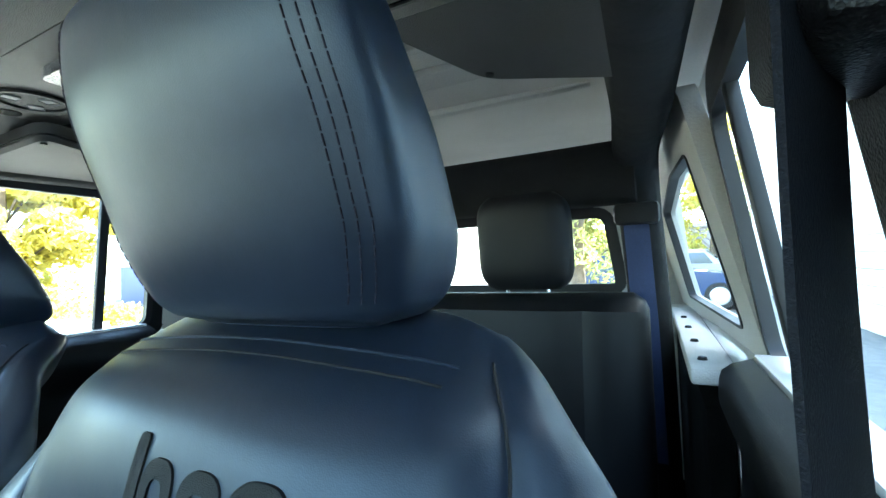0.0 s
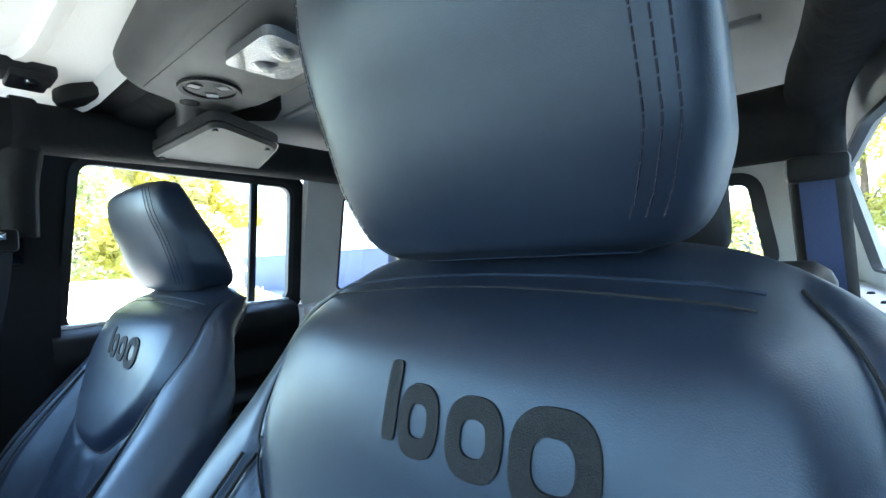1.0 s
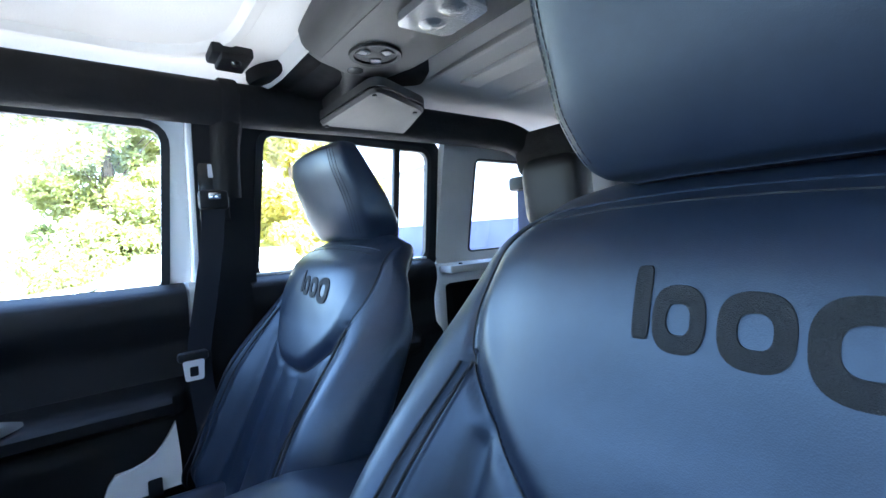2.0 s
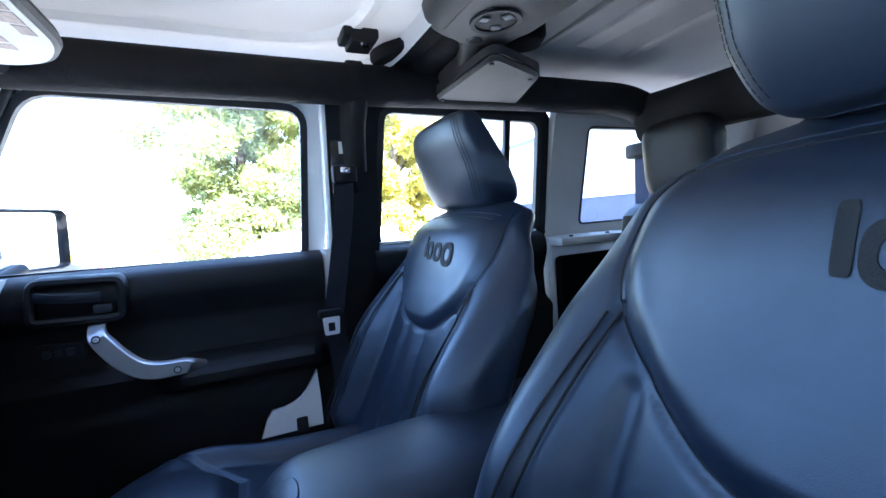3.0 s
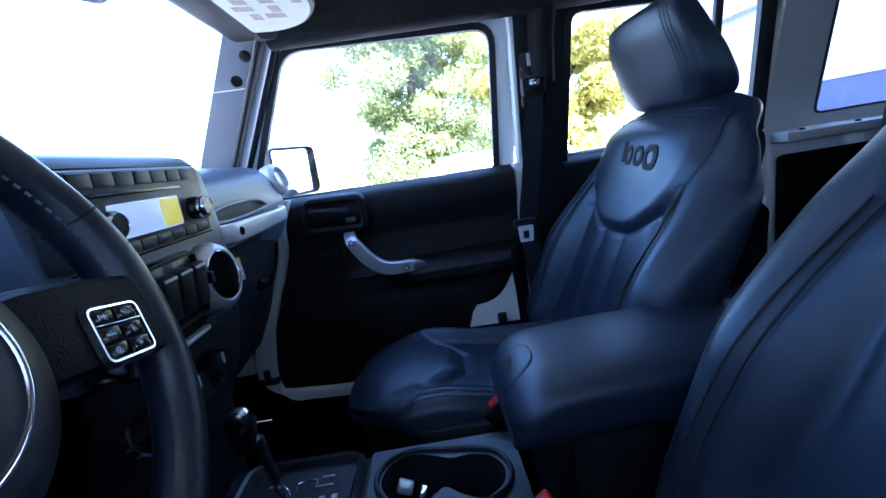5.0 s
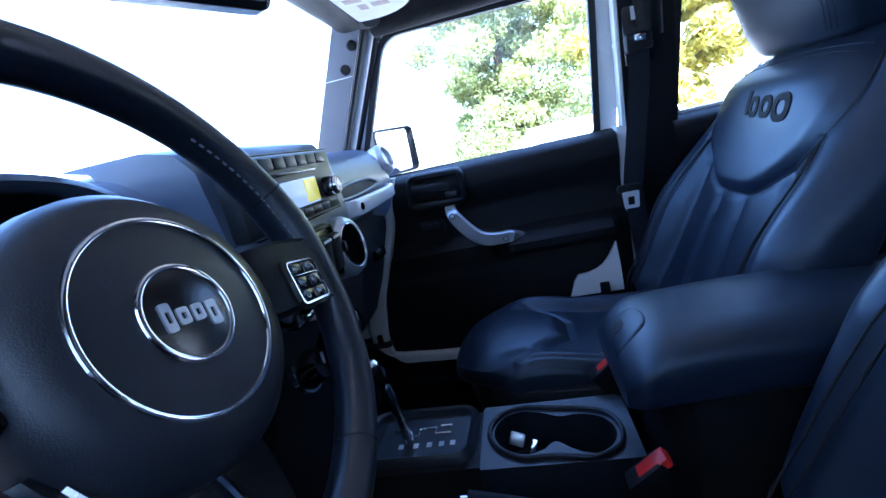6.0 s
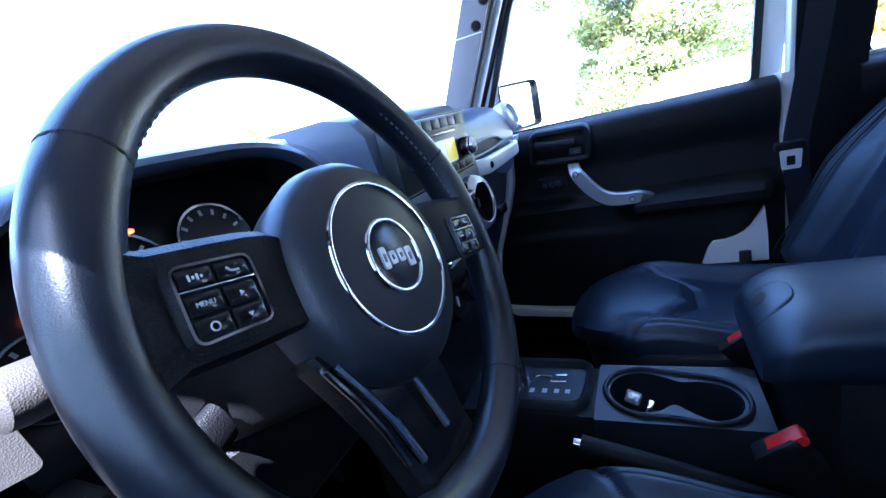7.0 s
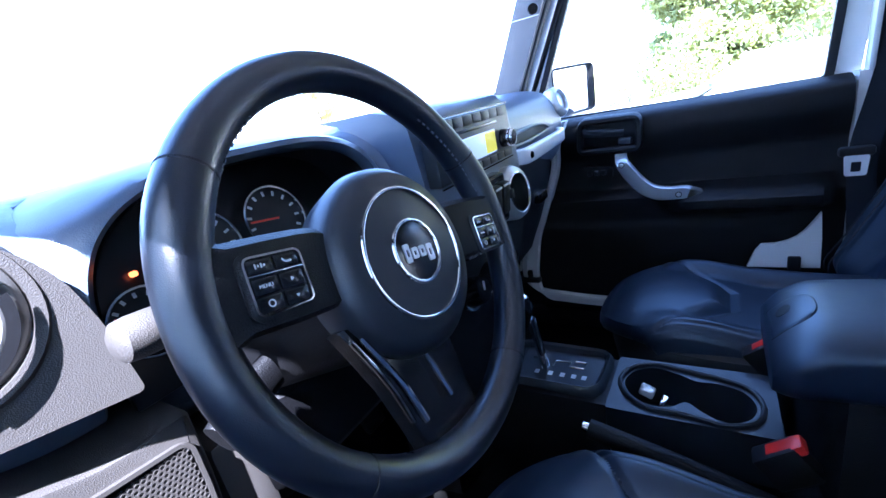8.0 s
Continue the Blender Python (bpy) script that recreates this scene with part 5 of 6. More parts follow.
            plate(gm, [(at.x + u, at.y + v, 0.0031) for u, v in tri], (0, 0, 0.0004))
        wpart("marking", gm, MARK, bt)
# broad lower spoke with silver lines
bm = bmesh.new()
loft(bm, [[Vector((xl, y, z - 0.018)), Vector((xl, y, z - 0.002)), Vector((xl + 0.004, y, z + 0.001)), Vector((xl + 0.014, y, z + 0.001)), Vector((xl + 0.018, y, z - 0.004)), Vector((xr - 0.034, y, z - 0.004)), Vector((xr - 0.004, y, z - 0.003)), Vector((xr, y, z - 0.018))] for y, xl, xr, z in ((-0.04, -0.082, 0.032, -0.004), (-0.07, -0.070, 0.034, 0.0), (-0.097, -0.058, 0.037, 0.0), (-0.135, -0.044, 0.042, -0.003), (-0.168, -0.036, 0.048, -0.002))])
low = wpart("lower_spoke", bm, GLOSSBLACK)
for pts, r in (([(-0.078, -0.05, 0.0), (-0.067, -0.075, 0.003), (-0.057, -0.099, 0.003), (-0.047, -0.128, 0.0)], 0.0018), ([(-0.069, -0.05, 0.0), (-0.056, -0.078, 0.003), (-0.046, -0.099, 0.003), (-0.033, -0.134, 0.0)], 0.0032), ([(-0.016, -0.066, -0.001), (-0.007, -0.092, 0.0), (0.0, -0.112, -0.001), (0.006, -0.130, -0.002)], 0.0034)):
    bm = bmesh.new()
    tube(bm, [Vector(p) for p in pts], r, 0.003, 8)
    wpart("spoke_trim", bm, CHROME, low, "bright chrome strip")
# column, stalks
bm = bmesh.new()
tube(bm, [WHEEL @ Vector((0, -0.01, -0.04)), WHEEL @ Vector((0, -0.03, -0.30))], 0.06, 0.055, 24, 3)
part("steering_column", bm, BLACK, wheel)
bm = bmesh.new()
tube(bm, [(-0.40, 0.735, 1.262), (-0.46, 0.728, 1.268), (-0.500, 0.724, 1.272)], 0.010, 0.011, 16, 2.5)
stalk = part("stalk", bm, BLACK, wheel)
bm = bmesh.new()
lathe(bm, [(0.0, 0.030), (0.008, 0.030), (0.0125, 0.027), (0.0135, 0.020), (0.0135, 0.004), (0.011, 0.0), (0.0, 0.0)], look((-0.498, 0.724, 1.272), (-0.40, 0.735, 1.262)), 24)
part("stalk_knob", bm, SUNDASH, stalk, "grey turning knob, sunlit tone")
bm = bmesh.new()
tube(bm, [WHEEL @ Vector((0.04, 0.035, -0.07)), WHEEL @ Vector((0.08, 0.05, -0.065)), WHEEL @ Vector((0.125, 0.066, -0.06))], 0.011, 0.010, 14, 2.5)
part("stalk", bm, BLACK, wheel)

bm = bmesh.new()
tube(bm, smooth_path([(-0.440, 0.735, 1.195), (-0.475, 0.728, 1.188), (-0.497, 0.722, 1.180)], 5), 0.009, 0.016, 14, 2.6)
part("tilt_lever", bm, BLACK, wheel, "black tilt lever")
for x0, x1, z0, z1, y, kind_name in ((-0.285, -0.215, 0.925, 0.985, 0.985, "brake_pedal"), (-0.165, -0.115, 0.80, 0.93, 1.02, "accelerator_pedal")):
    pedal = thing(kind_name, ((x0 + x1) / 2, y + 0.05, 0.62), "black ribbed rubber foot pedal under the dashboard", "pedal", "pedals")
    pad_ob = part("pedal_pad", slab((x0, y - 0.006, z0), (x1, y + 0.008, z1), 0.006, pose(0, 0, 0, -25, 0, 0)), RUBBER, pedal)
    for k in range(4):
        zc = z0 + (z1 - z0) * (k + 0.5) / 4
        part("rib", slab((x0 + 0.008, y - 0.013 + (zc - (z0 + z1) / 2) * 0.45, zc - 0.003), (x1 - 0.008, y - 0.004 + (zc - (z0 + z1) / 2) * 0.45, zc + 0.003), 0.002), RUBBER, pad_ob)
    bm = bmesh.new()
    tube(bm, smooth_path([((x0 + x1) / 2, y + 0.008, (z0 + z1) / 2), ((x0 + x1) / 2, y + 0.05, (z0 + z1) / 2 + 0.06), ((x0 + x1) / 2, y + 0.11, (z0 + z1) / 2 + 0.16), ((x0 + x1) / 2, 1.155, 1.16)], 5), 0.007, 0.010, 10)
    part("pedal_arm", bm, BLACK, pedal)

# ---- centre console ----
console = thing("centre_console", (0.035, 0.45, 0.6), "black centre console with cup holders and padded lid", "console")
bm = bmesh.new()
loft(bm, [[(0.035 + x * w, y, z) for x, z in ((-1, 0.6), (-1, zt - 0.03), (-0.9, zt), (0.9, zt), (1, zt - 0.03), (1, 0.6))] for y, w, zt in ((0.0, 0.10, 0.99), (0.31, 0.10, 0.99), (0.345, 0.070, 0.79), (0.58, 0.070, 0.79), (0.585, 0.070, 0.868), (0.80, 0.08, 0.875))])
part("console_body", bm, BLACK, console)
lid_bm = bmesh.new()


def lid_drop(y):
    """How far the rounded nose of the lid falls away."""
    return 0.042 * max(0.0, (y - 0.318) / 0.06) ** 2


rings = []
for i in range(61):
    t = i / 60
    y = 0.0 + 0.378 * t
    k = max(0.0, (t - 0.93) / 0.07) ** 2 + max(0.0, (0.06 - t) / 0.06) ** 2
    drop = 0.5 * lid_drop(y)
    rings.append([(0.030 + x, y, 0.998 - drop + z + 0.008 * math.sin(math.pi * min(t * 1.1, 1)) - 0.006 * (abs(x) / 0.1) ** 2 * (z > 0)) for x, z in superring(64, 0.102 - 0.016 * k, 0.044 - drop, 4.6)])
loft(lid_bm, rings)
lid = part("armrest_lid", lid_bm, LEATHER, console, "padded black leather lid")


def latch_at(x, y, up):
    return (x, y, 1.0405 + up - lid_drop(y) + 0.008 * math.sin(math.pi * min(y / 0.378 * 1.1, 1)) - 0.006 * ((x - 0.03) / 0.1) ** 2)


o = smooth_path([(-0.005, 0.375, 0), (-0.004, 0.350, 0), (0.006, 0.334, 0), (0.030, 0.329, 0), (0.056, 0.334, 0), (0.066, 0.350, 0), (0.067, 0.375, 0)], 5)
bm = bmesh.new()
loft(bm, [[latch_at(0.03 + (p.x - 0.03) * g, 0.354 + (p.y - 0.354) * g, up) for p in o] for g, up in ((1.0, -0.002), (1.0, 0.0015), (0.95, 0.0030), (0.85, 0.0036), (0.3, 0.0036))])
latch = part("lid_latch", bm, LEATHER, lid)
bm = bmesh.new()
tube(bm, [latch_at(p.x, p.y, 0.0005) for p in o], 0.0013, sides=6)
part("latch_gap", bm, BLACK, latch, "dark gap round the latch")
bm = bmesh.new()
plate(bm, [latch_at(0.040 + 0.011 * math.cos(q), 0.361 + 0.0075 * math.sin(q), 0.0042) for q in [2 * math.pi * k / 20 for k in range(20)]], (0, 0, -0.004))
part("latch_hole", bm, BLACK, latch)
CUPS = [(0.042, 0.566), (0.074, 0.553), (0.089, 0.522), (0.080, 0.487), (0.068, 0.461), (0.070, 0.432), (0.058, 0.400), (0.028, 0.385), (-0.003, 0.395), (-0.018, 0.424), (-0.004, 0.452), (0.012, 0.474), (-0.004, 0.495), (-0.008, 0.523), (0.010, 0.553)]
cups = smooth_path([(x, y, 0) for x, y in CUPS], 5, True)
around = []
for p in cups:
    d = Vector((p.x - 0.035, p.y - 0.472))
    k = min((0.075 if d.x > 0 else 0.067) / max(abs(d.x), 1e-6), 0.113 / max(abs(d.y), 1e-6))
    around.append((0.035 + d.x * k, 0.472 + d.y * k))
cup = part("cup_tray", annulus(bmesh.new(), [(x, y, 0.868) for x, y in around], [(p.x, p.y, 0.868) for p in cups], (0, 0, -0.085)), TRAY, console, "tray with two cup wells")
rim_out = smooth_path([(x, y, 0) for x, y in [(0.042, 0.573), (0.080, 0.558), (0.096, 0.522), (0.091, 0.485), (0.085, 0.455), (0.080, 0.428), (0.064, 0.392), (0.028, 0.377), (-0.010, 0.388), (-0.027, 0.424), (-0.024, 0.45), (-0.020, 0.474), (-0.019, 0.495), (-0.017, 0.525), (0.004, 0.558)]], 5, True)
bm = bmesh.new()
tube(bm, [(p.x, p.y, 0.869) for p in rim_out] + [(rim_out[0].x, rim_out[0].y, 0.869)], 0.004, 0.006, 8)
part("cup_rim", bm, TRAY, cup, "raised rim")
part("well_floor", slab((-0.028, 0.37, 0.785), (0.105, 0.575, 0.797), 0.002), BLACK, cup)
o = round_outline([(-0.010, 0.605), (0.095, 0.600), (0.100, 0.77), (-0.010, 0.77)], 0.022, 6)
bm = bmesh.new()
loft(bm, [[(p.x, p.y, z) for p in grow(o, g)] for g, z in ((0.012, 0.865), (0.010, 0.880), (0.005, 0.886), (0.0, 0.883), (-0.003, 0.874), (-0.006, 0.8735))])
gate = part("shift_plate", bm, TRAY, console, "gear selector plate with bright outlines")
bm = bmesh.new()
tube(bm, [(x, y, 0.8745) for x, y in ((0.062, 0.735), (0.062, 0.715), (0.045, 0.715), (0.045, 0.69), (0.062, 0.69), (0.062, 0.662), (0.048, 0.662), (0.048, 0.636), (0.066, 0.636), (0.066, 0.655))], 0.0016, 0.0014, 6)
part("gate_outline", bm, CHROME, gate, "bright gate outline")
for y in (0.715, 0.69, 0.668, 0.648, 0.63):
    part("gear_mark", slab((0.018, y - 0.004, 0.873), (0.028, y + 0.004, 0.8745)), MARK, gate)
bm = bmesh.new()
tube(bm, [(0.03, 0.70, 0.88), (0.03, 0.715, 0.98)], 0.008, sides=10)
sh = part("shift_lever", bm, CHROME, console)
bm = bmesh.new()
lathe(bm, [(0.0, -0.03), (0.012, -0.03), (0.018, -0.01), (0.021, 0.012), (0.015, 0.026), (0.0, 0.029)], Matrix.Translation((0.022, 0.727, 1.0)), 20)
knob = part("shift_knob", bm, GLOSSBLACK, sh)
bm = bmesh.new()
lathe(bm, [(0.0, 0.031), (0.010, 0.030), (0.014, 0.0265), (0.0145, 0.024)], Matrix.Translation((0.022, 0.727, 1.0)), 20)
part("knob_cap", bm, CHROME, knob, "chrome cap")

# ---- sound bar across the roof ----
bar_thing = thing("sound_bar", (0, -0.1, 1.66), "grey overhead sound bar with dome lamp and round speakers", "sound bar")
half = [(0.0, 0.026), (0.06, 0.025), (0.30, 0.004), (0.345, -0.008), (0.372, -0.035), (0.395, -0.085), (0.43, -0.118), (0.44, -0.16), (0.415, -0.205), (0.37, -0.215), (0.33, -0.225), (0.27, -0.235), (0.0, -0.238)]
plan = [Vector(p) for p in half] + [Vector((-x, y)) for x, y in half[-2:0:-1]]
plan = [Vector((p.x, p.y)) for p in smooth_path([(p.x, p.y, 0) for p in plan], 4, True)]
bm = bmesh.new()
loft(bm, [[(p.x, p.y + dy, z) for p in grow(plan, g)] for g, z, dy in ((0.004, 1.762, 0.0), (0.010, 1.735, 0.0), (0.006, 1.715, 0.0), (0.0, 1.706, 0.0), (-0.012, 1.696, 0.0), (-0.030, 1.688, 0.0))])
part("housing", bm, GREYTRIM, bar_thing)
for s in (1, -1):
    m = Matrix.Translation((s * 0.262, -0.11, 1.688)) @ pose(0, 0, 0, 180, 0, 0)
    bm = bmesh.new()
    loft(bm, [[m @ Vector((r * math.cos(2 * math.pi * i / 32), r * math.sin(2 * math.pi * i / 32), h)) for i in range(32)] for r, h in ((0.040, -0.01), (0.041, 0.004), (0.049, 0.005), (0.052, -0.004))], cap=False)
    spk = part("speaker", bm, BLACK, bar_thing, "round black speaker")
    bm = bmesh.new()
    lathe(bm, [(0.0, 0.0022), (0.012, 0.002), (0.039, 0.0008), (0.040, -0.01)], m, 24)
    cone = part("cone", bm, BLACK, spk)
    for a in (30, 150, 270):
        b2 = slab((0.015, -0.010, 0.001), (0.036, 0.010, 0.0032), 0.003)
        bmesh.ops.transform(b2, matrix=m @ Matrix.Rotation(radians(a), 4, "Z"), verts=b2.verts)
        part("cone_web", b2, PILLARGREY, cone, "grey web between dark spokes")
    hb = bmesh.new()
    lathe(hb, [(0.0, 0.0015), (0.0165, 0.0015), (0.0185, -0.004)], Matrix.Translation((s * 0.352, -0.112, 1.688)) @ pose(0, 0, 0, 180, 0, 0), 16)
    part("round_hole", hb, GLOSSBLACK, bar_thing, "dark round hole")
    for pts in (((0.30, -0.09), (0.40, -0.24), (0.50, -0.26), (0.61, -0.24), (0.615, 0.045), (0.56, 0.035), (0.47, -0.005), (0.36, -0.03)), ((0.36, -0.235), (0.41, -0.225), (0.46, -0.215), (0.47, -0.27), (0.42, -0.33), (0.34, -0.30))):
        o = [Vector(p) for p in pts]
        o = [Vector((s * q.x, q.y)) for q in round_outline(o, 0.025)]
        bm = bmesh.new()
        loft(bm, [[(p.x, p.y, z) for p in grow(o, g)] for g, z in ((0.0, 1.76), (0.0, 1.722), (-0.006, 1.712), (-0.016, 1.709))])
        part("foam_filler", bm, PADDING, bar_thing, "dark foam filler")
    nb = bmesh.new()
    loft(nb, [[(s * x, yc + y, zc + z) for y, z in superring(24, hw, hz, 3)] for x, yc, zc, hw, hz in ((0.36, -0.135, 1.715, 0.055, 0.024), (0.42, -0.155, 1.705, 0.042, 0.03), (0.47, -0.19, 1.69, 0.06, 0.035), (0.57, -0.22, 1.675, 0.1, 0.03))])
    part("neck", nb, GREYTRIM, bar_thing)
    o = round_outline([(s * 0.345, -0.155), (s * 0.59, -0.115), (s * 0.60, -0.37), (s * 0.41, -0.325)], 0.03)
    bm = bmesh.new()
    slope = lambda p: 1.654 - (abs(p.x) - 0.345) * 0.12
    loft(bm, [[(p.x, p.y, slope(p) + h) for p in grow(o, g)] for g, h in ((0.006, 0.03), (0.006, 0.012), (0.003, 0.010), (0.003, 0.006), (0.0, 0.004), (-0.004, 0.0))])
    cov = part("end_cover", bm, GREYTRIM, bar_thing, "bolted grey end cover")
    part("cover_seam", annulus(bmesh.new(), [(p.x, p.y, slope(p) + 0.0085) for p in grow(o, 0.0064)], [(p.x, p.y, slope(p) + 0.0085) for p in grow(o, 0.002)], (0, 0, 0.002)), GLOSSBLACK, cov, "dark joint")
    for x, y in ((0.372, -0.165), (0.57, -0.135), (0.58, -0.345), (0.425, -0.305)):
        bm = bmesh.new()
        lathe(bm, [(0.0, 0.003), (0.005, 0.003), (0.006, -0.002)], Matrix.Translation((s * x, y, 1.654 - (x - 0.345) * 0.12)) @ pose(0, 0, 0, 180, 0, 0), 10)
        part("screw", bm, BLACK, cov)
lampo = round_outline([(-0.055, -0.155), (0.055, -0.155), (0.065, -0.055), (-0.065, -0.055)], 0.02)
dome = part("dome_lamp", plate(bmesh.new(), [(p.x + 0.06, p.y - 0.012, 1.674) for p in lampo], (0, 0, 0.02)), LENS, bar_thing, "clear unlit dome lamp")
for x in (0.035, 0.09):
    bm = bmesh.new()
    lathe(bm, [(0.0, 0.006), (0.012, 0.005), (0.022, 0.0)], Matrix.Translation((x, -0.117, 1.674)) @ pose(0, 0, 0, 180, 0, 0), 24)
    part("lens", bm, LENS, dome)


# ---- belts, visor, latches and small fittings ----
def ribbon(bm, path, width, across, thick=0.0016):
    """A flat strap along a path; across: the direction of its width."""
    rings = []
    pts = [Vector(p) for p in path]
    w = Vector(across).normalized() * width / 2
    for i, p in enumerate(pts):
        t = (pts[min(i + 1, len(pts) - 1)] - pts[max(i - 1, 0)]).normalized()
        n = t.cross(w).normalized() * thick / 2
        rings.append([p + w + n, p - w + n, p - w - n, p + w - n])
    return loft(bm, rings)


for sign in (1, -1):
    belt = thing("seat_belt", (sign * 0.60, 0.13, 0.85), "dark blue-black front seat belt hanging from the centre pillar", "seat belt", "front seat belts")
    if sign < 0:
        bm = bmesh.new()
        ribbon(bm, smooth_path([(-0.6345, 0.0775, 1.50), (-0.6335, 0.0775, 1.40), (-0.637, 0.074, 1.25), (-0.64, 0.07, 0.86)], 6), 0.050, (-0.023, -0.045, 0.0))
        part("webbing", bm, WEBBING, belt)
        part("belt_guide", slab((-0.665, 0.035, 1.452), (-0.628, 0.10, 1.525), 0.008), BLACK, belt, "black plastic guide loop")
        belt["label"] = "dark front seat belt hanging beside the driver seat"
    else:
        bm = bmesh.new()
        ribbon(bm, smooth_path([(sign * 0.618, 0.125, 1.44), (sign * 0.612, 0.135, 1.35), (sign * 0.60, 0.16, 1.22), (sign * 0.59, 0.18, 1.11), (sign * 0.585, 0.175, 0.98), (sign * 0.59, 0.165, 0.84)], 6), 0.046, (0.25 * sign, 1, 0.0))
        part("webbing", bm, WEBBING, belt)
        bm = slab((sign * 0.618 - 0.014, 0.095, 1.425), (sign * 0.618 + 0.014, 0.155, 1.468), 0.008)
        ring_ob = part("belt_guide", bm, BLACK, belt, "black plastic guide loop")
        part("guide_bolt", slab((sign * 0.60 - 0.004, 0.112, 1.445), (sign * 0.60 + 0.004, 0.138, 1.462), 0.004), CHROME, ring_ob)
        part("height_adjuster", slab((sign * 0.652 - 0.01, 0.085, 1.40), (sign * 0.652 + 0.01, 0.15, 1.56), 0.005), GLOSSBLACK, belt)
        part("adjuster_mark", slab((sign * 0.641 - 0.002, 0.11, 1.50), (sign * 0.641 + 0.002, 0.128, 1.53), 0.001), MARK, belt)
        tongue = part("belt_tongue_grip", slab((sign * 0.575 - 0.008, 0.165, 1.105), (sign * 0.575 + 0.012, 0.222, 1.125), 0.006), BLACK, belt)
        bm = bmesh.new()
        o = round_outline([(0.177, 1.066), (0.211, 1.066), (0.214, 1.108), (0.174, 1.108)], 0.005)
        inner_o = round_outline([(0.186, 1.074), (0.202, 1.074), (0.202, 1.095), (0.186, 1.095)], 0.003)
        annulus(bm, [(sign * 0.566, p.x, p.y) for p in o], [(sign * 0.566, p.x, p.y) for p in inner_o], (sign * 0.003, 0, 0))
        part("belt_tongue", bm, STEEL, tongue, "bright steel tongue")
    rear_belt = thing("seat_belt", (sign * 0.60, -0.88, 0.9), "dark blue rear seat belt on the roll cage leg", "seat belt", "rear seat belts")
    bm = bmesh.new()
    ribbon(bm, [(sign * 0.565, -0.845, 1.50), (sign * 0.568, -0.845, 1.42), (sign * 0.575, -0.85, 1.25), (sign * 0.58, -0.85, 0.95)], 0.052, (1, 0.05 * sign, 0))
    part("webbing", bm, BLUEWEB, rear_belt)
    part("belt_guide", slab((sign * 0.57 - 0.045, -0.87, 1.475), (sign * 0.57 + 0.05, -0.825, 1.525), 0.012), BLACK, rear_belt, "black guide")

BUCKLE_AT = ((0.142, 0.367, 0.903), (-0.095, 0.367, 0.910))
for x, y, z in BUCKLE_AT:
    buckle = thing("belt_buckle", (x, y - 0.03, 0.80), "black seat belt buckle with a red button", "buckle", "belt buckles")
    turn = pose(0, 0, 0, -39, 0, 0)
    part("buckle_body", slab((x - 0.014, y - 0.028, z - 0.046), (x + 0.014, y + 0.024, z + 0.004), 0.005, turn), BLACK, buckle)
    part("release_button", slab((x - 0.0115, y - 0.022, z - 0.006), (x + 0.0115, y + 0.022, z + 0.008), 0.004, turn), RED, buckle, "red button")
    bm = bmesh.new()
    ribbon(bm, [(x, y - 0.01, z - 0.03), (x, y - 0.03, z - 0.09), (x, y - 0.04, z - 0.2)], 0.04, (0, 1, 0.3))
    part("buckle_strap", bm, WEBBING, buckle)

# passenger's visor, its printed face down
VIS = pose(0.29, 0.668, 1.637, 5, 0, 0)
visor = thing("sun_visor", (0.29, 0.668, 1.637), "pale sun visor with printed warning labels", "sun visor")


def vpart(name, bm, mat, under=None, lab=""):
    bmesh.ops.transform(bm, matrix=VIS, verts=bm.verts)
    return part(name, bm, mat, under or visor, lab)


vo = round_outline([(-0.25, -0.090), (0.11, -0.090), (0.20, -0.047), (0.243, 0.02), (0.246, 0.088), (-0.25, 0.088)], [0.02, 0.06, 0.05, 0.04, 0.02, 0.02], 6)
bm = bmesh.new()
loft(bm, [[(p.x, p.y, h) for p in grow(vo, g)] for g, h in ((-0.010, -0.010), (-0.003, -0.008), (0.0, 0.0), (-0.003, 0.008), (-0.010, 0.010))])
pad = vpart("visor_pad", bm, GREYTRIM)
lo_ = grow(vo, -0.010)
sheet = vpart("label_sheet", plate(bmesh.new(), [(p.x, p.y, -0.0115) for p in lo_], (0, 0, 0.001)), PAPER, pad, "white label sheet")
random.seed(5)
for i in range(10):
    for j in range(3):
        x0, y0 = -0.215 + i * 0.042, -0.070 + j * 0.048
        if x0 > 0.05 and j == 0 or x0 > 0.14 and j == 1 or random.random() < 0.18:
            continue
        w, h = random.uniform(0.022, 0.038), random.uniform(0.018, 0.042)
        vpart("print_block", slab((x0, y0, -0.0124), (x0 + w, y0 + h, -0.0117)), PRINT, sheet)
bm = bmesh.new()
tube(bm, [(0.535, 0.72, 1.648), (0.565, 0.735, 1.655), (0.60, 0.755, 1.665)], 0.024, 0.03, 12, 3)
part("visor_mount", bm, GREYTRIM, visor)

# rear-view mirror, turned to the driver
rear_mirror = thing("rear_view_mirror", (-0.15, 0.80, 1.53), "black rear-view mirror over the windscreen", "mirror")
RVM = pose(-0.155, 0.74, 1.527, 0, 0, -28)
mo = round_outline([(-0.115, -0.035), (0.115, -0.035), (0.12, 0.03), (-0.12, 0.03)], 0.018, 6)
bm = bmesh.new()
loft(bm, [[RVM @ Vector((p.x, y, p.y)) for p in grow(mo, g)] for g, y in ((-0.006, -0.012), (0.0, -0.008), (0.0, 0.006), (-0.012, 0.02))])
rvm = part("mirror_housing", bm, GLOSSBLACK, rear_mirror)
part("mirror_glass", plate(bmesh.new(), [RVM @ Vector((p.x, -0.0125, p.y)) for p in grow(mo, -0.007)], RVM.to_3x3() @ Vector((0, -0.002, 0))), MIRROR, rvm, "mirror glass")
bm = bmesh.new()
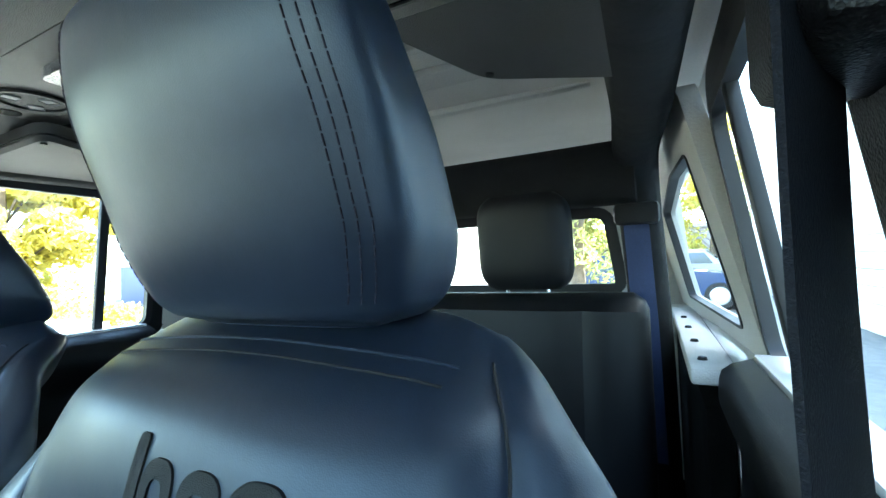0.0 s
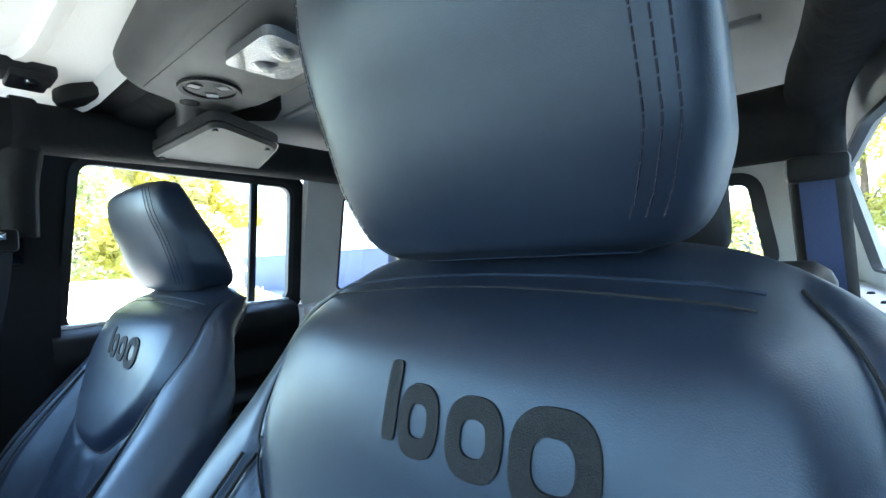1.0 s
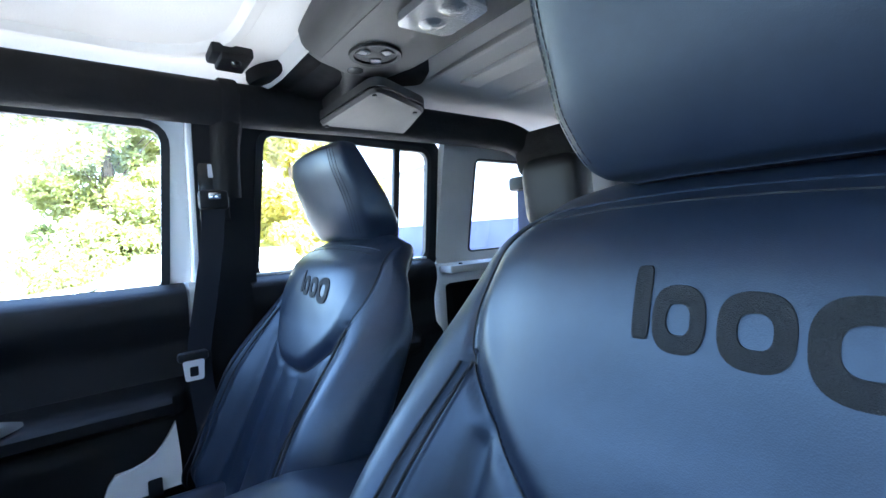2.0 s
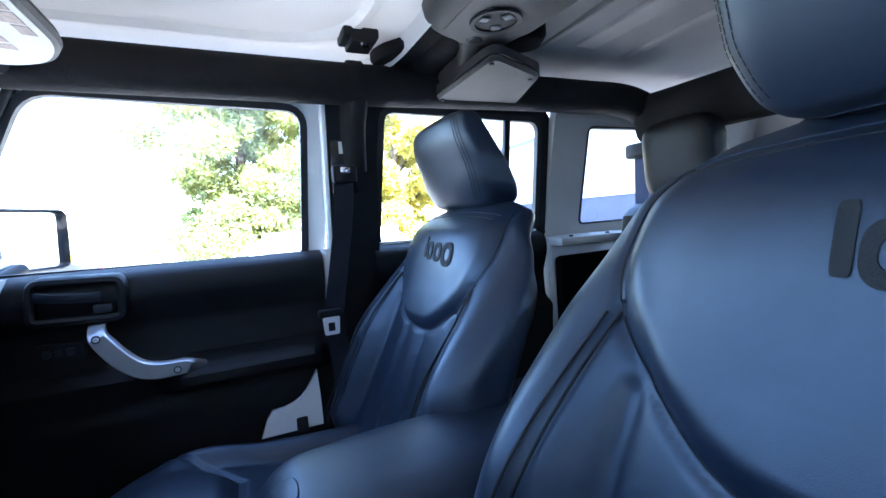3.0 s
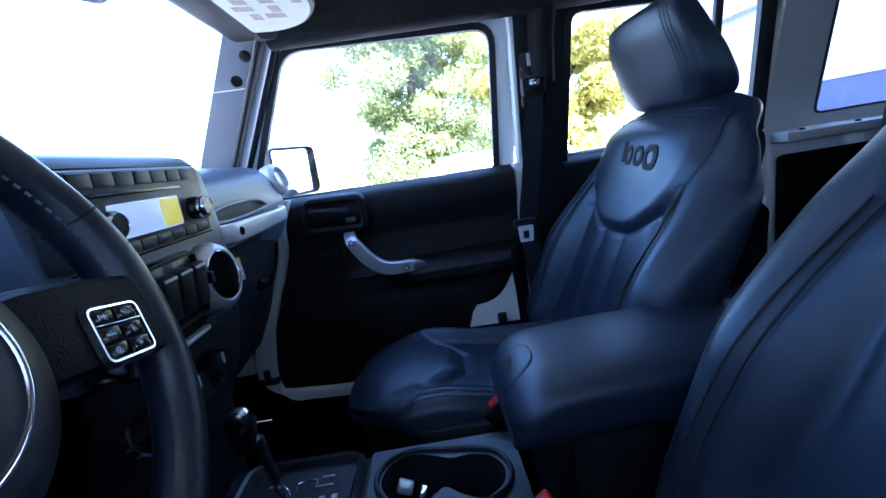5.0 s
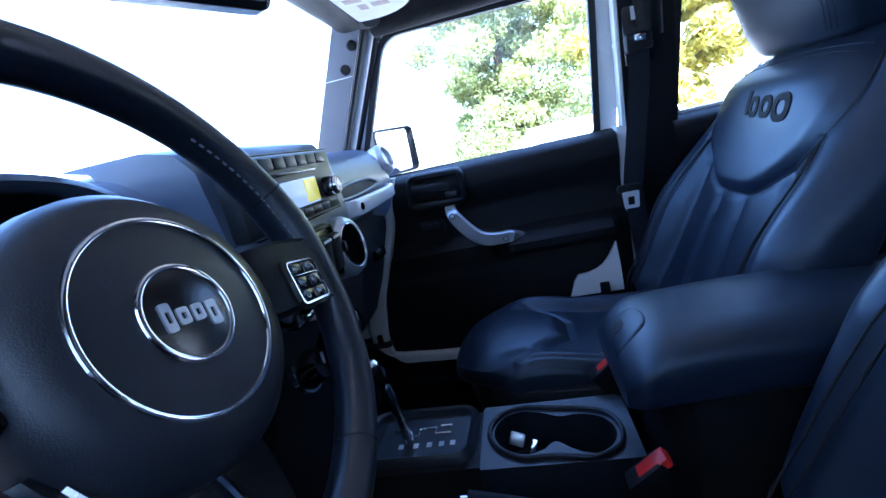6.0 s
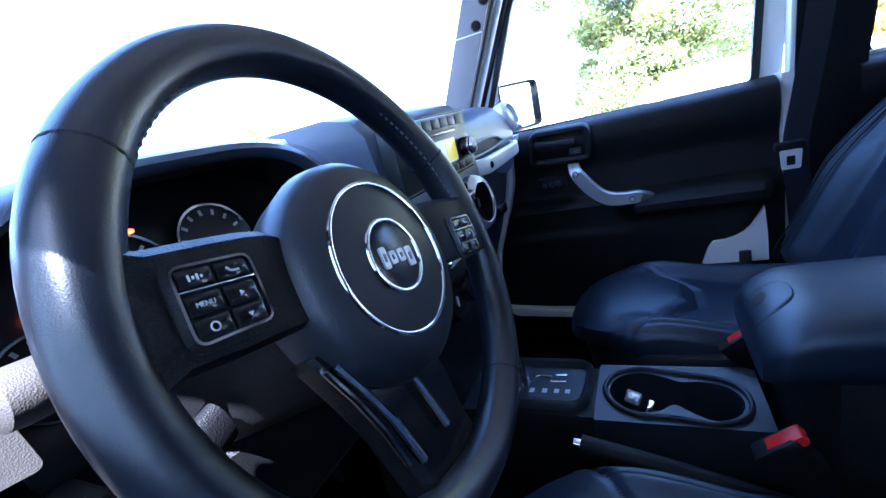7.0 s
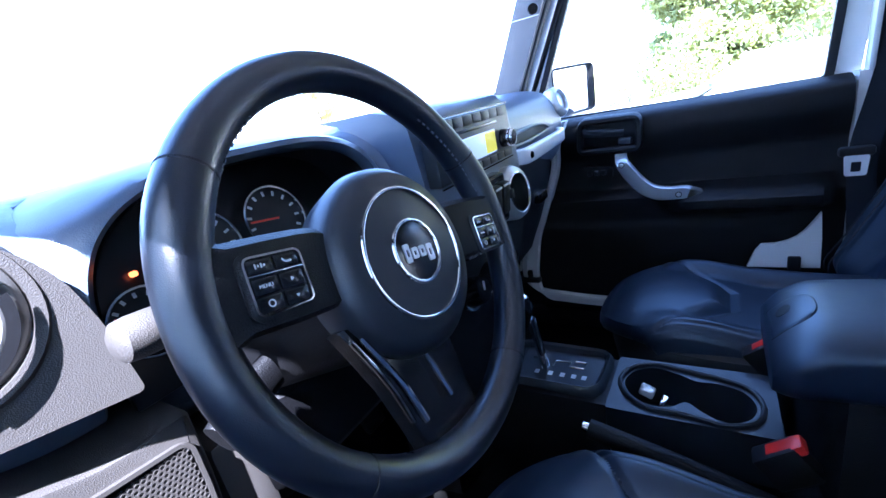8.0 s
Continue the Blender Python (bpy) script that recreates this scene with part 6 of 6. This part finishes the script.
tube(bm, [(-0.14, 0.77, 1.54), (-0.12, 0.82, 1.57), (-0.11, 0.845, 1.585)], 0.012, sides=10)
part("mirror_stem", bm, BLACK, rear_mirror)

# roof panel latch
for sign in (1, -1):
    la = thing("roof_latch", (sign * 0.5, 0.095, 1.70), "black roof panel latch at the panel corner", "latch", "roof latches")
    part("latch_base", slab((sign * 0.518 - 0.035, 0.05, 1.725), (sign * 0.518 + 0.035, 0.13, 1.748), 0.006), BLACK, la)
    part("latch_handle", slab((sign * 0.518 - 0.045, 0.06, 1.712), (sign * 0.518 + 0.03, 0.115, 1.727), 0.005), BLACK, la)
    bm = bmesh.new()
    lathe(bm, [(0.0, 0.006), (0.009, 0.005), (0.011, 0.0)], Matrix.Translation((sign * 0.488, 0.085, 1.712)) @ pose(0, 0, 0, 180, 0, 0), 12)
    part("latch_pivot", bm, GLOSSBLACK, la)

# door mirror
mir = thing("door_mirror", (0.88, 0.80, 1.25), "black door mirror outside the passenger window", "mirror")
MIR = pose(0.885, 0.826, 1.334, 0, 0, -27)


def mpart(name, bm, mat, under=None, lab=""):
    bmesh.ops.transform(bm, matrix=MIR, verts=bm.verts)
    return part(name, bm, mat, under or mir, lab)


o = round_outline([(-0.096, -0.075), (0.092, -0.075), (0.098, 0.076), (-0.096, 0.076)], 0.024, 6)
bm = bmesh.new()
loft(bm, [[(p.x, y, p.y) for p in grow(o, g)] for g, y in ((-0.010, 0.014), (-0.007, -0.006), (-0.003, -0.010), (0.0, -0.004), (-0.006, 0.020), (-0.022, 0.045), (-0.045, 0.058))])
house = mpart("mirror_housing", bm, BLACK)
mpart("mirror_glass", plate(bmesh.new(), [(p.x, 0.006, p.y) for p in grow(o, -0.0085)], (0, 0.003, 0)), MIRROR, house, "mirror glass")
bm = bmesh.new()
tube(bm, [(0.76, 0.87, 1.24), (0.80, 0.86, 1.25), (0.86, 0.84, 1.27)], 0.018, 0.014, 10)
part("mirror_arm", bm, BLACK, mir)

# key in the cup holder
key = thing("car_key", (0.045, 0.525, 0.80), "silver car key lying in the cup holder", "key")
part("key_head", slab((0.033, 0.52, 0.848), (0.041, 0.543, 0.868), 0.003, pose(0, 0, 0, 20, 30, 0)), SILVER, key)
part("key_blade", slab((0.036, 0.508, 0.805), (0.040, 0.517, 0.85), 0.001, pose(0, 0, 0, 20, 30, 0)), CHROME, key)
# hand brake
brake = thing("hand_brake", (-0.085, 0.5, 0.62), "black hand brake lever beside the console", "hand brake")
bm = bmesh.new()
tube(bm, smooth_path([(-0.085, 0.36, 0.80), (-0.083, 0.48, 0.835), (-0.075, 0.60, 0.858)], 6), 0.014, 0.016, 12)
part("grip", bm, BLACK, brake)
bm = bmesh.new()
lathe(bm, [(0.0, 0.012), (0.007, 0.011), (0.009, 0.0)], Matrix.Translation((-0.075, 0.60, 0.858)) @ pose(0, 0, 0, -75, 0, 0), 12)
part("release_button", bm, CHROME, brake)
bm = bmesh.new()
tube(bm, [(-0.085, 0.40, 0.81), (-0.085, 0.38, 0.62)], 0.02, 0.03, 10)
part("lever_foot", bm, BLACK, brake)


# ---- outside ----
GROUND = material("worn_grey_asphalt", (0.16, 0.155, 0.15), 0.9, grain=0.2, grain_size=8, stain=0.15, stain_size=0.4, relief=0.4, relief_size=40)
setting("ground", slab((-400, -400, -0.1), (400, 400, 0.0)), GROUND, "worn grey sunlit asphalt car park", "ground")


def leaf_material(name, base):
    m = material(name, base, 0.5, grain=0.35, grain_size=3.0, stain=0.25, stain_size=0.7)
    n, l = m.node_tree.nodes, m.node_tree.links
    thin, blend = n.new("ShaderNodeBsdfTranslucent"), n.new("ShaderNodeMixShader")
    thin.inputs[0].default_value = (base[0] * 1.6, base[1] * 1.5, base[2] * 0.8, 1)
    blend.inputs[0].default_value = 0.4
    l.new(n["Principled BSDF"].outputs[0], blend.inputs[1])
    l.new(thin.outputs[0], blend.inputs[2])
    l.new(blend.outputs[0], n["Material Output"].inputs[0])
    return m


LEAF_GREEN = leaf_material("green_leaves", (0.30, 0.33, 0.16))
LEAF_YELLOW = leaf_material("yellow_green_leaves", (0.46, 0.43, 0.13))
BARK = material("grey_brown_bark", (0.16, 0.12, 0.09), 0.9, relief=1.0, relief_size=30, grain=0.3, grain_size=12)


def leaves(rng, clumps, count, size):
    """Many small bent leaves scattered in clumps."""
    V, F = [], []
    for i in range(count):
        c, r = clumps[rng.integers(len(clumps))]
        d = rng.normal(size=3)
        d *= (rng.random() ** 0.45) / np.linalg.norm(d)
        p = np.array(c) + d * np.array(r)
        a = rng.normal(size=3)
        a /= np.linalg.norm(a)
        b = np.cross(a, rng.normal(size=3))
        b /= np.linalg.norm(b) + 1e-9
        s = size * rng.uniform(0.6, 1.3)
        n = np.cross(a, b) * s * 0.15
        k = len(V)
        V += [p - a * s, p + b * s * 0.42 + n, p + a * s, p - b * s * 0.42 + n]
        F += [(k, k + 1, k + 2), (k, k + 2, k + 3)]
    return V, F


def leaf_object(name, clumps, count, size, mat, parent, seed):
    rng = np.random.default_rng(seed)
    V, F = leaves(rng, clumps, count, size)
    base = OFFSET[parent.name]
    me = bpy.data.meshes.new(name)
    me.from_pydata([tuple(np.array(v) - np.array(base)) for v in V], [], F)
    me.materials.append(mat)
    ob = new(name, me)
    ob.parent = parent
    return tagged(ob, kind="stuff")


def tree(x, y, height, spread, low, mat, label, seed, count=9000, lean_x=0.0, size=0.075, limbs=16):
    rng = np.random.default_rng(seed)
    ob = thing("tree", (x, y, 0), label, "tree")
    top = Vector((x + lean_x, y, height * 0.8))
    bm = bmesh.new()
    path = smooth_path([(x, y, 0), (x + 0.05, y + 0.04, height * 0.2), (x + lean_x * 0.5 - 0.06, y, height * 0.45), tuple(top)], 5)
    rings = []
    for k, p in enumerate(path):
        r = 0.035 * height * (1 - 0.85 * k / len(path)) * (1.3 if k == 0 else 1)
        rings.append([p + Vector((r * math.cos(2 * math.pi * i / 12) * (1 + 0.1 * math.sin(3 * i)), r * math.sin(2 * math.pi * i / 12), 0)) for i in range(12)])
    loft(bm, rings)
    part("trunk", bm, BARK, ob)
    clumps = []
    for i in range(limbs):
        a, h = rng.uniform(0, 2 * math.pi), low + (height - low) * (i + 0.5) / limbs
        reach = spread * (0.45 + 0.55 * math.sin(math.pi * min(max((h - low) / (height - low), 0.08), 0.92))) * rng.uniform(0.6, 1.0)
        tip = Vector((x + lean_x * h / height + reach * math.cos(a), y + reach * math.sin(a), h))
        start = path[min(int(len(path) * h / height * 0.9), len(path) - 2)]
        bm = bmesh.new()
        mid = start.lerp(tip, 0.5) + Vector((0, 0, 0.1))
        bp = smooth_path([tuple(start), tuple(mid), tuple(tip)], 4)
        loft(bm, [[p + Vector((0.02 * (1.2 - j / len(bp)) * math.cos(2 * math.pi * q / 6), 0.02 * (1.2 - j / len(bp)) * math.sin(2 * math.pi * q / 6), 0)) for q in range(6)] for j, p in enumerate(bp)])
        part("limb", bm, BARK, ob)
        for f in (0.35, 0.65, 1.0):
            q = start.lerp(tip, f)
            s = spread * rng.uniform(0.16, 0.3)
            clumps.append(((q.x + rng.normal() * 0.2, q.y + rng.normal() * 0.2, q.z + rng.normal() * 0.15), (s, s, s * 0.7)))
    leaf_object("crown", clumps, count, size, mat, ob, seed + 1)
    return ob


def shrub(x, y, w, d, h, mat, label, seed, count=4000, size=0.05):
    rng = np.random.default_rng(seed)
    ob = thing("shrub", (x, y, 0), label, "shrub", "shrubs along the car park")
    clumps = []
    for i in range(26):
        px, py = x + rng.uniform(-w, w) / 2, y + rng.uniform(-d, d) / 2
        pz = h * rng.uniform(0.15, 0.85)
        r = rng.uniform(0.22, 0.42) * min(w, h)
        clumps.append(((px, py, pz), (r, r, r * 0.8)))
    bm = bmesh.new()
    for i in range(7):
        a = 2 * math.pi * i / 7
        tube(bm, [(x, y, 0), (x + 0.2 * w * math.cos(a), y + 0.2 * d * math.sin(a), h * 0.6)], 0.015, sides=6)
    part("stems", bm, BARK, ob)
    leaf_object("foliage", clumps, count, size, mat, ob, seed + 1)
    return ob


tree(10.4, 0.35, 6.4, 2.0, 0.35, LEAF_GREEN, "green leafy tree beyond the passenger window", 11, 70000, size=0.062, limbs=40)
tree(12.5, -2.4, 6.0, 2.0, 1.2, LEAF_GREEN, "green leafy tree behind the shrubs", 15, 10000)
tree(7.4, -2.3, 4.6, 1.35, 0.7, LEAF_YELLOW, "yellow-green tree lit by the sun", 21, 32000)
tree(0.75, -8.6, 6.0, 2.2, 1.5, LEAF_GREEN, "green tree with a bare trunk behind the car", 41, 12000)
tree(-2.7, -19.0, 6.5, 2.4, 2.2, LEAF_YELLOW, "yellow tree over parked cars", 51, 6000, size=0.11)
tree(24.0, 26.0, 6.0, 2.5, 2.0, LEAF_YELLOW, "pale distant tree ahead", 61, 4000, size=0.12)
for k, (x, y, w, d, h, mat) in enumerate(((8.8, 0.9, 1.4, 1.2, 1.5, LEAF_GREEN), (8.9, -0.5, 2.8, 2.6, 2.1, LEAF_GREEN), (9.6, -1.7, 3.0, 2.6, 2.5, LEAF_GREEN), (7.6, -2.2, 1.8, 2.0, 1.6, LEAF_YELLOW), (6.6, -3.2, 1.4, 1.4, 1.0, LEAF_YELLOW), (14.0, 5.5, 2.0, 2.0, 1.3, LEAF_YELLOW), (20.0, 3.5, 1.8, 1.8, 1.7, LEAF_GREEN), (20.5, 5.7, 2.0, 2.4, 1.8, LEAF_YELLOW), (20.0, 7.6, 1.6, 1.8, 3.2, LEAF_GREEN))):
    shrub(x, y, w, d, h, mat, "low sunlit shrub beside the car park", 70 + 2 * k)


def parked_car(x, y, turn, paint, label, tall=1.45, length=4.5):
    """A plain parked car: body, glass house, wheels."""
    ob = thing("parked_car", (x, y, 0), label, "car", "parked cars")
    m = pose(x, y, 0, 0, 0, turn)
    L, H = length / 2, tall

    def add(name, bm, mat, under=None):
        bmesh.ops.transform(bm, matrix=m, verts=bm.verts)
        return part(name, bm, mat, under or ob)
    bm = bmesh.new()
    side = [(-L, 0.35), (-L - 0.02, 0.6), (-L + 0.05, 0.88), (-0.6 * L, 0.95), (0.4 * L, 0.93), (0.85 * L, 0.82), (L, 0.66), (L, 0.35)]
    loft(bm, [[(w, yy * s, zz) for yy, zz in side] for w, s in ((-0.88, 0.96), (-0.84, 1.0), (0.84, 1.0), (0.88, 0.96))])
    add("body", bm, paint)
    bm = bmesh.new()
    loft(bm, [[(sx * w, yy, zz) for sx, yy in ((-1, y0), (1, y0), (1, y1), (-1, y1))] for w, y0, y1, zz in ((0.82, -0.72 * L, 0.36 * L, 0.90), (0.70, -0.56 * L, 0.12 * L, H - 0.06))])
    cabin = add("cabin", bm, paint)
    zt = H - 0.12
    for sx in (-1, 1):
        for y0, y1 in ((-0.60, -0.25), (-0.22, 0.22)):
            quad = [(sx * 0.828, y0 * L, 0.96), (sx * 0.828, y1 * L, 0.96), (sx * 0.725, (y1 * 0.62 - 0.03) * L, zt), (sx * 0.725, (y0 * 0.86) * L, zt)]
            add("side_window", plate(bmesh.new(), quad, (-sx * 0.01, 0, 0)), CARGLASS, cabin)
    for y0, y1, dy in ((0.36 * L, 0.13 * L, 0.012), (-0.72 * L, -0.57 * L, -0.012)):
        add("screen", plate(bmesh.new(), [(-0.74, y0 + dy, 0.94), (0.74, y0 + dy, 0.94), (0.64, y1 + dy, zt), (-0.64, y1 + dy, zt)], (0, -dy * 0.5, 0)), CARGLASS, cabin)
    add("roof", slab((-0.70, -0.58 * L, H - 0.07), (0.70, 0.13 * L, H), 0.03), paint)
    for sx in (-1, 1):
        for yy in (-0.62 * L, 0.62 * L):
            bm = bmesh.new()
            lathe(bm, [(0.0, 0.1), (0.30, 0.1), (0.33, 0.06), (0.33, -0.1), (0.0, -0.1)], Matrix.Translation((sx * 0.80, yy, 0.33)) @ pose(0, 0, 0, 0, 90, 0), 24)
            wh = add("tyre", bm, RUBBER)
            bm = bmesh.new()
            lathe(bm, [(0.0, 0.02), (0.19, 0.02), (0.21, 0.0)], Matrix.Translation((sx * 0.90, yy, 0.33)) @ pose(0, 0, 0, 0, sx * 90, 0), 20)
            add("rim", bm, SILVER, wh)
        add("tail_lamp", slab((sx * 0.80 - 0.07, -L - 0.03, 0.66), (sx * 0.80 + 0.06, -L + 0.12, 0.82), 0.02), RED)
    return ob


CARGLASS = material("tinted_car_glass", (0.10, 0.12, 0.14), 0.06, coat=0.5, stain=0.1)
PAINT_SILVER = material("silver_car_paint", (0.45, 0.47, 0.5), 0.3, metal=0.3, coat=0.5, stain=0.05)
PAINT_DARK = material("dark_grey_car_paint", (0.05, 0.055, 0.065), 0.25, coat=0.6, stain=0.05)
PAINT_BLUE = material("dark_blue_car_paint", (0.03, 0.06, 0.16), 0.25, coat=0.6, stain=0.05)
PAINT_RED = material("red_car_paint", (0.35, 0.03, 0.03), 0.28, coat=0.6, stain=0.05)
parked_car(5.6, -0.15, 3, WHITE, "low white parked saloon with bare sunlit paint", 1.27)
parked_car(8.2, 4.6, 70, PAINT_DARK, "dark grey parked car nose in to the kerb")
parked_car(15.5, 12.5, 75, PAINT_SILVER, "silver pickup parked ahead", 1.7)
parked_car(-2.0, -17.5, 80, PAINT_SILVER, "silver parked car beyond the quarter window")
parked_car(-1.2, -21.5, 80, PAINT_DARK, "dark parked car in the far row", 1.7)
parked_car(1.3, -15.0, 60, PAINT_RED, "red parked car behind the tree")
parked_car(-0.6, -12.5, 85, PAINT_BLUE, "dark blue parked car behind the tree")


# buildings
SIDING = material("white_siding", (0.76, 0.76, 0.73), 0.7, stain=0.1, stain_size=0.8, grain=0.05, grain_size=20)
ROOFGREY = material("grey_shingle_roof", (0.2, 0.2, 0.21), 0.9, grain=0.3, grain_size=6)
BLUEWALL = material("blue_painted_wall", (0.09, 0.10, 0.22), 0.7, stain=0.1, stain_size=1)
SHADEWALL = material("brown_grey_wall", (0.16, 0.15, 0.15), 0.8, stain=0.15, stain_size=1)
house = thing("building", (-6.5, -11, 0), "long white building clad in horizontal siding, with an added shade-casting upper block", "building")
# Front stretch is unseen, run on to y = 7 to block side sky.
for k in range(18):
    part("siding_board", slab((-3.62 - 0.02 * (k % 2), -24, 0.25 + 0.26 * k), (-3.5, 7.0, 0.50 + 0.26 * k), 0.012), SIDING, house)
part("wall", slab((-10, -24, 0), (-3.62, 7.0, 4.85), 0.02), SIDING, house)
# Unseen upper block, added to keep the sun off the driver seat.
part("upper_wall", slab((-9.0, -7.4, 4.7), (-3.58, -1.32, 7.0), 0.02), SIDING, house)
for k in range(8):
    part("siding_board", slab((-3.60, -7.4, 4.92 + 0.26 * k), (-3.5, -1.32, 5.17 + 0.26 * k), 0.012), SIDING, house)
part("upper_roof", slab((-9.2, -7.6, 7.0), (-3.4, -1.27, 7.12), 0.03), ROOFGREY, house)
part("gutter", slab((-3.5, -24.2, 4.86), (-3.36, 7.2, 4.98), 0.03), SIDING, house)
bm = bmesh.new()
loft(bm, [[(-10.3, y, 4.88), (-6.8, y, 6.9), (-3.42, y, 4.98), (-3.42, y, 5.08), (-6.8, y, 7.1), (-10.3, y, 5.0)] for y in (-24.4, 7.3)])
part("roof", bm, ROOFGREY, house)
for y in (-7.0, -12.0, -17.0):
    w = part("window", slab((-3.52, y - 0.7, 1.6), (-3.44, y + 0.7, 2.9), 0.02), SIDING, house)
    part("pane", slab((-3.45, y - 0.6, 1.7), (-3.43, y + 0.6, 2.8)), CARGLASS, w)
shed = thing("building", (14, -15, 0), "white gabled building with a blue lower wall", "building")
part("lower_wall", slab((8.5, -16.0, 0), (22, -11.0, 1.7), 0.02), BLUEWALL, shed)
bm = bmesh.new()
loft(bm, [[(x, y, z) for y, z in ((-16.05, 1.7), (-10.95, 1.7), (-10.95, 4.4), (-13.5, 6.2), (-16.05, 4.4))] for x in (8.45, 22.05)])
part("upper_wall", bm, SIDING, shed)
bm = bmesh.new()
loft(bm, [[(x, y, z) for y, z in ((-10.5, 4.15), (-13.5, 6.25), (-16.5, 4.15), (-16.5, 4.3), (-13.5, 6.45), (-10.5, 4.3))] for x in (8.0, 22.5)])
part("roof", bm, ROOFGREY, shed)
far = thing("building", (-4, -40, 0), "low dark building far behind the car park", "building")
part("wall", slab((-14, -46, 0), (10, -38, 3.2), 0.05), SHADEWALL, far)
part("roof", slab((-14.4, -46.4, 3.2), (10.4, -37.6, 3.5), 0.05), ROOFGREY, far)
